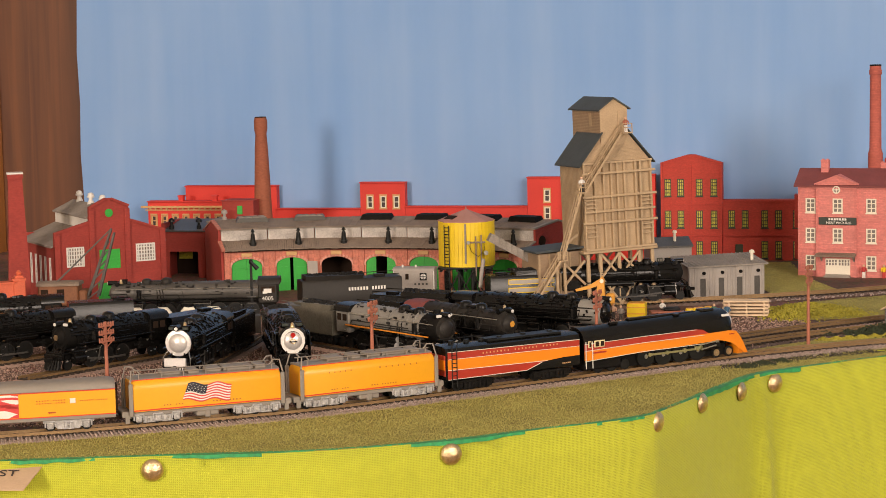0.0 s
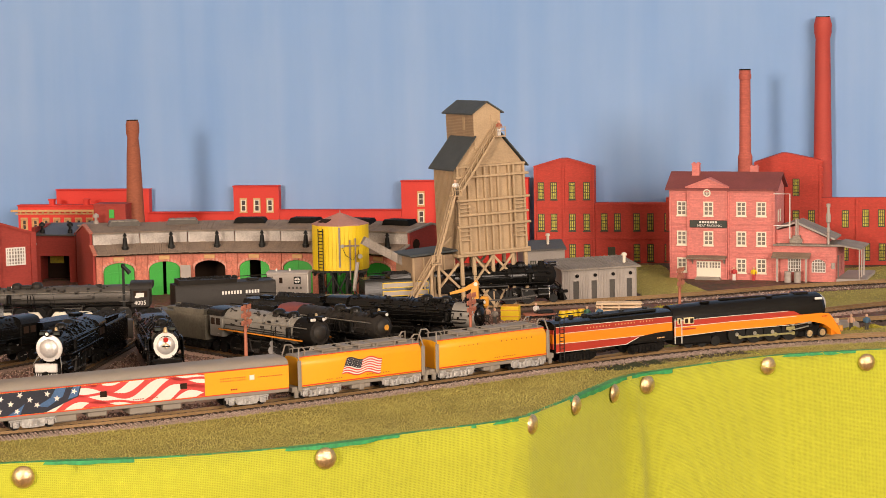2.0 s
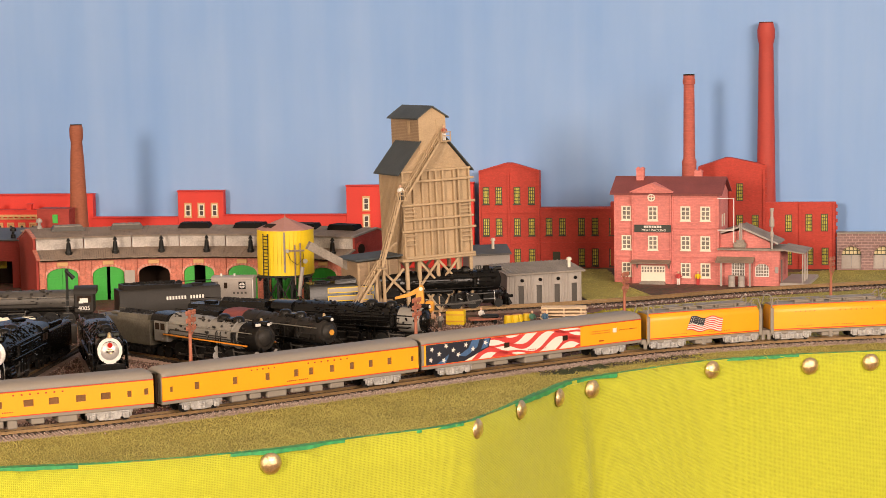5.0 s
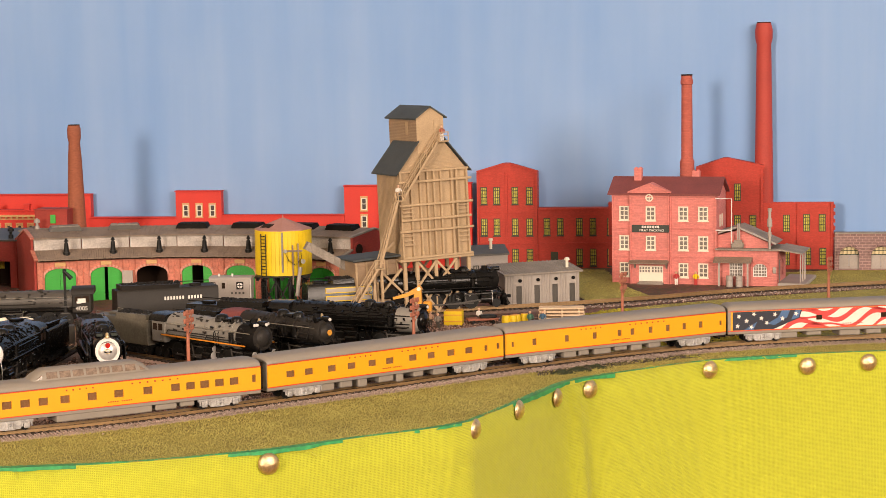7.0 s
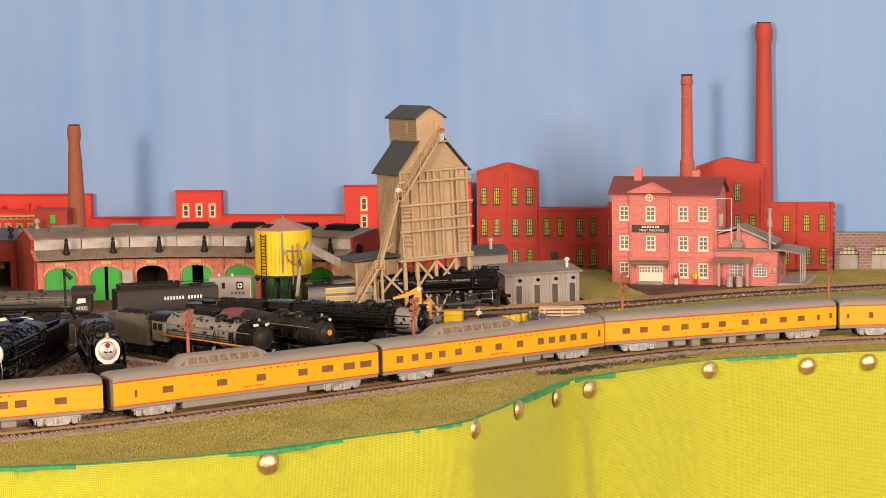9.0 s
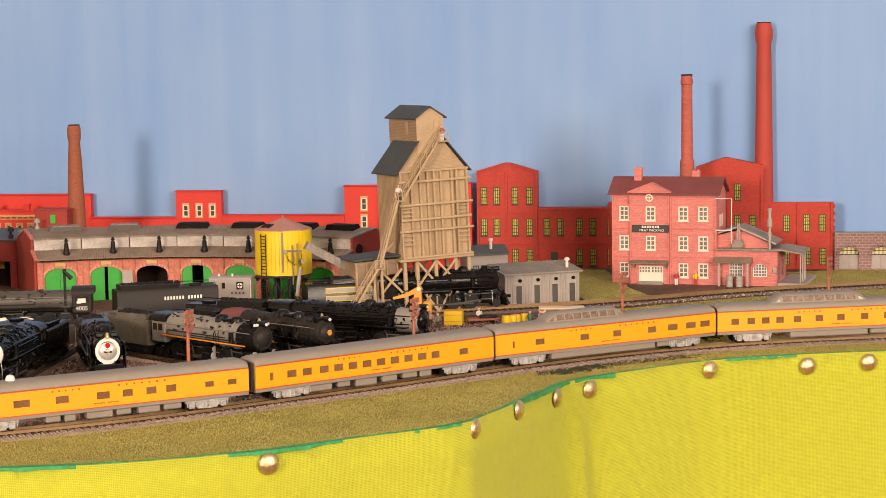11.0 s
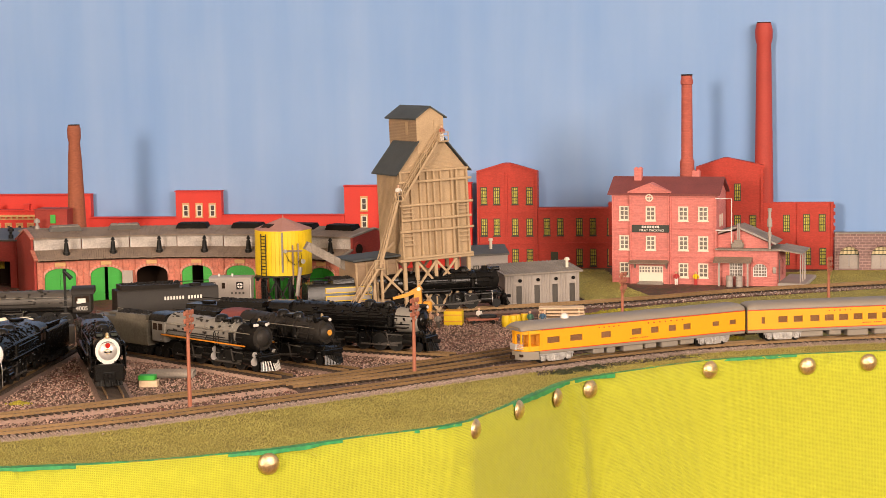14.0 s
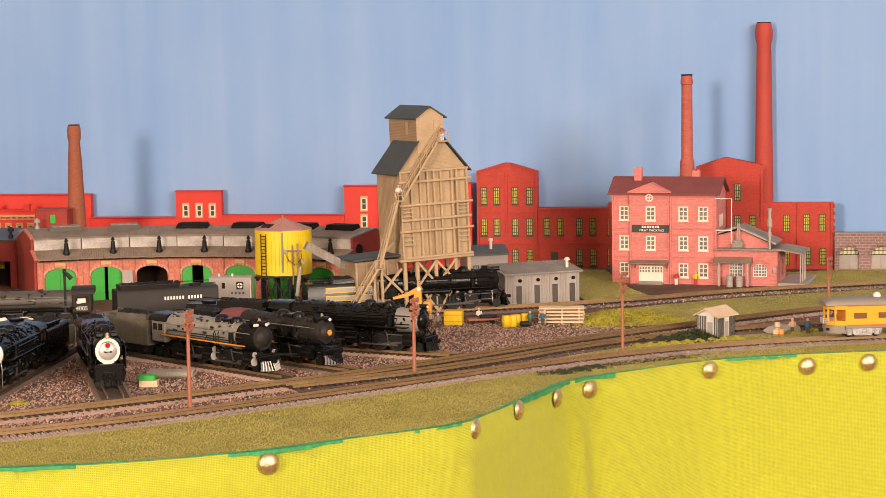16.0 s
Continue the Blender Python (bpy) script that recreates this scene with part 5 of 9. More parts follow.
def coal_tower():
    b = thing("coal_tower", pose(-0.0283, 1.4600, 0, -0.5, -1.7, 25.2), "tall tan timber coaling tower with slate roofs and stairs", "coal tower")
    W, D = 0.0551, 0.0406
    z0, z1, zr = 0.0407, 0.1065, 0.1397
    # braced legs
    lx = (0.0025, 0.0123, 0.0272, 0.0433, W - 0.0012)
    legs = [(x, y) for x in lx for y in (0.0015, D - 0.0015)] + [(lx[0], D / 2), (lx[4], D / 2)]
    for x, y in legs:
        part("leg", G().box((x, y, z0 / 2 - 0.0012), (0.0026, 0.0026, z0 + 0.0024), 0.0003), TAN, b)
    for xa, xb in ((lx[1], lx[2]), (lx[2], lx[3])):
        for y in (0.0002, D - 0.0002):
            for p, q in (((xa, 0.003), (xb, 0.0225)), ((xb, 0.003), (xa, 0.0225)), ((xa, 0.0225), (xb, 0.0400)), ((xb, 0.0225), (xa, 0.0400))):
                part("brace", G().bar((p[0], y, p[1]), (q[0], y, q[1]), 0.0012, 0.0016), TAN, b)
    for y in (0.0002, D - 0.0002):
        part("girt", G().box(((lx[3] + lx[4]) / 2, y, 0.0180), (lx[4] - lx[3], 0.0012, 0.0012)), TAN, b)
    part("floor_beam", G().box((W / 2, D / 2, z0 + 0.0011), (W + 0.004, D + 0.004, 0.0022), 0.0004), TAN, b)
    # bin
    body = part("bin_wall", G().box((W / 2, D / 2, (z0 + z1) / 2 + 0.001), (W - 0.002, D - 0.002, z1 - z0 - 0.002)), TAN, b, smooth=0)
    part("gable", G().prism([(0.001, 0.001, z1), (W - 0.001, 0.001, z1), (W / 2, 0.001, zr - 0.001)], (0, D - 0.002, 0)), TAN, b, smooth=0)
    for i in range(30):
        z = z1 + 0.0006 + i * 0.0010
        part("clapboard", G().box((W / 2, 0.0008, z), (max(W - 0.004 - 2 * (z - z1) / ((zr - z1) / (W / 2)), 0.002), 0.0006, 0.0007)), TAN, b, smooth=0)
    for u in (0.02, 0.17, 0.30, 0.41, 0.50, 0.60, 0.76, 0.83, 0.98):
        x = u * W
        part("stud", G().box((x, -0.0004, (z0 + z1) / 2), (0.0015, 0.0028, z1 - z0 - 0.002), 0.0002), TAN, b)
    for i in range(17):
        y = 0.002 + (D - 0.004) * i / 16
        part("side_batten", G().box((0.0006, y, (z0 + z1) / 2), (0.0011, 0.0011, z1 - z0)), TAN, b)
    for z, more in ((0.0436, 0.001), (0.0628, 0.004), (0.0710, 0.001), (0.0817, 0.004), (0.0985, 0.003)):
        part("waler", G().box((W / 2 + 0.0005, -0.0024, z), (W + more, 0.0020, 0.0017), 0.0003), TAN, b)
    part("cap_beam", G().box((W / 2, -0.0012, z1 - 0.0006), (W, 0.0024, 0.0014)), TAN, b)
    for x in (0.0058, 0.0492):
        for z in (0.0530, 0.0563, 0.0596, 0.0738, 0.0766, 0.0794):
            part("cleat", G().box((x, -0.0022, z), (0.0092, 0.0016, 0.0009)), TAN, b)
    # roofs
    hx0, hx1, hd, hz0, hz1, hzr = 0.0163, 0.0378, 0.0487, 0.1180, 0.1445, 0.1515
    slope = (zr - z1) / (W / 2)
    for f, xi in ((-1, hx0 + 0.0006), (1, hx1 - 0.0006)):
        e = W / 2 + f * (W / 2 + 0.0026)
        zi, ze = zr - abs(xi - W / 2) * slope, z1 - 0.0026 * slope
        part("roof", G().prism([(e, -0.0025, ze), (xi, -0.0025, zi), (xi, -0.0025, zi + 0.0010), (e, -0.0025, ze + 0.0010)], (0, D + 0.0045, 0)), SLATE, b, "dark slate roof", smooth=0)
    hy = 0.000
    part("head_house", G().box(((hx0 + hx1) / 2, hy + hd / 2, (hz0 + hz1) / 2), (hx1 - hx0, hd, hz1 - hz0)).prism([(hx0, hy, hz1), (hx1, hy, hz1), ((hx0 + hx1) / 2, hy, hzr)], (0, hd, 0)), TAN, b, smooth=0)
    for i in range(22):
        part("clapboard", G().box((hx0 - 0.0001, hy + hd / 2, hz0 + 0.003 + i * 0.0011), (0.0003, hd, 0.0008)), TAN_DARK, b, smooth=0)
    for f in (-1, 1):
        cx = (hx0 + hx1) / 2
        e = cx + f * ((hx1 - hx0) / 2 + 0.0022)
        part("head_roof", G().prism([(e, hy - 0.002, hz1 - 0.0016), (cx, hy - 0.002, hzr), (cx, hy - 0.002, hzr + 0.001), (e, hy - 0.002, hz1 - 0.0006)], (0, hd + 0.005, 0)), SLATE, b, smooth=0)
    g = G()
    for i in range(3):
        g.box((hx0 - 0.0006, 0.0145 + i * 0.0016, 0.1365), (0.0006, 0.0005, 0.0095))
    for i in range(4):
        g.box((hx0 - 0.0006, 0.0161, 0.1325 + i * 0.0028), (0.0006, 0.0038, 0.0005))
    part("side_window", g, TAN, b)
    part("head_door", G().box((hx1 - 0.0050, hy - 0.0003, 0.1365), (0.0055, 0.0006, 0.0115), 0.0002), TAN, b)
    # stairs on the face
    def stair(p, q, n, name="stair"):
        p, q = Vector(p), Vector(q)
        s = part(name, G().bar(p + Vector((0, -0.0026, 0)), q + Vector((0, -0.0026, 0)), 0.0007, 0.0016).bar(p + Vector((0, 0.0010, 0)), q + Vector((0, 0.0010, 0)), 0.0007, 0.0016), TAN, b)
        for i in range(n):
            c = p.lerp(q, (i + 0.5) / n)
            part("tread", G().box((c.x, c.y - 0.0008, c.z), (0.0016, 0.0036, 0.0004)), TAN, s)
        up = Vector((0, 0, 0.0062))
        for off in (-0.0028, 0.0012):
            o = Vector((0, off, 0))
            part("handrail", G().bar(p + o + up, q + o + up, 0.0006), TAN, s)
            for i in range(7):
                c = p.lerp(q, i / 6) + o
                part("baluster", G().bar(c, c + up, 0.0006), TAN, s)

    stair((-0.0010, -0.0055, 0.0865), (0.0300, -0.0040, 0.1270), 22)
    stair((-0.0210, -0.0055, 0.0395), (-0.0045, -0.0055, 0.0865), 26)
    stair((-0.0500, -0.0055, 0.0010), (-0.0230, -0.0055, 0.0385), 22)
    for x, z in ((-0.0030, 0.0865), (-0.0215, 0.0390), (0.0335, 0.1270)):
        l = part("landing", G().box((x, -0.0062, z - 0.0004), (0.0080, 0.0062, 0.0008)), TAN, b)
        for dx in (-0.0036, 0.0036):
            part("baluster", G().box((x + dx, -0.0088, z + 0.0032), (0.0006, 0.0006, 0.0066)), TAN, l)
        part("handrail", G().box((x, -0.0088, z + 0.0062), (0.0080, 0.0006, 0.0006)).box((x, -0.0088, z + 0.0035), (0.0080, 0.0005, 0.0005)), TAN, l)
    for x in (-0.0245, -0.0185):
        part("stair_post", G().box((x, -0.0040, 0.0180), (0.0018, 0.0018, 0.040)), TAN, b)
    for p, q in (((-0.0180, 0.0365), (-0.0010, 0.0190)), ((-0.0010, 0.0365), (-0.0180, 0.0190)), ((-0.0180, 0.0470), (-0.0060, 0.0560))):
        part("brace", G().bar((p[0], -0.0005, p[1]), (q[0], -0.0005, q[1]), 0.0012, 0.0016), TAN, b)
    # receiving shed at the foot
    part("foot_shed", G().box((-0.0180, 0.022, 0.0210), (0.033, 0.030, 0.044)), TAN_DARK, b, smooth=0)
    part("foot_roof", G().prism([(-0.0375, 0.002, 0.0440), (0.0000, 0.002, 0.0452), (0.0000, 0.002, 0.0464), (-0.0375, 0.002, 0.0452)], (0, 0.038, 0)), SLATE, b, smooth=0)
    for i in range(5):
        part("shed_post", G().box((-0.0335 + i * 0.0080, 0.0064, 0.0215), (0.0013, 0.0012, 0.043)), TAN, b)
    for i in range(12):
        part("clapboard", G().box((-0.0180, 0.0068, 0.004 + i * 0.0034), (0.0330, 0.0005, 0.0026)), TAN_DARK, b, smooth=0)
    # conveyor to the roundhouse side
    c = part("conveyor", G().bar((-0.0605, 0.034, 0.0560), (-0.0270, 0.028, 0.0352), 0.0085, 0.0060), ROOF_GREY, b, "grey enclosed conveyor")
    for i in range(8):
        p = Vector((-0.0605, 0.034, 0.0560)).lerp(Vector((-0.0270, 0.028, 0.0352)), (i + 0.5) / 8)
        part("conveyor_rib", G().box((p.x, p.y - 0.0045, p.z), (0.0006, 0.0006, 0.0065)), ROOF_GREY, c)
    return b


STAVE_MESH = G().box((0, -0.0002, 0.0167), (0.00292, 0.0011, 0.0334), 0.00005).mesh("stave", YELLOW, 0)


def water_tank():
    b = thing("water_tank", pose(-0.1206, 1.528, 0), "bright yellow round water tank on black legs, pink roof", "water tank")
    r, z0, z1 = 0.0206, 0.0268, 0.0602
    n = 44
    for k in range(n):
        a = 2 * math.pi * k / n
        s = part("stave", STAVE_MESH, YELLOW, b, m=pose(r * math.sin(a), -r * math.cos(a), z0, 0, 0, math.degrees(a)), smooth=0)
    part("tank_core", G().cyl((0, 0, z0 + 0.0004), (0, 0, z1 - 0.0004), r - 0.0006, n=40), YELLOW, b)
    for k in range(7):
        z = z0 + 0.002 + k * 0.0049
        part("hoop", G().lathe([(r + 0.0005, z), (r + 0.0007, z), (r + 0.0007, z + 0.0004), (r + 0.0005, z + 0.0004)], n=40), YELLOW, b)
    part("roof", G().lathe([(r + 0.0014, z1), (r + 0.0014, z1 + 0.0006), (0.0012, z1 + 0.0085), (0.0002, z1 + 0.0090)], n=8), TANK_ROOF, b, smooth=0)
    part("roof_hatch", G().box((-0.011, -0.0095, z1 + 0.0034), (0.009, 0.006, 0.0004), 0, pose(0, 0, 0, 20, 0, -40)), SHADE, b)
    part("roof_finial", G().cyl((0, 0, z1 + 0.008), (0, 0, z1 + 0.011), 0.0006, 0.0003, n=6), TANK_ROOF, b)
    part("deck", G().box((0, 0, z0 - 0.0008), (2 * r, 2 * r, 0.0016), 0.0003), IRON, b)
    for i in range(7):
        part("joist", G().box((-r * 0.9 + r * 0.3 * i, 0, z0 - 0.0026), (0.0018, 2 * r * 0.9, 0.0020)), IRON, b)
    for i in range(4):
        for k in range(3):
            x, y = (-0.9 + 0.6 * i) * r * 0.82, (-0.8 + 0.8 * k) * r * 0.8
            part("leg", G().box((x, y, (z0 - 0.003) / 2), (0.0021, 0.0021, z0 - 0.003), 0.0003), IRON, b)
    for p, q in (((-0.016, 0.003), (-0.005, 0.022)), ((-0.005, 0.003), (-0.016, 0.022)), ((0.005, 0.003), (0.016, 0.022)), ((0.016, 0.003), (0.005, 0.022)), ((-0.005, 0.003), (0.005, 0.022)), ((0.005, 0.003), (-0.005, 0.022))):
        part("brace", G().bar((p[0], -0.0152, p[1]), (q[0], -0.0152, q[1]), 0.0010), IRON, b)
    lad = part("ladder", G().bar((-0.0155, -0.0165, 0.003), (-0.0155, -0.0165, z1 - 0.002), 0.0006).bar((-0.0118, -0.0190, 0.003), (-0.0118, -0.0190, z1 - 0.002), 0.0006), IRON, b)
    for i in range(22):
        part("rung", G().bar((-0.0155, -0.0166, 0.004 + i * 0.0025), (-0.0118, -0.0190, 0.004 + i * 0.0025), 0.0006), IRON, lad)
    part("gauge_board", G().box((0.0008, -r - 0.0010, 0.0445), (0.0013, 0.0008, 0.030)), ROOF_GREY, b)
    sp = part("spout", G().tube([(0.0140, -0.020, 0.0330), (0.0125, -0.0235, 0.0225), (0.0115, -0.0245, 0.0120)], 0.0015, 8), SHED, b, "grey water spout")
    part("spout_frame", G().bar((0.0085, -0.0205, 0.020), (0.0085, -0.0205, 0.050), 0.0010).bar((0.0125, -0.0195, 0.020), (0.0125, -0.0195, 0.051), 0.0010).bar((0.003, -0.0215, 0.0455), (0.0155, -0.0190, 0.0455), 0.0012), ROOF_BROWN, sp)
    part("pulley", G().cyl((0.0030, -0.0225, 0.0455), (0.0030, -0.0212, 0.0455), 0.0014, n=10).cyl((0.0160, -0.0200, 0.0375), (0.0160, -0.0188, 0.0375), 0.0018, n=10), STEEL, sp)
    part("chain", G().tube([(0.0030, -0.0222, 0.0445), (0.0055, -0.0225, 0.0385), (0.0105, -0.0225, 0.0350), (0.0150, -0.0205, 0.0400), (0.0145, -0.0200, 0.0450)], 0.0002, 4), IRON, sp)
    return b




def grey_sheds():
    a = thing("corrugated_shed", pose(0.0462, 1.5177, 0, 0, 0, 22), "grey corrugated shed with four dark doors", "shed")
    W, D, H = 0.0620, 0.028, 0.0232
    xs = (0.0116, 0.0266, 0.0416, 0.0560)
    wall = part("front_wall", G().wall(W, H, 0.0012, [(x - 0.0023, x + 0.0023, 0, 0.0145) for x in xs]), SHED, a, smooth=0)
    for i in range(46):
        x = 0.0008 + (W - 0.0016) * i / 45
        if not any(abs(x - q) < 0.0031 for q in xs):
            part("rib", G().box((x, -0.0002, H / 2), (0.0005, 0.0005, H - 0.0004)), SHED, wall, smooth=0)
    for x in xs:
        d = part("door", G().box((x, 0.0006, 0.0072), (0.0044, 0.0008, 0.0144), 0.0002), GRAPHITE, a, "dark grey door")
        part("door_frame", G().box((x, -0.0003, 0.0150), (0.0058, 0.0008, 0.0009)), SHED, d)
        part("lamp", G().lathe([(0.0013, 0), (0.0013, 0.0012), (0.0006, 0.0016)], n=10), BLACK_DULL, a, m=pose(x + 0.0005, -0.0002, 0.0186, 90, 0, 0))
    for x in (0.0006, W - 0.0006):
        part("side_wall", G().prism([(x - 0.0006, 0.0013, 0), (x - 0.0006, D, 0), (x - 0.0006, D, H + 0.004), (x - 0.0006, 0.0013, H)], (0.0012, 0, 0)), SHED, a, smooth=0)
    part("rear_wall", G().box((W / 2, D, (H + 0.004) / 2), (W - 0.0026, 0.001, H + 0.0035)), SHED, a)
    part("roof", G().prism([(-0.002, -0.003, H - 0.0002), (-0.002, D + 0.002, H + 0.0046), (-0.002, D + 0.002, H + 0.0058), (-0.002, -0.003, H + 0.0010)], (W + 0.004, 0, 0)), ROOF_GREY, a, "weathered grey roof sheets", smooth=0)
    for i in range(19):
        part("roof_batten", G().bar((0.0005 + i * 0.00345, -0.0030, H + 0.0012), (0.0005 + i * 0.00345, D + 0.002, H + 0.0060), 0.0005), ROOF_GREY, a, smooth=0)
    part("vent_pipe", G().lathe([(0.0012, H), (0.0012, H + 0.008), (0.0022, H + 0.008), (0.0018, H + 0.0098), (0.0003, H + 0.0104)], (0.0555, 0.008, 0), 10), TRIM_CREAM, a, "cream vent pipe")
    b = thing("small_shed", pose(0.020, 1.585, 0, 0, 0, 15), "small pale grey gabled shed behind the coal tower", "shed")
    part("body", G().box((0.016, 0.012, 0.016), (0.032, 0.024, 0.032)).prism([(0, 0, 0.032), (0, 0.024, 0.032), (0, 0.012, 0.037)], (0.032, 0, 0)), SHED, b, smooth=0)
    part("roof", G().prism([(-0.001, -0.002, 0.0312), (-0.001, 0.012, 0.0372), (-0.001, 0.026, 0.0312), (-0.001, 0.026, 0.0324), (-0.001, 0.012, 0.0384), (-0.001, -0.002, 0.0324)], (0.034, 0, 0)), GRAPHITE, b, smooth=0)
    part("vent_pipe", G().lathe([(0.0012, 0.035), (0.0012, 0.042), (0.002, 0.042), (0.0016, 0.0438), (0.0003, 0.0442)], (0.020, 0.006, 0), 10), TRIM_CREAM, b)
    for k in range(3):
        window(b, 0.006 + k * 0.010, 0.019, 0.0045, 0.009, MULLION, PANE_GREY, 2, 3, bar=0.0005)


def trackside_hut():
    b = thing("trackside_hut", pose(0.1690, 1.3475, 0, 0, 0, -42), "small white corrugated hut with tan roof", "hut")
    W, D, H = 0.0165, 0.0205, 0.0145
    # gable end
    part("gable_wall", G().wall(W, H, 0.0006, [(0.0085, 0.0128, 0, 0.0105)]).prism([(0, 0, H), (W, 0, H), (W / 2, 0, 0.0188)], (0, 0.0006, 0)), WHITE, b, smooth=0)
    part("side_wall", G().wall(D, H, 0.0006, [(0.0090, 0.0135, 0, 0.0105)], m=pose(W, 0, 0, 0, 0, 90)), WHITE, b, smooth=0)
    part("side_wall", G().box((0.0003, D / 2 + 0.0004, H / 2), (0.0006, D - 0.001, H)), WHITE, b)
    part("rear_wall", G().box((W / 2, D, H / 2), (W, 0.0006, H)).prism([(0, D - 0.0003, H), (W, D - 0.0003, H), (W / 2, D - 0.0003, 0.0188)], (0, 0.0006, 0)), WHITE, b, smooth=0)
    for i in range(12):
        x = 0.0006 + i * 0.00138
        if not 0.0080 < x < 0.0132:
            part("rib", G().box((x, -0.0002, H / 2), (0.0006, 0.0005, H)), GRAPHITE, b, smooth=0)
    for i in range(15):
        y = 0.0006 + i * 0.00137
        if not 0.0086 < y < 0.0138:
            part("rib", G().box((W + 0.0002, y, H / 2), (0.0005, 0.0006, H)), GRAPHITE, b, smooth=0)
    part("door", G().box((0.01065, 0.0003, 0.0052), (0.0043, 0.0004, 0.0104)), SHED, b, "grey door")
    part("door", G().box((W - 0.0003, 0.01125, 0.0052), (0.0004, 0.0045, 0.0104)), SHED, b, "grey door")
    for f in (-1, 1):
        e = W / 2 + f * (W / 2 + 0.0018)
        part("roof", G().prism([(e, -0.002, H - 0.0008), (W / 2, -0.002, 0.0190), (W / 2, -0.002, 0.0200), (e, -0.002, H + 0.0002)], (0, D + 0.004, 0)), TIMBER, b, "tan roof", smooth=0)
    return b


def arched_wall():
    b = thing("arched_wall", pose(0.3330, 1.7180, 0, 0, 0, -8.5), "grey-mauve stone arcade with glazed arches", "arcade")
    P, H, w, sp0, top = 0.0266, 0.0308, 0.0166, 0.0128, 0.0202
    n = 6
    cs = [0.0122 + P * k for k in range(n)]
    wall = part("wall", G().wall(P * n, H, 0.008, [(x - w / 2, x + w / 2, 0.0008, top) for x in cs]), GREY_BRICK, b, smooth=0)
    for x in cs:
        sp = G()
        spandrel(sp, w, sp0, top, x, 0.008)
        part("arch_filling", sp, GREY_BRICK, wall, smooth=0)
        st = G()
        for i in range(15):
            a = math.pi * i / 14
            st.box((x - (w / 2 + 0.0012) * math.cos(a), -0.0004, sp0 + (top - sp0 + 0.0012) * math.sin(a)), (0.0015, 0.0012, 0.0027), 0.0002, pose(0, 0, 0, 0, math.degrees(a) - 90, 0))
        pieces("arch_stone", st, GREY_BRICK, wall, smooth=0)
    part("coping", G().box((P * n / 2, 0.004, H + 0.0006), (P * n, 0.010, 0.0012)), ROOF_GREY, b)
    for x in cs:
        window(wall, x, 0.0164, w, 0.0076, MULLION, PANE_PALE, 5, 2, bar=0.0005, y=0.003)
        for f in (-1, 1):
            part("door_leaf", G().box((x + f * w / 4, 0.0035, 0.0066), (w / 2 - 0.0003, 0.001, 0.0116)), SHED, wall, "grey boarded door", smooth=0)
    return b


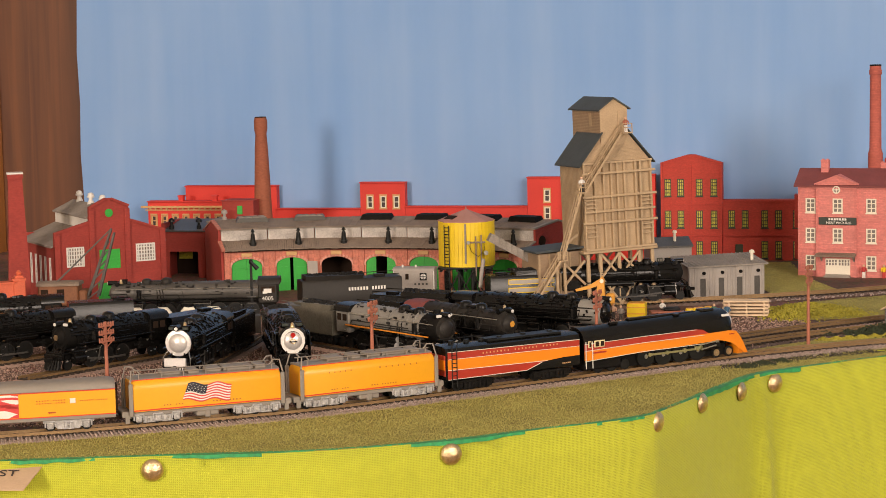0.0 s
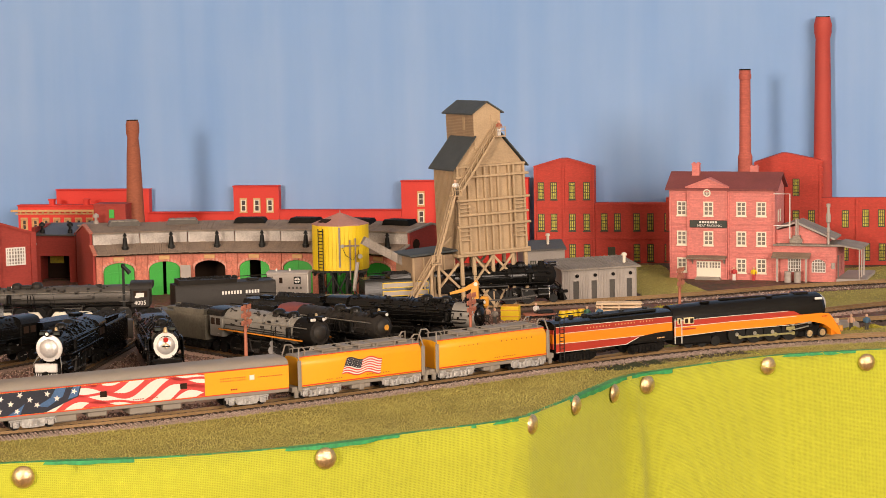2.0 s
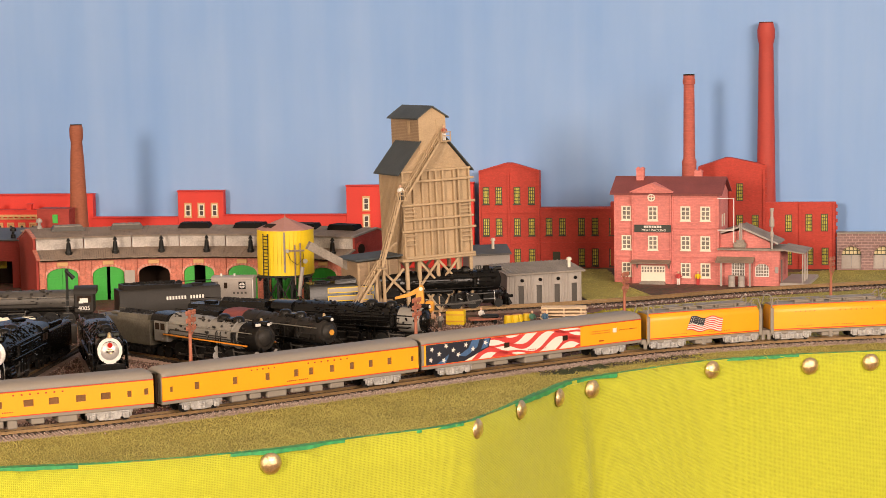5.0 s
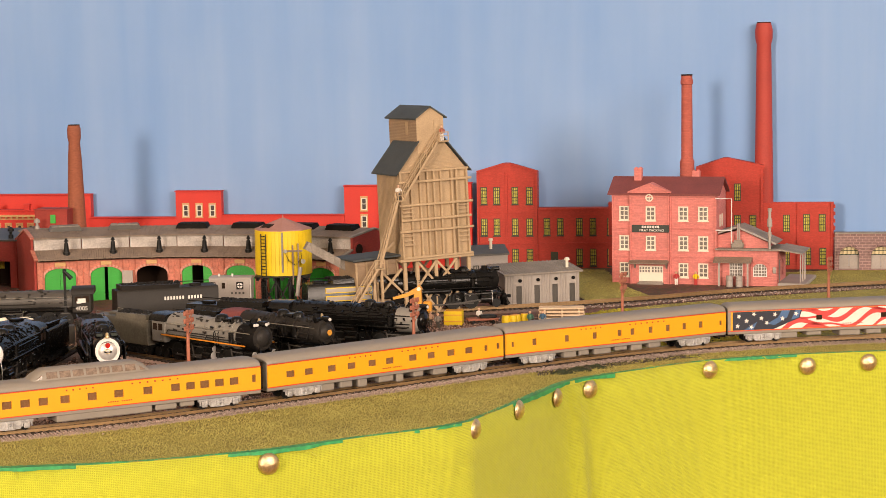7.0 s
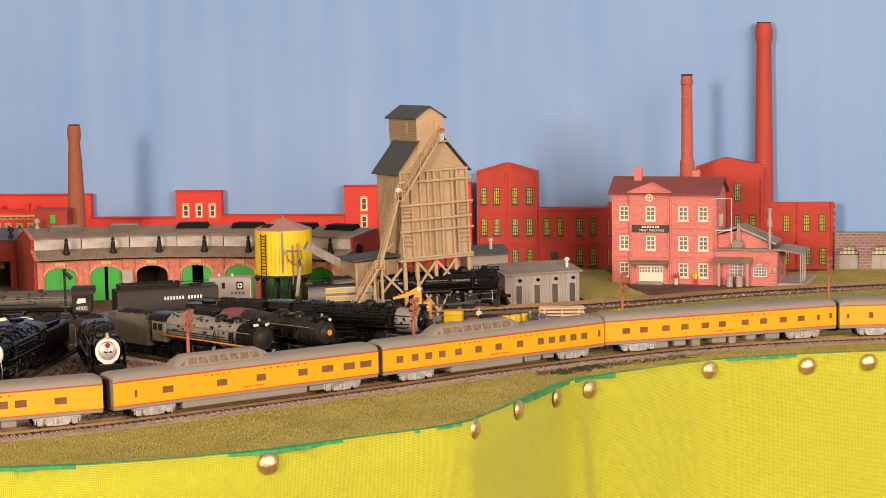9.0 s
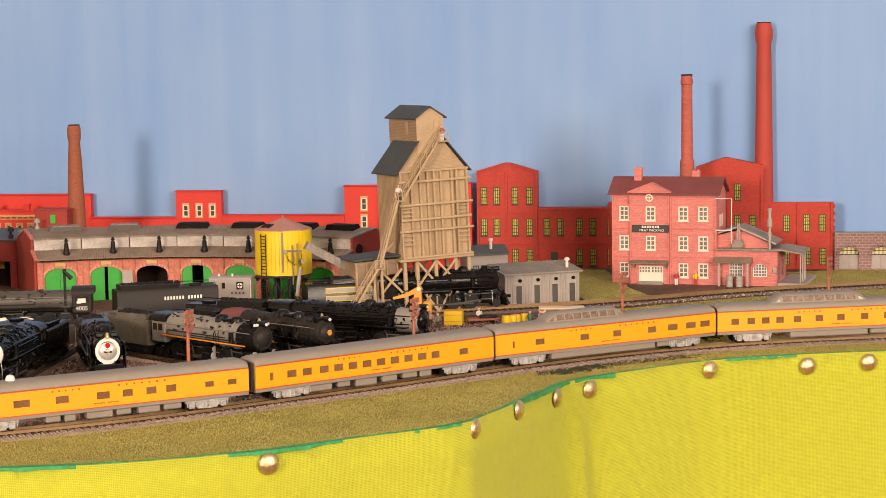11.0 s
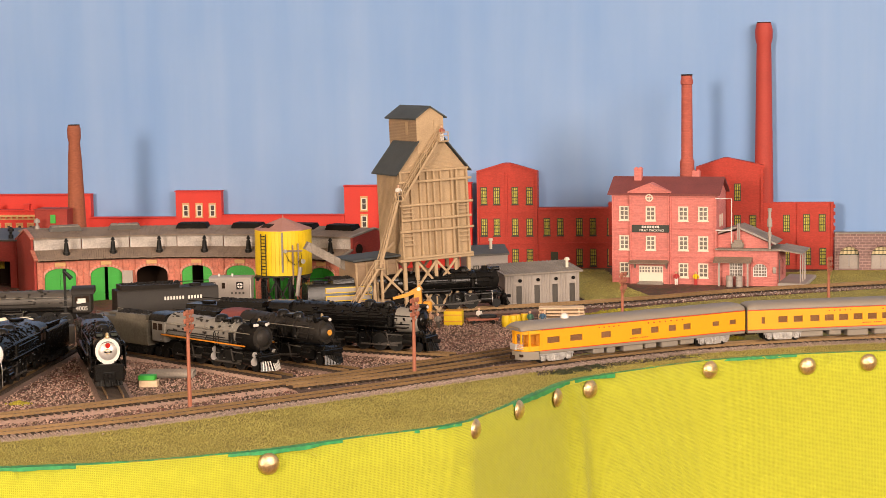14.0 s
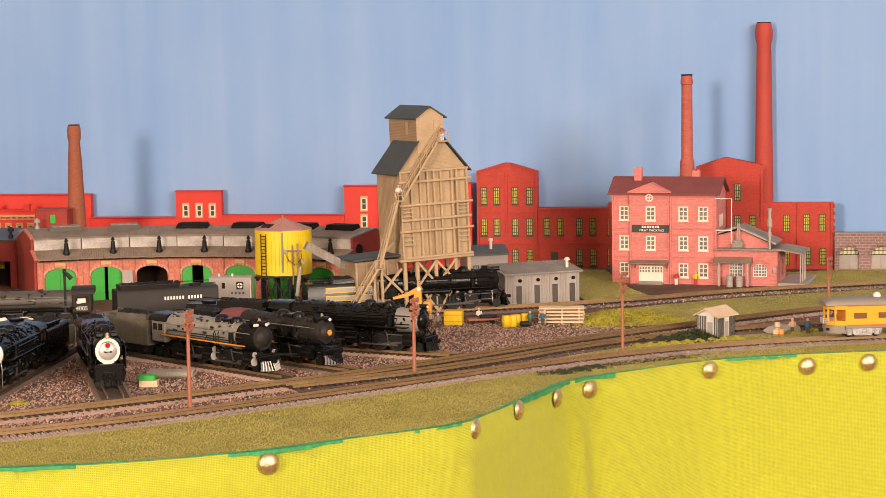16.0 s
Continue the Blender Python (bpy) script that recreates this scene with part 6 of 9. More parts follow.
def left_corner():
    b = thing("square_chimney", pose(-0.4640, 1.512, 0, 0, 0, 20), "tapering square red brick chimney", "chimney")
    part("shaft", G().rings([[(x * s, y * s, z) for x, y in ((-1, -1), (1, -1), (1, 1), (-1, 1))] for s, z in ((0.0085, 0), (0.0080, 0.02), (0.0052, 0.0985), (0.0058, 0.0985), (0.0058, 0.1020))]), ENGINE_BRICK, b, smooth=0)
    part("cap", G().box((0, 0, 0.1026), (0.0122, 0.0122, 0.0012)), WHITE, b)
    b = thing("brick_turret", pose(-0.4555, 1.440, 0, 0, 0, 20), "orange-red brick gateway turret with capped piers", "turret")
    part("wall", G().wall(0.028, 0.026, 0.010, [(0.003, 0.015, 0.0, 0.012)], x0=-0.018), TURRET, b, smooth=0)
    part("pier", G().box((0.0130, 0.005, 0.0140), (0.0085, 0.012, 0.028), 0.0004).box((0.0130, 0.005, 0.0288), (0.0098, 0.0130, 0.0016)).box((0.0130, 0.005, 0.0305), (0.0060, 0.008, 0.002)).lathe([(0.0016, 0.031), (0.0022, 0.0335), (0.0004, 0.0355)], (0.0130, 0.005, 0), 8), TURRET, b)
    part("coping", G().box((-0.004, 0.005, 0.0266), (0.030, 0.012, 0.0014)), TURRET, b)
    part("gate", G().box((-0.009, 0.006, 0.006), (0.012, 0.002, 0.012)), SHADE, b)
    part("gate_lamp", G().lathe([(0.0005, 0), (0.0016, 0.001), (0.0016, 0.0025), (0.0004, 0.0035)], (-0.004, -0.002, 0.0030), 8), BRASS, b)
    c = thing("wrecking_crane", pose(-0.4150, 1.4730, 0.0, 0, 0, 4), "brown railway crane with lattice boom, black under", "crane")
    part("cab", G().box((-0.006, 0, 0.0140), (0.030, 0.017, 0.0150), 0.001), CRANE_BROWN, c)
    part("cab_roof", G().rings([[(x, y, z) for y, z in roof_section(0.0094, 0.0212, 0.0242, 8)] for x in (-0.022, 0.010)]), ROOF_BROWN, c)
    for x in (-0.016, -0.004):
        part("cab_window", G().box((x, -0.0086, 0.0158), (0.0055, 0.0006, 0.006), 0.0002), SHADE, c)
    part("cab_end", G().box((0.012, 0, 0.013), (0.006, 0.014, 0.009), 0.001), CRANE_BROWN, c)
    part("chassis", G().box((0, 0, 0.0068), (0.056, 0.015, 0.004), 0.0006), BLACK_DULL, c)
    for x in (-0.018, 0.018):
        bogie(c, x, 2, 0.012, BLACK_DULL)
    bars = G()
    top = Vector((0.034, 0, 0.0625))
    for y in (-0.004, 0.004):
        a = Vector((0.014, y, 0.010))
        bars.bar(a, top + Vector((0, y * 0.3, 0)), 0.0014).bar(Vector((0.0225, y, 0.012)), top + Vector((0.002, y * 0.3, -0.003)), 0.0014)
        bars.bar(Vector((-0.008, y * 0.6, 0.0236)), top, 0.0010)
        for k in range(7):
            f0, f1 = k / 7, (k + 0.7) / 7
            bars.bar(a.lerp(top, f0), Vector((0.0225, y, 0.012)).lerp(top, f1), 0.0009)
    part("boom", bars, GRAPHITE, c)


factory_gable()
factory_right()
chimney((0.2776, 1.7480, 0), [(0.0088, 0), (0.0082, 0.06), (0.0064, 0.185), (0.0062, 0.192), (0.0074, 0.197), (0.0076, 0.204), (0.0060, 0.2105)], CHIM_RED, "tall smooth red factory chimney with flared top")
chimney((0.2050, 1.6950, 0), [(0.0060, 0), (0.0060, 0.094), (0.0062, 0.0955), (0.0056, 0.097), (0.0049, 0.099), (0.0045, 0.160), (0.0052, 0.1605), (0.0052, 0.1640), (0.0047, 0.1645), (0.0047, 0.1680)], CHIM_PINK, "slender pink brick chimney with ringed top", 12)
chimney((-0.3105, 1.7200, 0), [(0.0086, 0), (0.0080, 0.045), (0.0058, 0.105), (0.0048, 0.119), (0.0057, 0.123), (0.0058, 0.130), (0.0049, 0.1335)], CHIM_BROWN, "brown brick chimney with flared top")
red_skyline()
cornice_house()
packing_house()
roundhouse()
engine_house()
dark_sheds()
coal_tower()
water_tank()
grey_sheds()
trackside_hut()
arched_wall()
left_corner()


# ---- engines standing in the yard ----
def heading(front, back, z=0.004):
    f, b = Vector((*front, 0)), Vector((*back, 0))
    d = (f - b).normalized()
    return Matrix.Translation((front[0], front[1], z)) @ pose(0, 0, 0, 0, 0, math.degrees(math.atan2(d.y, d.x)))


def steam_engine(label, m, L=0.095, r=0.0078, zc=0.0200, boiler=BLACK, smokebox=BLACK_DULL, face=BLACK_DULL, cab=BLACK, roof=BLACK, drivers=(0.026, 0.013, 3), second=None, stripe=None, dots=False, badge=None,
                 lamp_low=False, red_lamp=False, silver_cyl=False, pilot=BLACK, number=False, deck=BLACK, grey_from=None):
    """A steam engine, front at the origin and facing +x: boiler, smokebox, cab, wheels, rods, cylinders and pilot."""
    e = thing("steam_engine", m, label, "locomotive", "yard engines")
    x0, xs, xc = -0.010, -0.024, -L + 0.016
    # boiler in slightly tapering courses
    part("boiler", G().lathe([(r * 0.97, xs), (r * 0.97, xs - 0.012), (r * 1.0, xs - 0.0121), (r * 1.0, xs - 0.030), (r * 1.05, xs - 0.0301), (r * 1.07, xc + 0.002), (r * 1.07, xc)], (0, 0, zc), 22, "X"), boiler, e)
    sb = part("smokebox", G().lathe([(r * 0.99, xs + 0.0001), (r * 0.99, x0 + 0.001), (r * 0.95, x0 + 0.002)], (0, 0, zc), 22, "X"), smokebox, e)
    f = part("smokebox_door", G().lathe([(r * 0.93, x0 + 0.0019), (r * 0.90, x0 + 0.0026), (r * 0.66, x0 + 0.0028), (r * 0.62, x0 + 0.0034), (r * 0.40, x0 + 0.0045), (r * 0.1, x0 + 0.0050), (0.0001, x0 + 0.0050)], (0, 0, zc), 22, "X"), face, e,
             "silver smokebox front" if face is SILVER else "")
    for k in range(16):
        a = 2 * math.pi * k / 16
        part("bolt", G().box((x0 + 0.0028, r * 0.80 * math.cos(a), zc + r * 0.80 * math.sin(a)), (0.0005, 0.0006, 0.0006)), face, f, smooth=0)
    part("door_hinge", G().box((x0 + 0.0040, 0, zc + 0.0010), (0.0006, r * 0.9, 0.0005)).box((x0 + 0.0040, 0, zc - 0.0012), (0.0006, r * 0.9, 0.0005)), smokebox if face is not SILVER else SILVER, f)
    for k in range(5):
        x = xs - 0.006 - k * (abs(xc - xs) - 0.010) / 5
        part("boiler_band", G().lathe([(r * 1.06, x), (r * 1.085, x), (r * 1.085, x + 0.0006), (r * 1.06, x + 0.0006)], (0, 0, zc), 22, "X"), boiler, e)
    # lamps and bell
    lz = zc - 0.0005 if lamp_low else zc + r * 1.03
    la = part("headlight", G().cyl((x0 - 0.001, 0, lz), (x0 + 0.0055, 0, lz), 0.0017, n=12), BLACK if not lamp_low else BRASS, e)
    part("lens", G().cyl((x0 + 0.0055, 0, lz), (x0 + 0.0060, 0, lz), 0.0010, n=12), WHITE, la, "clear headlight lens")
    if red_lamp:
        oct_ = [(r * 0.82 * math.cos(a), r * (0.92 if math.sin(a) < 0.3 else 0.86) * math.sin(a)) for a in [math.radians(11.25 + 22.5 * k) for k in range(16)]]
        part("front_shield", G().prism([(x0 + 0.0030, y, zc - 0.0004 + z) for y, z in oct_], (0.0006, 0, 0)), WHITE, e, "white-painted front shield", smooth=0)
        part("shield_boss", G().lathe([(r * 0.62, x0 + 0.0036), (r * 0.58, x0 + 0.0041), (r * 0.34, x0 + 0.0050), (0.0001, x0 + 0.0053)], (0, 0, zc - 0.0006), 20, "X"), SILVER, e, "silvered domed boss")
        part("lamp_bracket", G().box((x0 + 0.0055, 0, zc - 0.0008), (0.0012, 0.0046, 0.0008), 0.0002), IRON, e)
        for y in (-1, 1):
            part("smoke_deflector", G().prism([(-0.0040, y * 0.0098, 0.0102), (-0.0210, y * 0.0098, 0.0102), (-0.0210, y * 0.0098, 0.0245), (-0.0080, y * 0.0098, 0.0245), (-0.0040, y * 0.0098, 0.0200)], (0, y * 0.0005, 0)), BLACK, e, smooth=0)
        part("pilot_shroud", G().box((-0.0012, 0, 0.0086), (0.0030, 0.0176, 0.0100), 0.0010).box((0.0005, 0, 0.0050), (0.0030, 0.0070, 0.0080), 0.0006), BLACK, e)
        part("signal_lamp", G().cyl((x0 + 0.004, 0, zc + 0.0030), (x0 + 0.0062, 0, zc + 0.0030), 0.0015, n=12), RED_LAMP, e, "red signal lamp")
        part("bell", G().lathe([(0.0004, 0.0032), (0.0010, 0.0026), (0.0014, 0.0006), (0.0018, 0)], (x0 + 0.003, 0, zc + r * 0.80), 10), BRASS, e, "brass bell")
    else:
        part("bell", G().lathe([(0.0004, 0.0030), (0.0009, 0.0024), (0.0012, 0.0006), (0.0016, 0)], (x0 - 0.004, 0.0025, zc + r * 1.0), 10), BRASS, e, "brass bell")
    if badge:
        part("badge", G().cyl((x0 + 0.0050, 0, zc), (x0 + 0.0056, 0, zc), 0.0019, n=6), badge, e, "small coloured front plate")
    if number:
        for y in (-0.0042, 0.0042):
            part("number_board", G().box((x0 + 0.001, y, zc + r * 0.98), (0.0014, 0.0034, 0.0016), 0.0002), WHITE if number == 2 else SIGN, e)
    # top fittings
    part("smoke_pipe", G().lathe([(0.0026, zc + r * 0.9), (0.0023, zc + r + 0.0010), (0.0024, zc + r + 0.0026), (0.0018, zc + r + 0.0026), (0.0016, zc + r)], (x0 - 0.006, 0, 0), 14), BLACK_DULL, e)
    for x, rr, h in ((xs - 0.008, 0.0036, 0.0030), (xs - 0.022, 0.0040, 0.0034)):
        if x > xc + 0.006:
            part("dome", G().lathe([(rr * 1.2, zc + r * 0.86), (rr, zc + r * 1.02), (rr, zc + r + h * 0.45), (rr * 0.8, zc + r + h * 0.8), (rr * 0.4, zc + r + h), (0.0001, zc + r + h)], (x, 0, 0), 14), boiler if boiler is BLACK else deck, e)
    part("sand_box", G().box((xs - 0.015, 0, zc + r * 1.02), (0.008, 0.0075, 0.0026), 0.0009), deck, e)
    part("feedwater_heater", G().cyl((x0 - 0.0015, -r * 0.7, zc + r * 0.95), (x0 - 0.0015, r * 0.7, zc + r * 0.95), 0.0017, n=10), BLACK, e)
    for y in (-1, 1):
        part("handrail", G().tube([(x0, y * r * 1.02, zc + 0.0030), (xc, y * r * 1.12, zc + 0.0030)], 0.0003, 4), STEEL if boiler is not BLACK else BLACK, e)
        part("running_board", G().box(((xs + xc) / 2 + 0.004, y * (r + 0.0010), zc - 0.0042), (xs - xc + 0.012, 0.0042, 0.0008), 0.0002), BLACK, e)
        if stripe:
            part("stripe", G().box(((xs + xc) / 2 + 0.006, y * (r + 0.0032), zc - 0.0041), (xs - xc + 0.014, 0.0003, 0.0008)), stripe, e, "thin orange lining")
        part("air_tank", G().cyl(((xs + xc) / 2 - 0.012, y * r * 0.95, zc - 0.0062), ((xs + xc) / 2 + 0.010, y * r * 0.95, zc - 0.0062), 0.0018, n=10), BLACK, e)
        for k in range(3):
            part("sand_pipe", G().tube([(xs - 0.015 - k * 0.0012, y * 0.003, zc + r), (xs - 0.016 - k * 0.002, y * r * 1.04, zc + 0.001), (xs - 0.016 - k * 0.003, y * r * 0.95, 0.006)], 0.0003, 4), BLACK, e)
        part("air_pump", G().cyl((xs - 0.003, y * (r + 0.0008), zc - 0.0035), (xs - 0.003, y * (r + 0.0008), zc + 0.0025), 0.0016, n=8), BLACK, e)
    # small pipework and fittings all over the boiler
    rr = random.Random(int(L * 10000) + drivers[2] * 7 + int(r * 1e5))
    fit, bright = G(), G()
    for _ in range(150 if boiler is BLACK else 70):
        a, x = rr.uniform(-0.15, math.pi + 0.15), rr.uniform(xc + 0.002, x0 - 0.001)
        q = Vector((x, (r * 1.07) * math.cos(a), zc + (r * 1.07) * math.sin(a)))
        fit.box(q, (rr.uniform(0.0006, 0.0030), rr.uniform(0.0005, 0.0016), rr.uniform(0.0005, 0.0016)), 0.0001, pose(0, 0, 0, -math.degrees(a) + 90, 0, 0))
    for _ in range(16):
        f2 = rr.choice((-1, 1))
        xa, xb2, za = rr.uniform(xc, x0), rr.uniform(xc, x0), rr.uniform(-0.6, 0.6)
        yy = f2 * r * 1.1 * math.cos(math.asin(za))
        fit.tube([(xa, yy, zc + r * za), (xb2, yy, zc + r * za), (xb2 - 0.002, f2 * (r + 0.001), zc - 0.004)], 0.00035, 4)
    for _ in range(44):
        f2 = rr.choice((-1, 1))
        x = rr.uniform(-L + 0.006, -0.006)
        bright.box((x, f2 * rr.uniform(0.0078, 0.0092), rr.uniform(0.004, 0.0145)), (rr.uniform(0.0006, 0.0045), 0.0006, rr.uniform(0.0004, 0.0010)), 0, pose(0, 0, 0, 0, rr.uniform(-30, 30), 0))
    tagged(part("boiler_piping", fit, BLACK if boiler is BLACK else ENGINE_GREY, e), kind="stuff")
    tagged(part("underwork", bright, IRON, e, smooth=0), kind="stuff")
    glint = G()
    for _ in range(26):
        f2, x = rr.choice((-1, 1)), rr.uniform(-L + 0.006, -0.004)
        q = Vector((x, f2 * rr.uniform(0.0086, 0.0096), rr.uniform(0.004, 0.0145)))
        glint.cyl(q, q + Vector((rr.uniform(0.0003, 0.0022), 0, rr.uniform(-0.0003, 0.0003))), 0.00028, n=5)
    tagged(part("bright_pipework", glint, STEEL, e), kind="stuff")
    # cab
    cabx = xc - 0.0065
    c = part("cab", G().box((cabx, 0, 0.0172), (0.0135, 0.0188, 0.0135), 0.0006), cab, e)
    part("cab_roof", G().rings([[(x, y, z) for y, z in roof_section(0.0099, 0.0236, 0.0284, 10)] for x in (cabx - 0.0085, cabx + 0.0070)]), roof, c)
    for y in (-1, 1):
        for dx in (-0.003, 0.0025):
            part("cab_window", G().box((cabx + dx, y * 0.0094, 0.0200), (0.0040, 0.0004, 0.0042)), SHADE, c)
    # wheels
    part("frame", G().box((-L / 2, 0, 0.0085), (L - 0.016, 0.0080, 0.0050)).box((xc - 0.002, 0, 0.0085), (0.018, 0.0120, 0.0060), 0.001), BLACK_DULL, e)
    for first, pitch, n in [drivers] + ([second] if second else []):
        for k in range(n):
            x = -first - k * pitch
            w = part("driving_wheel", G().cyl((x, -0.0062, 0.0056), (x, -0.0044, 0.0056), 0.0056, n=20).cyl((x, 0.0044, 0.0056), (x, 0.0062, 0.0056), 0.0056, n=20), IRON, e)
            for y in (-1, 1):
                part("tyre", G().lathe([(0.0056, -0.0001), (0.0057, 0.0003), (0.0050, 0.0003), (0.0050, -0.0001)], n=20), ENGINE_GREY, w, m=pose(x, y * 0.0062, 0.0056, 90 if y < 0 else -90, 0, 0))
        for y in (-1, 1):
            part("coupling_rod", G().box((-first - pitch * (n - 1) / 2, y * 0.0072, 0.0040), (pitch * (n - 1) + 0.003, 0.0006, 0.0012), 0.0002), GRAPHITE, e)
            part("main_rod", G().bar((-first - pitch, y * 0.0078, 0.0042), (-first + 0.0100, y * 0.0078, 0.0066), 0.0006, 0.0011), GRAPHITE, e)
            cy = part("cylinder", G().cyl((-first + 0.0065, y * 0.0080, 0.0066), (-first + 0.0150, y * 0.0080, 0.0066), 0.0027, n=12).cyl((-first + 0.0065, y * 0.0076, 0.0108), (-first + 0.0150, y * 0.0076, 0.0108), 0.0019, n=12).box((-first + 0.0108, y * 0.0076, 0.0088), (0.0080, 0.0042, 0.0040), 0.0006), BLACK, e)
            if silver_cyl:
                part("cylinder_cover", G().cyl((-first + 0.0150, y * 0.0080, 0.0066), (-first + 0.0155, y * 0.0080, 0.0066), 0.0026, n=12).cyl((-first + 0.0150, y * 0.0076, 0.0108), (-first + 0.0155, y * 0.0076, 0.0108), 0.0018, n=12), SILVER, cy, "silver cylinder cover")
            part("valve_gear", G().bar((-first - 0.004, y * 0.0084, 0.0042), (-first - 0.006, y * 0.0084, 0.0125), 0.0006).bar((-first - 0.006, y * 0.0084, 0.0110), (-first + 0.0075, y * 0.0084, 0.0108), 0.0006), GRAPHITE, e)
    for x in (-0.0085, -L + 0.012, -L + 0.004):
        part("carrying_wheel", G().cyl((x, -0.0058, 0.0033), (x, -0.0042, 0.0033), 0.0033, n=14).cyl((x, 0.0042, 0.0033), (x, 0.0058, 0.0033), 0.0033, n=14), IRON, e)
    # front end
    part("pilot_beam", G().box((-0.0030, 0, 0.0085), (0.0030, 0.0165, 0.0034), 0.0005), BLACK, e)
    part("pilot_deck", G().box((-0.0085, 0, 0.0105), (0.0110, 0.0150, 0.0012), 0.0003), BLACK, e)
    pl = part("pilot", G().rings([[(-0.002, -0.0070, 0.0070), (0.0002, 0, 0.0070), (-0.002, 0.0070, 0.0070), (-0.0042, 0, 0.0070)], [(-0.0012, -0.0078, 0.0012), (0.0034, 0, 0.0012), (-0.0012, 0.0078, 0.0012), (-0.0042, 0, 0.0012)]]), pilot if pilot is not WHITE else BLACK, e)
    for k in range(9):
        y = -0.0066 + k * 0.00165
        d = 1 - abs(y) / 0.0078
        part("pilot_bar", G().bar((-0.0016 + 0.002 * d, y * 0.9, 0.0070), (-0.0008 + 0.0045 * d, y, 0.0014), 0.0005), WHITE if pilot is WHITE else IRON, pl, smooth=0)
    if face is SILVER:
        part("pilot_plate", G().box((-0.0008, 0, 0.0102), (0.0016, 0.0135, 0.0052), 0.0005), SILVER, e, "silver front plate")
    part("coupler", G().box((0.0015, 0, 0.0072), (0.0055, 0.0020, 0.0022), 0.0004), BLACK_DULL, e)
    for y in (-1, 1):
        part("step_rail", G().tube([(-0.0035, y * 0.0082, 0.0022), (-0.0035, y * 0.0082, 0.0125), (-0.0060, y * 0.0070, 0.0150), (-0.0090, y * 0.0060, 0.0162)], 0.0003, 4), STEEL if face is SILVER else BLACK, e)
        part("flag_lamp", G().lathe([(0.0005, 0), (0.0008, 0.0004), (0.0008, 0.0018), (0.0003, 0.0024)], (-0.0035, y * 0.0062, 0.0102), 8), BRASS if red_lamp else BLACK, e)
    part("front_ladder", G().bar((-0.0040, -0.0035, 0.0108), (x0 + 0.003, -0.0040, zc - r * 0.7), 0.0006).bar((-0.0040, 0.0035, 0.0108), (x0 + 0.003, 0.0040, zc - r * 0.7), 0.0006), BLACK, e)
    return e


def tender(label, m, L=0.055, body=BLACK, high=0.0225, coal=True, sloped=False, panel=None, words=None):
    """A tender, front at the origin and facing +x."""
    t = thing("engine_tender", m, label, "locomotive tender", "yard tenders")
    sec = [(-0.0091, 0.0068), (-0.0093, high - 0.002), (-0.0080, high), (0.0080, high), (0.0093, high - 0.002), (0.0091, 0.0068)]
    part("tank", G().rings([[(x, y, z) for y, z in sec] for x in (-L, -0.001)]), body, t)
    if coal:
        part("coal_bunker", G().prism([(-0.004, -0.0082, high - 0.0002), (-L * 0.62, -0.0082, high - 0.0002), (-L * 0.62, -0.0074, high + 0.0026), (-0.004, -0.0074, high + 0.0034)], (0, 0.0164, 0)), body, t, smooth=0)
        g = G()
        rr = random.Random(5)
        for _ in range(120):
            x, y = -0.006 - rr.random() * (L * 0.55), rr.uniform(-0.006, 0.006)
            g.box((x, y, high + 0.0026 + 0.0012 * (1 - abs(y) / 0.006)), (0.0018, 0.0016, 0.0014), 0.0004, pose(0, 0, 0, rr.uniform(0, 90), rr.uniform(0, 90), rr.uniform(0, 90)))
        tagged(part("coal", g, COAL, t, smooth=0), kind="stuff")
    part("water_hatch", G().box((-L * 0.80, 0, high + 0.0008), (0.008, 0.006, 0.0018), 0.0005), body, t)
    for y in (-1, 1):
        part("grab_rail", G().tube([(-L + 0.002, y * 0.0085, high + 0.0002), (-L + 0.002, y * 0.0085, high + 0.0022), (-L * 0.66, y * 0.0085, high + 0.0022)], 0.0003, 4), body, t)
    if panel:
        for k, z in enumerate((0.0188, 0.0128)):
            part("side_panel", G().box((-L * 0.40, -0.0094, z), (L * 0.68, 0.0004, 0.0040)), panel[1], t, "yellow-edged panel")
            part("panel_field", G().box((-L * 0.40, -0.0097, z), (L * 0.66, 0.0003, 0.0028)), panel[0], t)
    if words:
        part("lettering", letter_bars(G(), (5, 7), -L * words[1], -L * words[0], 0.0148, 0.0024, -0.0096, 0.72), WHITE, t, smooth=0)
    part("underframe", G().box((-L / 2, 0, 0.0058), (L - 0.002, 0.015, 0.0022), 0.0004), BLACK_DULL, t)
    bogie(t, -L + 0.013, 3 if L > 0.05 else 2, 0.015, BLACK_DULL)
    bogie(t, -0.013, 3 if L > 0.05 else 2, 0.015, BLACK_DULL)
    return t


def along(m, d, turn=0.0):
    return m @ pose(-d, 0, 0, 0, 0, turn)


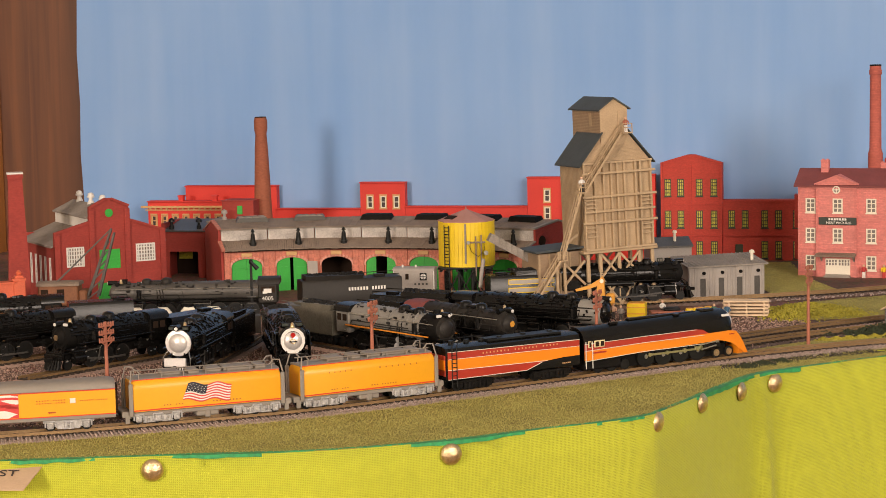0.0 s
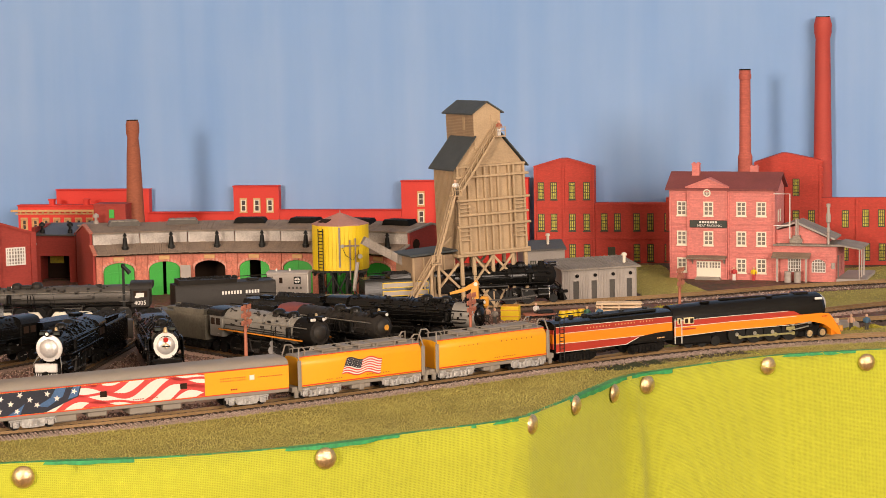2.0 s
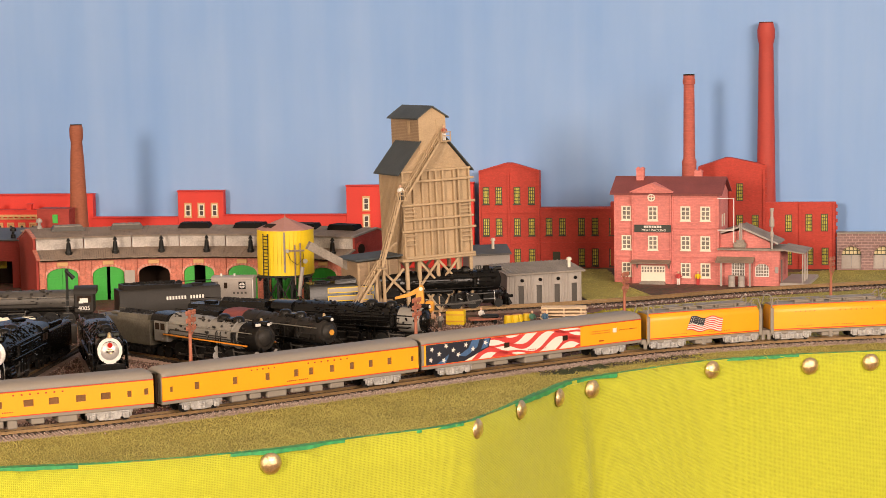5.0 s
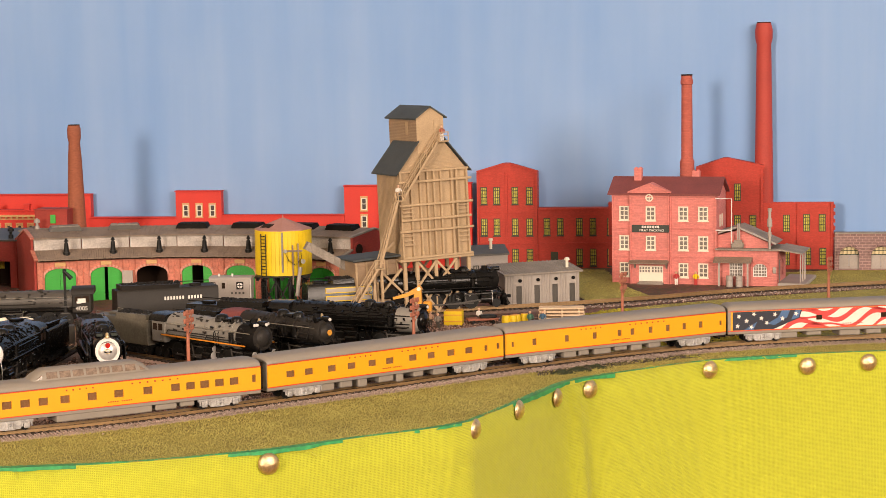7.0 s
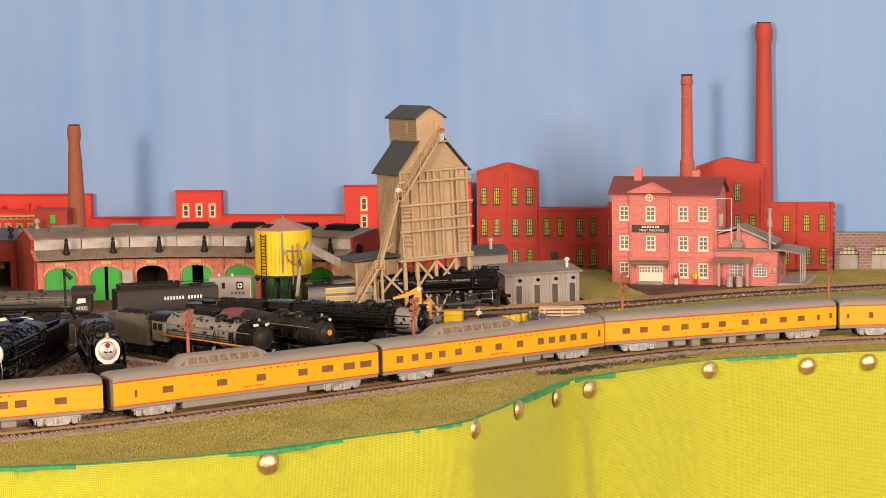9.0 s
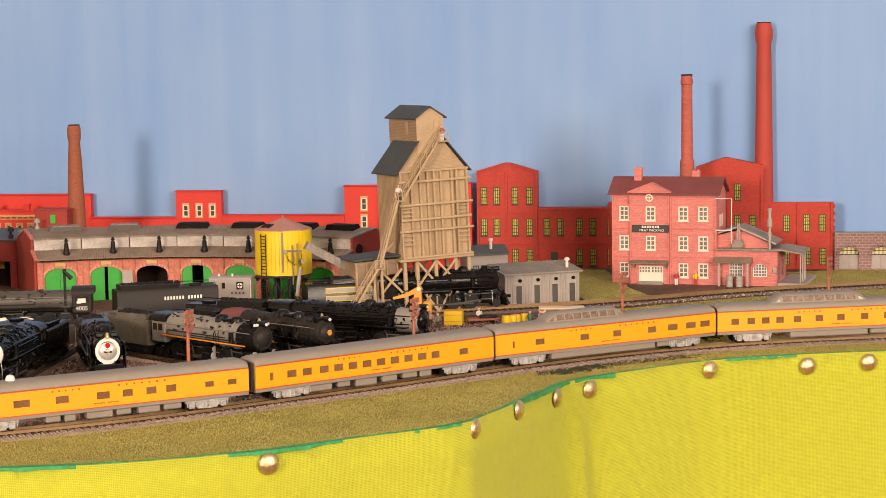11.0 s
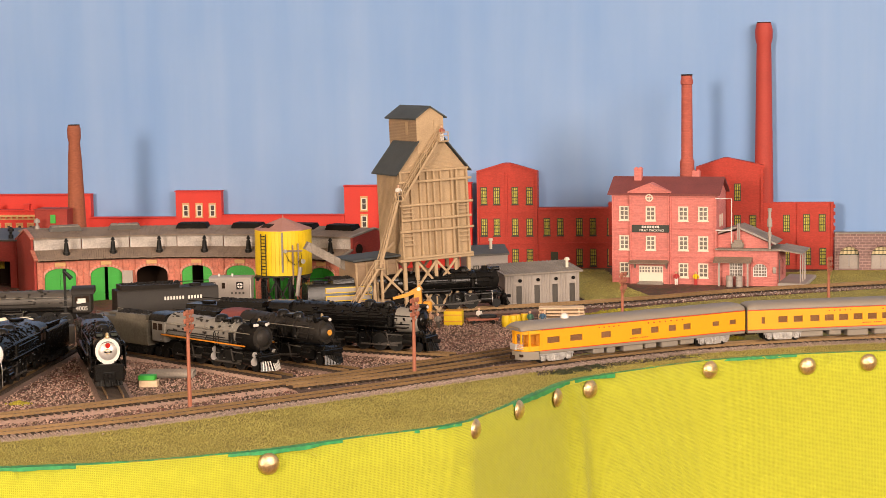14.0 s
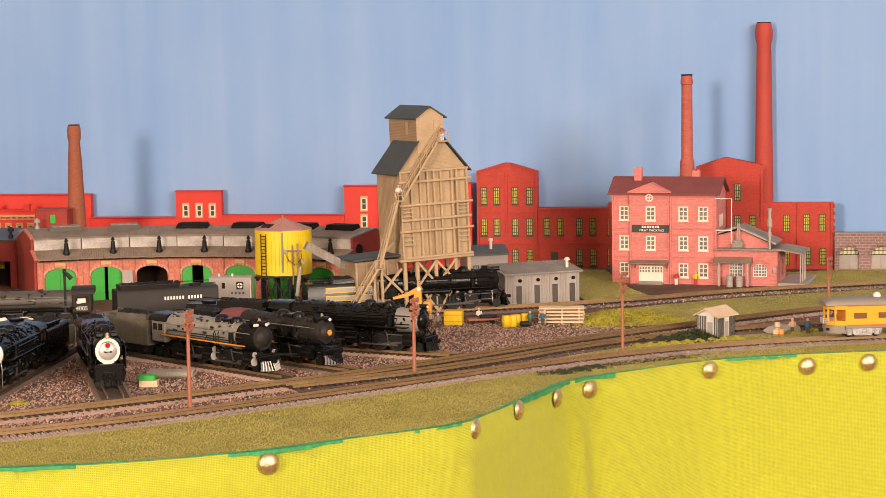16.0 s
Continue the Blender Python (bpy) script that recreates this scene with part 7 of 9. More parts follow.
def yard_engines():
    m = heading((-0.2625, 1.150), (-0.2485, 1.30))
    steam_engine("black steam engine with silver smokebox front and pilot", m, 0.092, r=0.0086, zc=0.0206, face=SILVER, smokebox=BLACK, number=1, pilot=WHITE, red_lamp=False)
    tender("black tender with a coal load behind the silver-fronted engine", along(m, 0.093), 0.048)
    m = heading((-0.1935, 1.158), (-0.2262, 1.29))
    steam_engine("black steam engine with white front and red lamp", m, 0.094, r=0.0088, zc=0.0210, face=BLACK, smokebox=BLACK, number=1, lamp_low=True, red_lamp=True)
    tender("black tender with a coal load behind the white-fronted engine", along(m, 0.095), 0.050)
    m = heading((-0.1035, 1.2035), (-0.2160, 1.3152))
    steam_engine("grey articulated steam engine with thin orange lining", m, 0.108, r=0.0082, boiler=SMOKE_GREY, smokebox=BLACK_DULL, face=ENGINE_GREY, cab=SMOKE_GREY, roof=BLACK, drivers=(0.022, 0.0115, 3), second=(0.060, 0.0115, 3), stripe=ORANGE_LINE, silver_cyl=True, number=2, pilot=WHITE, deck=BLACK)
    tender("long two-tone grey tender behind the grey engine", along(m, 0.109), 0.058, OLIVE_GREY, 0.0225)
    m = heading((-0.0665, 1.2245), (-0.1415, 1.2945))
    steam_engine("black steam engine with an orange keystone plate", m, 0.096, face=ENGINE_GREY, smokebox=ENGINE_GREY, boiler=ENGINE_GREY, roof=ROOF_RED, badge=CRANE_ORANGE, drivers=(0.027, 0.0125, 4))
    tender("black tender heaped with coal", along(m, 0.097), 0.048)
    m = heading((-0.0065, 1.2730), (-0.1730, 1.3600))
    steam_engine("long black articulated engine with grey firebox front", m, 0.118, r=0.0083, boiler=BLACK, smokebox=SMOKE_GREY, face=BLACK, drivers=(0.024, 0.0120, 3), second=(0.066, 0.0120, 4), pilot=BLACK)
    tender("black tender behind the long engine", along(m, 0.119), 0.064, BLACK, 0.0235)
    m = heading((0.0455, 1.4915), (-0.06, 1.463))
    steam_engine("black steam engine under the coaling tower", m, 0.100, boiler=BLACK, drivers=(0.028, 0.0135, 4), silver_cyl=True)
    tender("black tender with yellow-edged grey side panels", along(m, 0.101, 2), 0.050, BLACK, 0.0235, panel=(SHED, YELLOW))
    m = heading((-0.3720, 1.4080), (-0.2400, 1.4200))
    e = steam_engine("long dark grey articulated engine lettered 4005", m, 0.128, r=0.0070, zc=0.0186, boiler=GRAPHITE, smokebox=GRAPHITE, face=GRAPHITE, cab=ENGINE_GREY, roof=ENGINE_GREY, drivers=(0.024, 0.0115, 4), second=(0.072, 0.0115, 4), deck=ENGINE_GREY)
    lettering("4005", 0.0042, WHITE, e, pose(-0.1185, 0.0096, 0.0136, 0, 0, 180))
    part("cab_plate", G().box((-0.1185, 0.0097, 0.0192), (0.0055, 0.0003, 0.0030), 0).box((-0.1165, 0.0098, 0.0180), (0.003, 0.0003, 0.0016)), WHITE, e, smooth=0)
    m = heading((-0.2330, 1.4215), (-0.1650, 1.4480))
    t = tender("long dark grey tender with large white lettering", m, 0.074, ENGINE_GREY, 0.0248)
    part("lettering", letter_bars(G(), (5, 7), -0.062, -0.034, 0.0178, 0.0024, 0.0096, 0.6), WHITE, t, smooth=0)
    m = heading((-0.3460, 1.1830), (-0.2730, 1.2850))
    steam_engine("black steam engine with a brass front plate", m, 0.088, badge=BRASS, number=2, drivers=(0.026, 0.0125, 3))
    tender("black tender with smooth sides", along(m, 0.089), 0.046, coal=False)
    m = heading((-0.4180, 1.2020), (-0.3350, 1.2850))
    steam_engine("black steam engine waiting on a spur", m, 0.088)
    m = heading((-0.4600, 1.3000), (-0.3300, 1.3500))
    steam_engine("black steam engine among the others in the yard", m, 0.088)
    tender("black flat-topped tender in the yard", along(m, 0.089), 0.044, coal=False)
    # grey caboose by the water tank
    c = thing("caboose", pose(-0.1575, 1.5020, 0.004, 0, 0, -4), "pale grey freight car with dark emblem beside the tank", "freight car")
    part("body", G().box((0, 0, 0.0145), (0.0300, 0.0180, 0.0160), 0.0006), SHED, c)
    part("roof", G().rings([[(x, y, z) for y, z in roof_section(0.0096, 0.0224, 0.0244, 8)] for x in (-0.0158, 0.0158)]), SHED, c)
    for x in (-0.0090, 0.0010):
        part("roof_vent", G().cyl((x, -0.003, 0.0240), (x, -0.003, 0.0262), 0.0007, n=8), WHITE, c)
    for x in (-0.0152, 0.0152):
        part("end_ladder", G().box((x, -0.0088, 0.0150), (0.0005, 0.0006, 0.0150)).box((x, -0.0066, 0.0150), (0.0005, 0.0006, 0.0150)), WHITE, c)
    part("emblem", G().box((0.0075, -0.0092, 0.0180), (0.0052, 0.0003, 0.0056), 0), IRON, c, smooth=0)
    part("emblem_cross", G().cyl((0.0075, -0.0095, 0.0180), (0.0075, -0.0093, 0.0180), 0.0021, n=16), WHITE, c, smooth=0)
    part("emblem_bar", G().box((0.0075, -0.0096, 0.0180), (0.0042, 0.0002, 0.0005)).box((0.0075, -0.0096, 0.0180), (0.0005, 0.0002, 0.0042)), IRON, c, smooth=0)
    part("lettering", letter_bars(G(), (4,), 0.000, 0.0115, 0.0125, 0.0015, -0.0093, 0.5), GRAPHITE, c, smooth=0)
    part("window", G().box((-0.0048, -0.0092, 0.0180), (0.0024, 0.0004, 0.0042)), SHADE, c)
    bogie(c, -0.009, 2, 0.008, BLACK_DULL)
    bogie(c, 0.009, 2, 0.008, BLACK_DULL)


yard_engines()


# ---- pins, card and threads along the edge ----
def pins():
    for x, y, z, nx, ny in ((-0.0878, 0.9865, -0.0060, 0.30, -0.95), (0.0152, 1.0600, -0.0045, 0.91, -0.41), (0.0402, 1.1085, -0.0036, 0.91, -0.41), (0.0642, 1.1590, -0.0062, 0.91, -0.41), (0.0855, 1.1868, -0.0064, 0.62, -0.78),
                            (0.1637, 1.2408, -0.0050, 0.46, -0.89), (0.2276, 1.2602, -0.0068, 0.18, -0.98), (0.2670, 1.2660, -0.0060, 0.10, -0.99), (-0.2300, 0.9512, -0.0060, 0.15, -0.99)):
        turn = Vector((nx, ny, 0.0)).to_track_quat("Z", "Y").to_matrix().to_4x4()
        p = thing("upholstery_pin", Matrix.Translation((x, y, z)) @ turn, "domed antique brass pin in the green cloth", "pin", "upholstery pins")
        r = 0.0055
        g = G()
        g.lathe([(r, 0.0002), (r * 1.0, 0.0005), (r * 0.93, 0.0012), (r * 0.76, 0.0020), (r * 0.5, 0.0027), (r * 0.22, 0.0030), (0.0001, 0.0031)], n=24)
        part("head", g, BRASS, p)
        part("shank", G().cyl((0, 0, 0.001), (0, 0, -0.006), 0.0007, n=8), BRASS, p)
    c = thing("card_tag", Matrix(), "brown card tag with pencilled letters tucked under the turf", "card")
    part("card", G().prism([(-0.345, 0.9500, 0.0002), (-0.2815, 0.9505, -0.0008), (-0.2870, 0.9270, -0.0105), (-0.345, 0.9270, -0.0105)], (0, 0.0002, 0.0005)), CARD, c, smooth=0)
    lettering("ST", 0.0068, INK, c, pose(-0.2975, 0.9385, -0.0046, -66, 0, 3), stretch=1.35)
    r = random.Random(8)
    e = EDGE_LINE
    n = normals(e)
    for k, (x, up) in enumerate(((0.125, 0.006), (0.129, 0.004), (0.152, 0.003), (0.200, 0.006), (0.214, 0.008), (0.238, 0.007), (-0.205, 0.002), (-0.078, 0.003), (0.001, 0.003), (-0.045, 0.002), (0.163, 0.003), (0.176, 0.002), (0.06, 0.004), (0.066, 0.005))):
        i = int(np.argmin(abs(e[:, 0] - x)))
        p = Vector((e[i, 0] + n[i, 0] * 0.003, e[i, 1] + n[i, 1] * 0.003, -0.0015))
        pts = [p]
        d = Vector((r.uniform(-0.003, 0.004), -0.0004, up / 5))
        for j in range(5):
            d = d + Vector((r.uniform(-0.0022, 0.0022), r.uniform(-0.001, 0.001), r.uniform(-0.0025, 0.001)))
            q = pts[-1] + d
            pts.append(Vector((q.x, q.y, min(max(q.z, -0.005), 0.0035))))
        solo("loose_thread", G().tube(pts, 0.00022, 5), CLOTH, "loose yellow-green thread frayed from the cloth", "thread", group="loose threads")


pins()


# ---- stones, grass and shrubs ----
def many(name, base_v, base_f, place, size, turn, material, label, category):
    """One mesh of many small pieces: base shape, places, sizes (3 each) and turns (3 angles each)."""
    base_v, base_f = np.array(base_v, float), np.array(base_f, int)
    n = len(place)
    a, b, c = turn.T
    ca, sa, cb, sb, cc, sc = np.cos(a), np.sin(a), np.cos(b), np.sin(b), np.cos(c), np.sin(c)
    rot = np.stack([cc * cb, cc * sb * sa - sc * ca, cc * sb * ca + sc * sa, sc * cb, sc * sb * sa + cc * ca, sc * sb * ca - cc * sa, -sb, cb * sa, cb * ca], 1).reshape(n, 3, 3)
    v = np.einsum("nij,nkj->nki", rot, base_v[None] * size[:, None, :]) + place[:, None, :]
    k = len(base_v)
    f = (base_f[None] + (np.arange(n) * k)[:, None, None]).reshape(-1)
    me = bpy.data.meshes.new(name)
    me.vertices.add(n * k)
    me.vertices.foreach_set("co", v.reshape(-1).astype(np.float32))
    m = base_f.shape[1]
    count = n * len(base_f)
    me.loops.add(count * m)
    me.loops.foreach_set("vertex_index", f.astype(np.int32))
    me.polygons.add(count)
    me.polygons.foreach_set("loop_start", np.arange(0, count * m, m, dtype=np.int32))
    me.materials.append(material)
    me.update(calc_edges=True)
    me.validate()
    return tagged(new(name, me), label, category, kind="stuff")


OCTA_V = [(1, 0, 0), (-1, 0, 0), (0, 1, 0), (0, -1, 0), (0, 0, 1), (0, 0, -1)]
OCTA_F = [(0, 2, 4), (2, 1, 4), (1, 3, 4), (3, 0, 4), (2, 0, 5), (1, 2, 5), (3, 1, 5), (0, 3, 5)]
RNG = np.random.RandomState(3)


def inside(pts, poly):
    x, y = pts[:, 0], pts[:, 1]
    ok = np.zeros(len(pts), bool)
    q = np.array(poly)
    for (x0, y0), (x1, y1) in zip(q, np.roll(q, -1, 0)):
        hit = ((y0 > y) != (y1 > y)) & (x < (x1 - x0) * (y - y0) / (y1 - y0 + 1e-12) + x0)
        ok ^= hit
    return ok


def off_line(pts, line):
    """Distance of points to a line, over its own samples."""
    d = np.full(len(pts), 9.0)
    for k in range(0, len(line), 64):
        seg = line[k:k + 64:2]
        d = np.minimum(d, np.sqrt(((pts[:, None, :] - seg[None]) ** 2).sum(2)).min(1))
    return d


def stones(name, pts, lo, hi, material, label, z=0.0):
    n = len(pts)
    s = RNG.uniform(lo, hi, (n, 1)) * 0.9 * RNG.uniform(0.6, 1.2, (n, 3))
    p = np.c_[pts, np.full(n, z) + s[:, 2] * 0.35]
    many(name, OCTA_V, OCTA_F, p, s, RNG.uniform(0, 6.28, (n, 3)), material, label, "gravel")


def blades(name, pts, low, high, wide, material, label, lean=0.7):
    """Upright tapering blades."""
    n = len(pts)
    h = RNG.uniform(low, high, n)
    s = np.c_[RNG.uniform(0.6, 1.3, n) * wide, np.ones(n) * wide, h]
    t = np.c_[RNG.normal(0, lean, n), RNG.normal(0, lean, n), RNG.uniform(0, 6.28, n)]
    many(name, [(-0.5, 0, 0), (0.5, 0, 0), (0.12, 0.25, 1), (-0.12, 0.25, 1)], [(0, 1, 2, 3)], np.c_[pts, np.full(n, 0.0003)], s, t, material, label, "grass")


def box_pts(n, x0, x1, y0, y1):
    return np.c_[RNG.uniform(x0, x1, n), RNG.uniform(y0, y1, n)]


def scenery():
    seen = MAIN[(MAIN[:, 0] > -0.40) & (MAIN[:, 0] < 0.40)]
    nm = normals(seen)
    # front ballast
    i = RNG.randint(0, len(seen), 17000)
    d = np.concatenate([RNG.uniform(0.0055, 0.0125, 12000) + RNG.exponential(0.0012, 12000), -RNG.uniform(0.0055, 0.0120, 5000)])
    wide = 1 + 0.5 * np.exp(-((seen[i, 0] - 0.09) / 0.05) ** 2)
    p = seen[i] + nm[i] * (np.where(d > 0, 0.0055 + (d - 0.0055) * wide, d))[:, None]
    stones("ballast", p, 0.00035, 0.00085, STONE, "loose grey-pink stone ballast beside the track", 0.0017)
    i = RNG.randint(0, len(seen), 5000)
    stones("ballast", seen[i] + nm[i] * RNG.uniform(-0.0055, 0.0055, 5000)[:, None], 0.0003, 0.0007, DARKSTONE, "brown stones between the rails", 0.0019)
    # dark patch where the edge bends
    p = box_pts(5000, 0.055, 0.16, 1.17, 1.265)
    dd = off_line(p, seen)
    ok = (dd > 0.012) & (dd < 0.026) & (off_line(p, EDGE_LINE) > 0.002) & (p[:, 1] < np.interp(p[:, 0], seen[:, 0], seen[:, 1])) & inside(p, [*map(tuple, EDGE_LINE[::4]), (3, 2), (-2, 2)])
    stones("dark_scatter", p[ok][:900], 0.0004, 0.0009, COALSTONE, "black stones on the turf", 0.0006)
    # yard
    p = box_pts(95000, -0.46, 0.12, 1.03, 1.45)
    yl = np.interp(p[:, 0], seen[:, 0], seen[:, 1])
    p = p[(p[:, 1] > yl + 0.010)]
    p = p[~inside(p, [(0.06, 1.245), (0.12, 1.29), (0.12, 1.34), (0.09, 1.30)])]
    stones("gravel", p, 0.00035, 0.00095, DARKSTONE, "mixed brown and pinkish gravel of the yard")
    p = box_pts(16000, -0.42, 0.30, 1.02, 1.45)
    near = np.minimum(off_line(p, T2), off_line(p, T3))
    p = p[(near < 0.014) & (p[:, 1] > np.interp(p[:, 0], seen[:, 0], seen[:, 1]) + 0.012)]
    k = len(p) // 3
    stones("gravel", p[:k], 0.0004, 0.0010, COALSTONE, "dark stones along the siding", 0.0012)
    stones("gravel", p[k:], 0.0004, 0.0009, DARKSTONE, "brown stones along the siding", 0.0014)
    p = box_pts(15000, 0.08, 0.42, 1.33, 1.62)
    p = p[(np.minimum(off_line(p, T2), off_line(p, T4)) < 0.018)]
    k = len(p) // 2
    stones("gravel", p[:k], 0.0005, 0.0012, DARKSTONE, "brown stones along the back tracks", 0.0006)
    stones("gravel", p[k:], 0.0005, 0.0013, STONE, "grey stones along the back tracks", 0.0008)
    # turf in front of the track
    p = box_pts(520000, -0.42, 0.42, 0.92, 1.31)
    yl = np.interp(p[:, 0], seen[:, 0], seen[:, 1])
    p = p[(p[:, 1] < yl - 0.010) & inside(p, [*map(tuple, EDGE_LINE[::2]), (3, 2.2), (-2.4, 2.2)])]
    p = p[off_line(p, seen) > 0.0122]
    blades("grass", p, 0.0006, 0.0016, 0.00030, GRASS, "olive and straw static grass along the layout's edge")
    solo("turf_mat", G().prism([(x, y, 0.0001) for x, y in [*map(tuple, seen[::6] + nm[::6] * 0.0135)] + [tuple(q) for q in EDGE_LINE[(EDGE_LINE[:, 0] > -0.4) & (EDGE_LINE[:, 0] < 0.4)][::-3]]], (0, 0, 0.0003)), TURF, "olive turf mat under the grass", "turf", "structure", smooth=0)
    # turf beyond the track
    for poly, n, lo, hi in (([(0.060, 1.252), (0.096, 1.276), (0.153, 1.305), (0.211, 1.321), (0.45, 1.344), (0.45, 1.385), (0.30, 1.372), (0.21, 1.352), (0.156, 1.332), (0.11, 1.300)], 9000, 0.0008, 0.0024),
                            ([(0.105, 1.40), (0.165, 1.405), (0.23, 1.452), (0.33, 1.50), (0.50, 1.58), (0.50, 1.615), (0.35, 1.585), (0.235, 1.545), (0.165, 1.510), (0.115, 1.478)], 14000, 0.0008, 0.0022),
                            ([(0.108, 1.545), (0.16, 1.560), (0.145, 1.63), (0.14, 1.745), (0.08, 1.755), (0.10, 1.60)], 8000, 0.0008, 0.002),
                            ([(0.29, 1.615), (0.52, 1.675), (0.52, 1.69), (0.33, 1.712), (0.28, 1.70)], 8000, 0.0008, 0.002)):
        q = np.array(poly)
        p = box_pts(n * 3, q[:, 0].min(), q[:, 0].max(), q[:, 1].min(), q[:, 1].max())
        p = p[inside(p, poly)][:n]
        wob = [(x + 0.002 * noise.noise(Vector((x * 90, y * 90, 0))), y, 0.0001) for x, y in poly]
        solo("turf_patch", G().prism(wob, (0, 0, 0.0004)), TURF, "patch of olive turf between the tracks", "turf", "structure", smooth=0)
        blades("grass", p, lo * 0.6, hi * 0.55, 0.0005, GRASS, "short olive static grass between the tracks", 0.6)
    # foam shrubs and tufts
    def clump(name, centres, spread, n, lo, hi, material, label):
        out = []
        for cx, cy, w in centres:
            q = RNG.normal(0, 1, (n, 2)) * np.array(spread) * w + [cx, cy]
            hgt = np.exp(-(((q - [cx, cy]) / (np.array(spread) * w * 1.4)) ** 2).sum(1))
            out.append(np.c_[q, RNG.uniform(0.1, 1, n) * hgt * w])
        p = np.concatenate(out)
        m = len(p)
        s = RNG.uniform(lo, hi, (m, 3))
        many(name, OCTA_V, OCTA_F, np.c_[p[:, :2], 0.0004 + p[:, 2] * 0.0045], s, RNG.uniform(0, 6.28, (m, 3)), material, label, "shrub")

    clump("low_shrub", [(0.112, 1.418, 1.0), (0.126, 1.430, 1.2), (0.142, 1.442, 1.1), (0.130, 1.462, 0.9), (0.152, 1.425, 0.8), (0.118, 1.445, 1.0)], (0.009, 0.010), 900, 0.0004, 0.0013, BUSH, "yellow-green foam shrubs beside the track")
    clump("low_shrub", [(0.125 + 0.0085 * k, 1.306 + 0.0032 * k, 0.45) for k in range(9)], (0.005, 0.004), 220, 0.0004, 0.0010, BUSH, "row of yellow-green tufts by the hut")
    clump("dark_shrub", [(0.128, 1.322, 0.8), (0.143, 1.328, 0.9), (0.158, 1.331, 1.3), (0.166, 1.333, 1.6), (0.150, 1.335, 0.8)], (0.005, 0.004), 420, 0.0005, 0.0012, DARKBUSH, "dark green shrub against the white hut")
    clump("dark_shrub", [(0.235, 1.352, 0.5), (0.25, 1.36, 0.5), (-0.24, 1.13, 0.4)], (0.006, 0.004), 160, 0.0004, 0.0010, BUSH, "small tufts of foam weeds")
    clump("dark_shrub", [(0.080, 1.212, 0.55), (0.092, 1.222, 0.5), (0.070, 1.203, 0.5)], (0.007, 0.004), 260, 0.0004, 0.0009, DARKBUSH, "dark mossy patch at the edge")


scenery()


# ---- small things ----
def telegraph_pole(place, high, turn, lean, arms=3):
    p = thing("telegraph_pole", pose(*place, 0, lean, turn), "red-brown plastic telegraph pole with crossarms", "pole", "telegraph poles")
    part("shaft", G().cyl((0, 0, -0.001), (0, 0, high), 0.00125, 0.0008, n=8), POLE, p)
    for k in range(arms):
        z = high - 0.0022 - k * 0.0042
        a = part("crossarm", G().box((0, -0.0008, z), (0.0105, 0.0009, 0.0010), 0.0002), POLE, p)
        for x in (-0.0048, -0.0032, -0.0016, 0.0016, 0.0032, 0.0048):
            part("insulator", G().lathe([(0.0005, 0.0005), (0.0006, 0.0012), (0.0004, 0.0021), (0.0001, 0.0022)], (x, -0.0008, z), 6), POLE, a)
        part("arm_brace", G().bar((0.004, -0.0010, z), (0, -0.0010, z - 0.003), 0.0004).bar((-0.004, -0.0010, z), (0, -0.0010, z - 0.003), 0.0004), POLE, p)


for q in (((-0.1417, 1.1118, 0), 0.0545, 68, 0), ((-0.0182, 1.2005, 0), 0.0480, 62, 0), ((0.1141, 1.2890, 0), 0.0510, 62, 0), ((0.2930, 1.5345, 0), 0.0315, 60, 0), ((-0.280, 1.063, 0), 0.0510, 55, 0)):
    telegraph_pole(*q)


def figurine(m, top, legs, label):
    """A tiny moulded railway figure, one plain shape a colour."""
    g = G()
    h = 0.0108
    for y in (-0.0007, 0.0007):
        g.cyl((0, y, 0), (0, y * 0.9, 0.0052), 0.0006, 0.0008, n=6)
    g.lathe([(0.0011, 0.0050), (0.0015, 0.0066), (0.0016, 0.0082), (0.0007, 0.0090)], n=8)
    for y in (-1, 1):
        g.tube([(0, y * 0.0016, 0.0083), (0.0004, y * 0.0022, 0.0066), (0.0012, y * 0.0018, 0.0056)], 0.0005, 5)
    g.lathe([(0.0004, 0.0089), (0.0009, 0.0095), (0.0010, 0.0102), (0.0007, 0.0108), (0.0001, 0.0110)], n=8)
    f = solo("railway_figurine", g, top, label, "figurine", group="railway figurines", m=m)
    f.data.materials.append(legs)
    f.data.materials.append(SKIN)
    for q in f.data.polygons:
        q.material_index = 1 if q.center.z < 0.0052 else 2 if q.center.z > 0.0090 else 0


for x, y, z, a, c, l in ((0.0248, 1.4299, 0, -60, WHITE, "tiny white-painted plastic figurine in the yard"), (-0.0096, 1.4168, 0, -90, SKIN, "tiny pale plastic figurine by the crane"), (-0.0044, 1.4050, 0, -80, ROOF_GREY, "tiny grey plastic figurine by the crane"),
                         (0.0601, 1.4090, 0, -70, GREEN_CLOTH, "tiny green plastic figurine by the barrels"), (0.0690, 1.4085, 0, -90, BLUE_CLOTH, "tiny blue plastic figurine by the timber"), (0.2337, 1.3511, 0, -90, SKIN, "tiny tan plastic figurine beside the tub"),
                         (0.2438, 1.3499, 0, -90, BLUE_CLOTH, "tiny blue-green plastic figurine beside the track"), (0.1884, 1.6330, 0, -90, RED_CLOTH, "tiny red plastic figurine at the packing house"), (0.2038, 1.6300, 0, -90, YELLOW, "tiny yellow plastic figurine at the packing house")):
    figurine(pose(x, y, z, 0, 0, a), c, WHITE if c is RED_CLOTH else RED_CLOTH if c is YELLOW else GRAPHITE, l)
TOWER = pose(-0.0283, 1.4600, 0, -0.5, -1.7, 25.2)
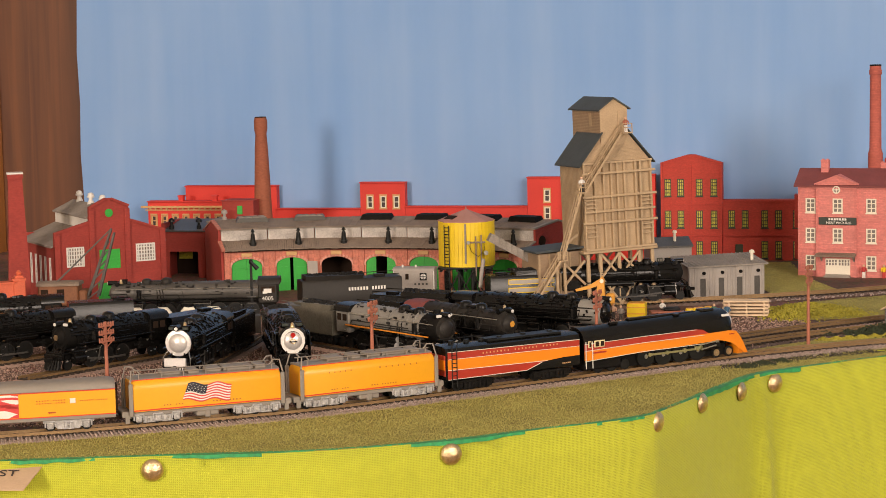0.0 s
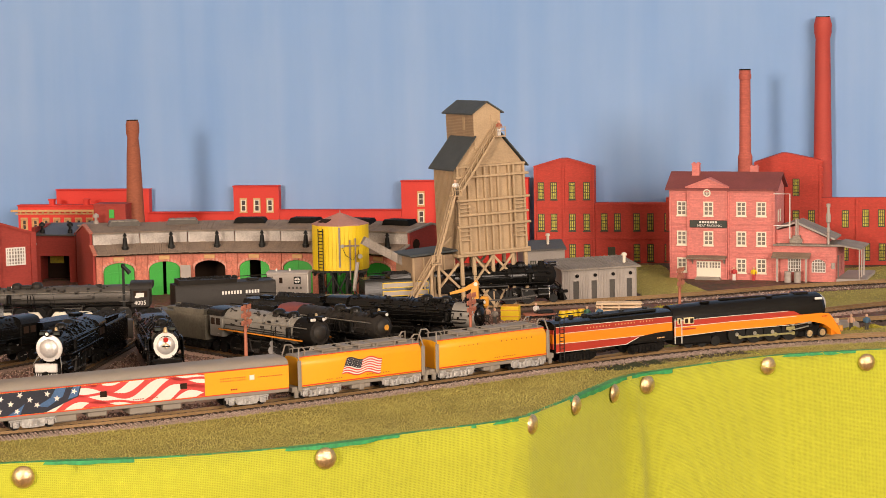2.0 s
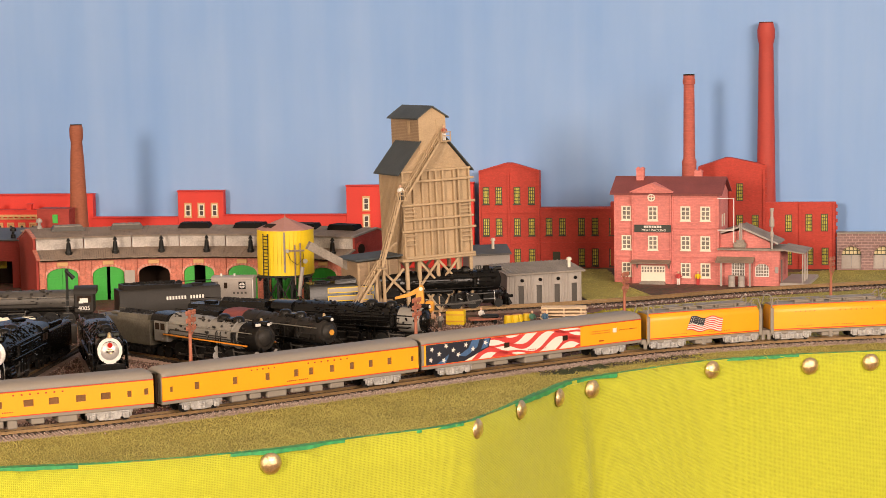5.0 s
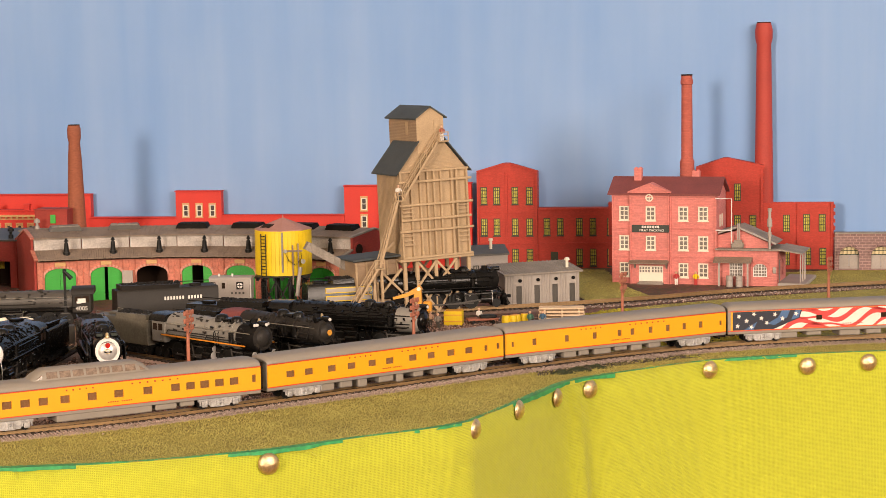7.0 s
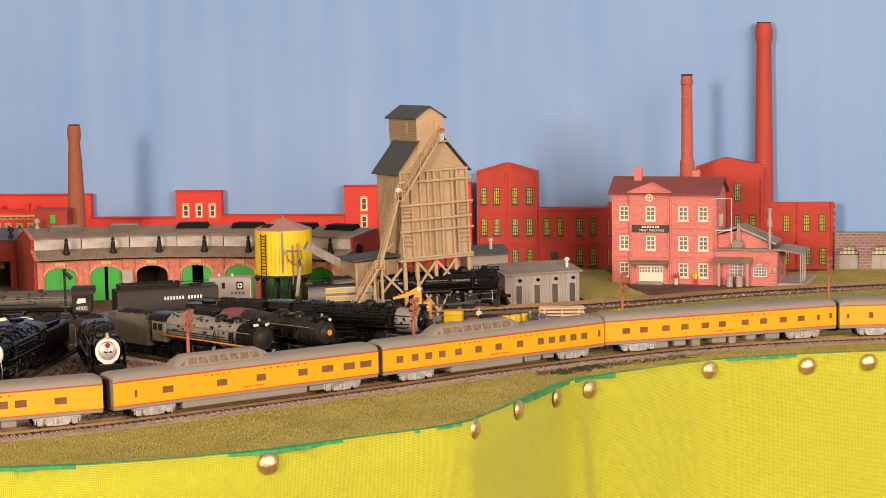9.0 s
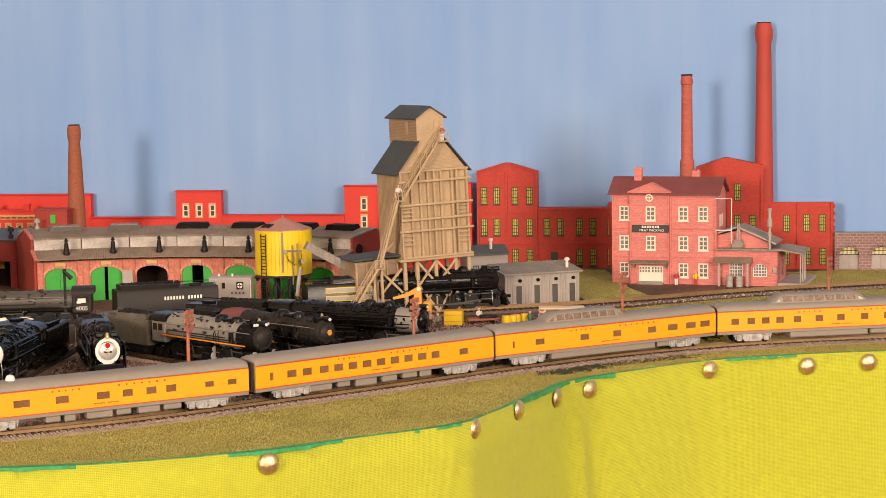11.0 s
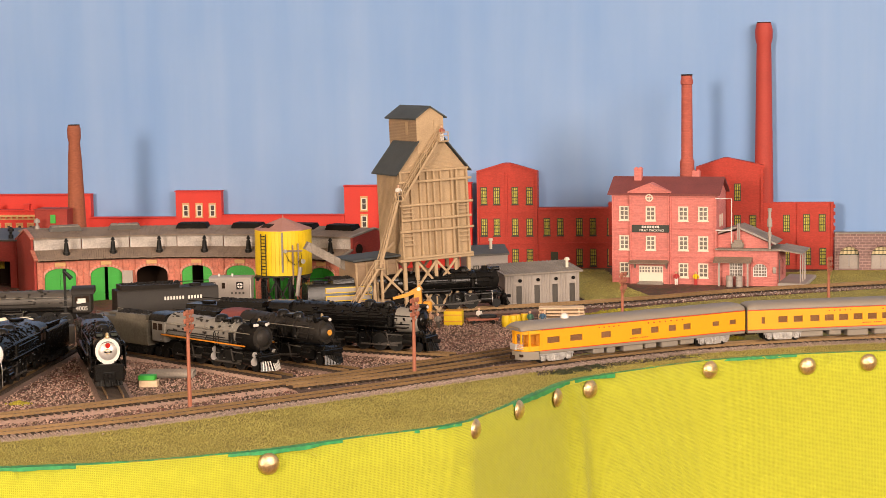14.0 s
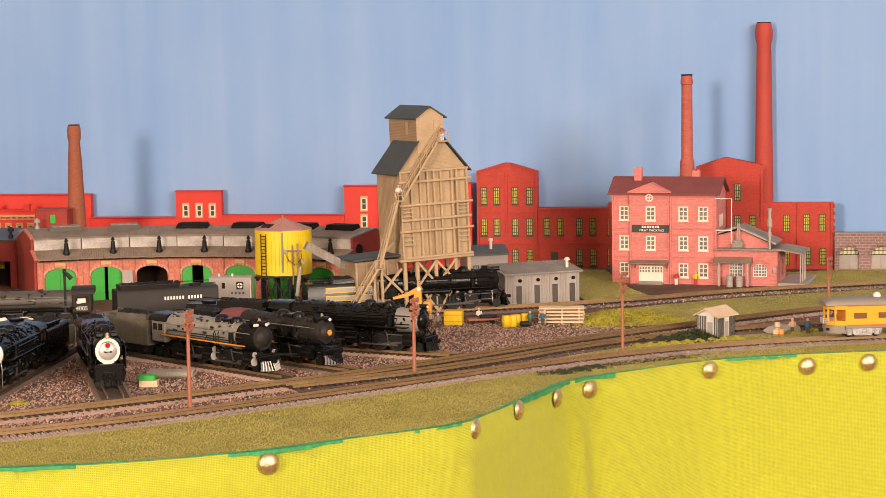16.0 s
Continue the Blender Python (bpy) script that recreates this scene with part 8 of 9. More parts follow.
figurine(TOWER @ pose(-0.0030, -0.0060, 0.0866, 0, 0, -90), WHITE, GRAPHITE, "tiny pale plastic figurine on the tower stairs")
figurine(TOWER @ pose(0.0335, -0.0060, 0.1271, 0, 0, -90), POLE, WHITE, "tiny brown plastic figurine atop the coal tower")


def yard_clutter():
    # timber stack
    t = thing("timber_stack", pose(0.0668, 1.4150, 0, 0, 0, -4), "stack of pale sawn planks on spacers", "timber stack")
    rr = random.Random(3)
    for k in range(5):
        z = 0.0012 + k * 0.0024
        for x in (0.004, 0.016, 0.028):
            part("spacer", G().box((x, 0.006, z - 0.0006), (0.0012, 0.011, 0.0010)), TIMBER, t, smooth=0)
        for y in range(4):
            part("plank", G().box((0.0155 + rr.uniform(-0.0008, 0.0008), 0.0015 + y * 0.0030, z + 0.0006), (0.0315, 0.0026, 0.0013), 0.0002), TIMBER, t, smooth=0)
    for i, (x, y) in enumerate(((0.0432, 1.4080), (0.0482, 1.4095), (0.0508, 1.4125), (0.0565, 1.4165))):
        b = thing("yellow_barrel", pose(x, y, 0), "bright yellow barrel standing on the gravel", "barrel", "yellow barrels")
        part("body", G().lathe([(0.0026, 0), (0.0030, 0.0018), (0.0031, 0.0040), (0.0030, 0.0062), (0.0026, 0.0080), (0.0022, 0.0080)], n=14), YELLOW, b)
        part("lid", G().lathe([(0.0023, 0.0079), (0.0021, 0.0082), (0.0001, 0.0082)], n=14), CRANE_ORANGE, b)
    d = thing("black_drum", pose(0.0562, 1.4055, 0.0022, 0, 90, 20), "black drum lying on its side", "drum")
    part("body", G().lathe([(0.0020, -0.003), (0.0022, -0.0028), (0.0020, 0), (0.0022, 0.0028), (0.0020, 0.003)], n=12), IRON, d)
    b = thing("yellow_bin", pose(0.0068, 1.4240, 0, 0, 0, -8), "yellow-painted open crate with boarded sides", "crate")
    part("body", G().box((0, 0, 0.0050), (0.0128, 0.0110, 0.0100), 0.0003), YELLOW, b)
    for k in range(2):
        part("band", G().box((0, -0.0056, 0.0030 + k * 0.0045), (0.0130, 0.0004, 0.0007)), CRANE_ORANGE, b)
    part("load", G().box((0, 0, 0.0101), (0.0112, 0.0094, 0.0006)), CRANE_ORANGE, b)
    s = thing("low_wagon", pose(0.0270, 1.4275, 0, 0, 0, 10), "rust-brown low flat wagon with black load", "wagon")
    part("deck", G().box((0, 0, 0.0032), (0.022, 0.010, 0.0014), 0.0003), POLE, s)
    part("load", G().box((0.004, 0, 0.0050), (0.012, 0.007, 0.0022), 0.0006), IRON, s)
    for x in (-0.007, 0.007):
        part("wheelset", G().cyl((x, -0.005, 0.0014), (x, 0.005, 0.0014), 0.0014, n=10), IRON, s)
    # orange crane by the tower
    c = thing("loading_crane", pose(-0.0200, 1.4000, 0, 0, 0, -6), "orange-yellow loading crane with short jib", "crane")
    part("pedestal", G().lathe([(0.006, 0), (0.006, 0.002), (0.0028, 0.003), (0.0026, 0.012)], n=14), CRANE_ORANGE, c)
    part("cab", G().prism([(-0.003, -0.0025, 0.012), (0.0030, -0.0025, 0.011), (0.0050, -0.0025, 0.018), (0.0045, -0.0025, 0.0300), (0.0030, -0.0025, 0.0318), (0.0005, -0.0025, 0.0290), (-0.0010, -0.0025, 0.0215)], (0, 0.005, 0)), CRANE_ORANGE, c, smooth=0)
    part("jib", G().prism([(0.003, -0.0014, 0.0310), (0.004, -0.0014, 0.0270), (-0.006, -0.0014, 0.0232), (-0.0150, -0.0014, 0.0215), (-0.0155, -0.0014, 0.0230), (-0.006, -0.0014, 0.0258)], (0, 0.0028, 0)), CRANE_ORANGE, c, smooth=0)
    part("sheave", G().cyl((0.003, -0.0030, 0.0290), (0.003, 0.0030, 0.0290), 0.0014, n=12), TRIM_CREAM, c)
    part("bucket", G().lathe([(0.0008, 0.0180), (0.0030, 0.0200), (0.0034, 0.0250), (0.0024, 0.0265)], (0.009, -0.002, -0.006), 10), CRANE_ORANGE, c)
    # crate and pipes beside the white-fronted engine
    b = thing("tool_chest", pose(-0.1745, 1.1830, 0, 0, 0, -4), "green lidded tan crate on the gravel", "crate")
    part("box", G().box((0, 0, 0.0020), (0.0110, 0.0060, 0.0040), 0.0003), TIMBER, b)
    part("lid", G().box((-0.001, 0.0008, 0.0055), (0.0100, 0.0064, 0.0030), 0.0004), GREEN, b, "faded green lid")
    for k in range(3):
        solo("concrete_pipe", G().lathe([(0.0022, -0.014), (0.0022, 0.014), (0.0016, 0.014), (0.0016, -0.013)], n=14, axis="X"), ROOF_GREY, "grey concrete pipe lying on the gravel", "pipe", group="concrete pipes", m=pose(-0.1655, 1.2120 + 0.0046 * k, 0.0022, 0, 0, -6 + k))
    # yard water column
    w = thing("water_column", pose(-0.2560, 1.3640, 0, 0, 0, 10), "dark grey yard lamp post on a square base", "lamp post")
    part("base", G().box((0, 0, 0.0062), (0.0110, 0.0100, 0.0124), 0.0006), GRAPHITE, w)
    part("post", G().box((0, 0, 0.0300), (0.0018, 0.0018, 0.0380)), IRON, w)
    part("lamp_head", G().cyl((0.0000, -0.0010, 0.0490), (0.0045, -0.0010, 0.0440), 0.0010, 0.0016, n=10).box((0, 0, 0.0490), (0.0026, 0.0026, 0.0030), 0.0006), IRON, w)
    for k in range(4):
        part("rung", G().box((0, -0.0014, 0.016 + k * 0.0045), (0.0060, 0.0006, 0.0006)), GRAPHITE, w)
    # flat wagon with cream loads behind the front row of engines
    f = thing("flat_wagon", pose(-0.315, 1.3760, 0.004, 0, 0, 3), "black flat wagon loaded with cream castings", "wagon")
    part("deck", G().box((0, 0, 0.0062), (0.082, 0.016, 0.0016), 0.0003), BLACK_DULL, f)
    for x, w in ((-0.026, 0.014), (-0.006, 0.010), (0.012, 0.010), (0.029, 0.012)):
        part("casting", G().tube([(x - w / 2, 0, 0.0072), (x - w / 4, 0, 0.0108), (x + w / 4, 0, 0.0108), (x + w / 2, 0, 0.0072)], 0.0020, 8), TRIM_CREAM, f)
    bogie(f, -0.027, 2, 0.012, BLACK_DULL)
    bogie(f, 0.027, 2, 0.012, BLACK_DULL)
    r = thing("red_marker", pose(-0.4240, 1.4020, 0), "small red marker disc on a post", "marker")
    part("post", G().cyl((0, 0, 0), (0, 0, 0.014), 0.0006, n=6), IRON, r)
    part("disc", G().lathe([(0.0005, 0.0128), (0.0022, 0.0140), (0.0022, 0.0156), (0.0005, 0.0168)], n=12), RED_CLOTH, r)
    # tub and casks
    t = thing("upturned_boat", pose(0.2285, 1.3620, 0, 0, 0, 3), "grey upturned boat hull on the grass", "boat")
    part("hull", G().rings([[(x, y * k, z * k * 0.85) for y, z in ((-0.0055, 0), (-0.0050, 0.0035), (-0.0025, 0.0062), (0.0025, 0.0062), (0.0050, 0.0035), (0.0055, 0))] for x, k in ((-0.014, 0.15), (-0.009, 0.75), (0, 1), (0.008, 0.95), (0.012, 0.7))]), SHED, t)
    for x, y, z, m_ in ((0.2215, 1.3455, 0.0, TIMBER), (0.2252, 1.3450, 0.0, CRANE_ORANGE), (0.2236, 1.3505, 0.004, TIMBER)):
        k = thing("wooden_cask", pose(x, y, z), "small wooden cask beside the boat", "cask", "wooden casks")
        part("body", G().lathe([(0.0017, 0), (0.0021, 0.0014), (0.0021, 0.0030), (0.0017, 0.0044), (0.0014, 0.0044)], n=12), m_, k)
        part("hoop", G().lathe([(0.0020, 0.0010), (0.0022, 0.0010), (0.0022, 0.0014), (0.0020, 0.0014)], n=12), POLE, k)


yard_clutter()
TANK_INK = mat("faded red lettering", (0.42, 0.13, 0.02), 0.5, vary=0.1)


# ---- the moving train ----
MAIN_S = np.concatenate([[0], np.cumsum(np.linalg.norm(np.diff(MAIN, axis=0), axis=1))])


def on_main(s):
    return Vector((float(np.interp(s, MAIN_S, MAIN[:, 0])), float(np.interp(s, MAIN_S, MAIN[:, 1])), 0.004))


def ride(s, wheelbase):
    """The pose of a vehicle whose middle is s along the main track, by where its bogies stand."""
    a, b = on_main(s - wheelbase / 2), on_main(s + wheelbase / 2)
    d = b - a
    return pose(*((a + b) / 2), 0, 0, math.degrees(math.atan2(d.y, d.x)))


CAR_L, CAR_W = 0.1655, 0.019
MM = CAR_L / 162


Z_SILL, Z_LOW, Z_TOP, Z_ROOF = 0.0066, 0.0082, 0.0208, 0.0255


def coach(label, windows, skirt=None, dome=None, pale=(), livery=CAR_YELLOW, tail=False, words=((5, 7),), boxes=()):
    """A streamlined passenger car. windows: (from the rear, width, bottom, top) in mm along the side."""
    c = thing("passenger_car", Matrix(), label, "train car", "cars of the moving train")
    h, L = CAR_W / 2, CAR_L
    xa, xb = -L / 2, L / 2
    body_a = xa + (0.012 if tail else 0)
    holes = [(xa + x * MM, xa + (x + w) * MM, a / 1000, b / 1000) for x, w, a, b in windows]
    t = 0.0007
    for side in (-1, 1):
        m = pose(0, -h, 0) if side < 0 else pose(0, h, 0, 0, 0, 180)
        hs = holes if side < 0 else [(-q[1], -q[0], q[2], q[3]) for q in holes]
        x0, x1 = (body_a, xb) if side < 0 else (-xb, -body_a)
        s = part("side_panel", G().wall(x1 - x0, Z_TOP - Z_LOW, t, hs, m, z0=Z_LOW, x0=x0), livery, c, smooth=0)
        if side < 0:
            for k, q in enumerate(holes):
                part("window_pane", G().box(((q[0] + q[1]) / 2, -h + t + 0.0001, (q[2] + q[3]) / 2), (q[1] - q[0], 0.0003, q[3] - q[2])), PANE_PALE if k in pale else PANE, s)
    for x in (body_a + 0.0006, xb - 0.0006):
        if tail and x < 0:
            continue
        part("end_wall", G().box((x, 0, (Z_SILL + Z_TOP) / 2 + 0.001), (0.0012, CAR_W - 0.0016, Z_TOP - Z_SILL + 0.002), 0.0003), CAR_GREY, c)
    # roof with tumbled ends
    rs = roof_section(h + 0.0001, Z_TOP + 0.0004, Z_ROOF)
    g = G()
    stations = [(xa if not tail else xa - 0.001, 0.55), (xa + 0.0015, 0.86), (xa + 0.004, 1.0), (xb - 0.004, 1.0), (xb - 0.0015, 0.92), (xb, 0.75)]
    g.rings([[(x, y * (1 if k > 0.8 else 0.95), Z_TOP + (z - Z_TOP) * k) for y, z in rs] + [(x, h * 0.9, Z_TOP), (x, -h * 0.9, Z_TOP)] for x, k in stations])
    part("roof", g, CAR_GREY, c, "grey rounded roof")
    for z in (Z_TOP, Z_LOW):
        g = G()
        for y in (-h - 0.00005, h + 0.00005):
            g.box(((body_a + xb) / 2, y, z), (xb - body_a, 0.0003, 0.0005))
        part("stripe", g, CAR_RED, c, "red lining stripe")
    part("sill", G().box(((body_a + xb) / 2, 0, Z_SILL + 0.0006), (xb - body_a, CAR_W - 0.0002, 0.0022), 0.0003), CAR_GREY, c)
    if skirt:
        part("skirt", G().box((xa + (skirt[0] + skirt[1]) / 2 * MM, 0, 0.0046), ((skirt[1] - skirt[0]) * MM, CAR_W - 0.0014, 0.0044), 0.0006), CAR_GREY, c)
    for x, w, d in boxes:
        part("equipment_box", G().box((xa + (x + w / 2) * MM, -0.0015, 0.0062 - d / 2000), (w * MM, 0.0135, d / 1000), 0.0006), CAR_GREY, c)
    g = G()
    for pair in words:
        letter_bars(g, (pair[0],), -0.030, -0.012, Z_TOP - 0.0018, 0.0008, -h - 0.00008, 0.22)
        letter_bars(g, (pair[1],), 0.006, 0.036, Z_TOP - 0.0018, 0.0008, -h - 0.00008, 0.22)
    letter_bars(g, (5, 5), -0.006, 0.008, Z_LOW + 0.0022, 0.0006, -h - 0.00008, 0.6)
    part("lettering", g, DAY_RED, c, smooth=0)
    bogie(c, xa + 0.024)
    bogie(c, xb - 0.024)
    g = G()
    for x, d in ((xa, -1), (xb, 1)):
        if not (tail and d < 0):
            g.box((x + d * 0.0005, 0, 0.0145), (0.0016, 0.0085, 0.0150), 0.0003)
        g.box((x + d * 0.001, 0, 0.0045), (0.004, 0.002, 0.002))
        g.box((x - d * 0.003, 0, 0.0056), (0.005, 0.013, 0.0016))
    pieces("diaphragm", g, SHADE, c, "dark gangway")
    if dome:
        a, b = xa + dome[0] * MM, xa + dome[1] * MM
        d = part("dome", G().rings([[(x, y * k, Z_TOP + 0.003 + (z - Z_TOP - 0.003) * q) for y, z in roof_section(0.0072, Z_TOP + 0.003, 0.0307, 10)] for x, k, q in
                                    ((a, 0.95, 0.12), (a + 0.004, 0.98, 0.62), (a + 0.0085, 1, 0.97), (b - 0.0085, 1, 0.97), (b - 0.004, 0.98, 0.7), (b, 0.95, 0.15))]), CAR_GREY, c, "raised observation dome")
        n = 7
        x0, x1 = a + 0.0085, b - 0.0085
        for i in range(n):
            q0, q1 = x0 + (x1 - x0) * (i + 0.09) / n, x0 + (x1 - x0) * (i + 0.91) / n
            for f in (-1, 1):
                g = G().prism([(q0, f * 0.00735, Z_TOP + 0.0048), (q1, f * 0.00735, Z_TOP + 0.0048), (q1, f * 0.0062, 0.0287), (q0, f * 0.0062, 0.0287)], (0, -f * 0.0006, 0.0002))
                part("dome_pane", g, DOME_GLASS, d)
        for f in (-1, 1):
            for xx, dd in ((a + 0.0035, 1), (b - 0.0035, -1)):
                part("dome_pane", G().prism([(xx, f * 0.0071, Z_TOP + 0.0046), (xx + dd * 0.003, f * 0.0072, Z_TOP + 0.0046), (xx + dd * 0.0035, f * 0.0067, 0.0275)], (0, -f * 0.0005, 0.0002)), DOME_GLASS, d)
    if tail:
        g = G()
        ring = [(xa + 0.012 - 0.012 * math.sin(a) ** 0.8, -h * math.cos(a)) for a in np.linspace(0, math.pi, 13)]
        g.prism([(x, y, Z_LOW) for x, y in ring], (0, 0, 0.0030))
        g.prism([(x, y, Z_TOP - 0.0022) for x, y in ring], (0, 0, 0.0022))
        part("rear_platform", g, CAR_YELLOW, c)
        g = G()
        for k in (0, 2, 4, 6, 8, 10, 12):
            x, y = ring[k]
            g.box((x + 0.0004, y * 0.97, (Z_LOW + Z_TOP) / 2), (0.0011, 0.0011, Z_TOP - Z_LOW))
        pieces("platform_post", g, CAR_YELLOW, c)
        part("rear_wall", G().box((xa + 0.0125, 0, 0.0145), (0.001, CAR_W - 0.001, 0.0125)), CRANE_ORANGE, c, "orange rear wall in shade")
        part("rear_skirt", G().prism([(x - 0.0006, y, 0.0030) for x, y in ring], (0, 0, 0.0050)), CAR_GREY, c)
        g = G()
        for z in (0.0098, 0.0110, 0.0122):
            g.tube([(x - 0.001, y * 1.02, z) for x, y in ring[3:10]], 0.00035, 4)
        g.box((xa - 0.001, 0, 0.0108), (0.0008, 0.007, 0.0036), 0.0003)
        part("railing", g, SILVER, c, "silver drumhead and rails")
        part("roof_lamp", G().lathe([(0.0025, 0), (0.0026, 0.0012), (0.002, 0.0026), (0.001, 0.0032), (0.0001, 0.0034)], (xa + 0.0355, 0, Z_ROOF - 0.0003), 14), WHITE, c, "white domed roof lamp")
        part("roof_fin", G().box((xa + 0.001, 0, Z_TOP + 0.0014), (0.004, 0.012, 0.002), 0.0008), CRANE_ORANGE, c)
    return c


def clipped(poly, x0, x1, z0, z1):
    """The part of a flat outline (x, z) that lies within a frame."""
    for axis, lim, sign in ((0, x0, 1), (0, x1, -1), (1, z0, 1), (1, z1, -1)):
        out = []
        for a, b in zip(poly, poly[1:] + poly[:1]):
            da, db = sign * (a[axis] - lim), sign * (b[axis] - lim)
            if da >= 0:
                out.append(a)
            if da * db < 0:
                u = da / (da - db)
                out.append((a[0] + (b[0] - a[0]) * u, a[1] + (b[1] - a[1]) * u))
        poly = out
        if len(poly) < 3:
            return []
    return poly


def star(g, x, z, big, turn, y):
    pts = []
    for q in range(10):
        rr = big if q % 2 == 0 else big * 0.42
        pts.append((x + rr * math.sin(q * math.pi / 5 + turn), y, z + rr * math.cos(q * math.pi / 5 + turn)))
    return g.prism(pts, (0, 0.00005, 0))


def mural(c, x0, x1, z0, z1, y):
    """A large flag that billows along a car side: starred field, then flowing bands."""
    h = z1 - z0
    part("mural_ground", G().box(((x0 + x1) / 2, y + 0.00004, (z0 + z1) / 2), (x1 - x0, 0.00006, h)), FLAG_WHITE, c, smooth=0)
    field = x0 + (x1 - x0) * 0.40

    def flow(x, k):
        u = (x - x0) / (x1 - x0)
        return z0 + h * (k * 0.40 - 1.10 + 0.75 * u + 0.24 * math.sin(u * 14.0 + 0.9 * k) + 0.12 * math.sin(u * 27 + 2.1 * k))

    n = 72
    for k in range(-2, 6):
        g = G()
        for i in range(n):
            xa, xb = x0 + (x1 - x0) * i / n, x0 + (x1 - x0) * (i + 1) / n
            thick = 0.40 * 0.52 * h * (1 + 0.50 * math.sin(i * 0.17 + k * 1.9))
            q = clipped([(xa, flow(xa, k)), (xb, flow(xb, k)), (xb, flow(xb, k) + thick), (xa, flow(xa, k) + thick)], x0, x1, z0, z1)
            if len(q) > 2:
                g.add([(a, y - 0.00004, b) for a, b in q], [tuple(range(len(q)))])
            if g.v and (len(q) < 3 or i == n - 1):
                part("flag_band", g, FLAG_RED, c, smooth=0)
                g = G()
    w = field - x0
    part("flag_canton", G().prism([(x0, y - 0.0001, z0), (x0 + w * 0.60, y - 0.0001, z0), (x0 + w * 0.80, y - 0.0001, z0 + h * 0.30), (x0 + w * 0.98, y - 0.0001, z0 + h * 0.55), (x0 + w * 1.02, y - 0.0001, z1), (x0, y - 0.0001, z1)], (0, 0.00005, 0)), FLAG_NAVY, c, smooth=0)
    for pts in ([(0.16, 0.0), (0.30, 0.0), (0.36, 0.45), (0.30, 0.30)], [(0.50, 0.30), (0.62, 0.22), (0.80, 0.62), (0.84, 1.0), (0.72, 1.0), (0.66, 0.62)], [(0.86, 0.48), (0.97, 0.58), (1.0, 1.0), (0.92, 1.0)]):
        part("flag_fold", G().prism([(x0 + w * a, y - 0.00014, z0 + h * b) for a, b in pts], (0, 0.00003, 0)), FLAG_BLUE, c, "lighter blue fold", smooth=0)
    for u, v, t in ((0.07, 0.24, 0.2), (0.09, 0.76, 0.5), (0.20, 0.50, 0.1), (0.27, 0.16, 0.4), (0.31, 0.86, 0.6), (0.42, 0.62, 0.2), (0.50, 0.36, 0.5), (0.62, 0.80, 0.3), (0.73, 0.56, 0.1), (0.93, 0.80, 0.4)):
        part("flag_star", star(G(), x0 + w * u, z0 + h * v, h * 0.145, t, y - 0.0002), FLAG_WHITE, c, smooth=0)


def small_flag(c, x0, x1, z0, z1, y):
    """A rippling flag with thirteen bands, printed aslant."""
    def at(u, v):
        ripple = 0.0008 * math.sin(11 * u + 0.4) - 0.0012 * u
        return (x0 + (x1 - x0) * u + 0.0034 * (v - 0.5) * (1 - 0.6 * u), z0 + (z1 - z0) * v + ripple)

    n = 16
    for k in range(13):
        pts = [at(i / n, k / 13) for i in range(n + 1)] + [at(i / n, (k + 1) / 13) for i in range(n, -1, -1)]
        g = G()
        for i in range(n):
            q = (pts[i], pts[i + 1], pts[2 * n - i], pts[2 * n + 1 - i])
            g.add([(a, y, b) for a, b in q], [(0, 1, 2, 3)])
        part("flag_band", g, FLAG_RED if k % 2 == 0 else FLAG_WHITE, c, smooth=0)
    q = [at(i / 8 * 0.45, 6 / 13) for i in range(9)] + [at(i / 8 * 0.45, 1) for i in range(8, -1, -1)]
    part("flag_canton", G().prism([(a, y - 0.0001, b) for a, b in q], (0, 0.00005, 0)), FLAG_NAVY, c, smooth=0)
    g = G()
    for j in range(4):
        for i in range(6):
            a, b = at(0.035 + 0.07 * i + 0.02 * (j % 2), 0.53 + 0.12 * j)
            star(g, a, b, 0.00036, 0.2, y - 0.00016)
    tagged(part("flag_stars", g, FLAG_WHITE, c, smooth=0), kind="stuff")


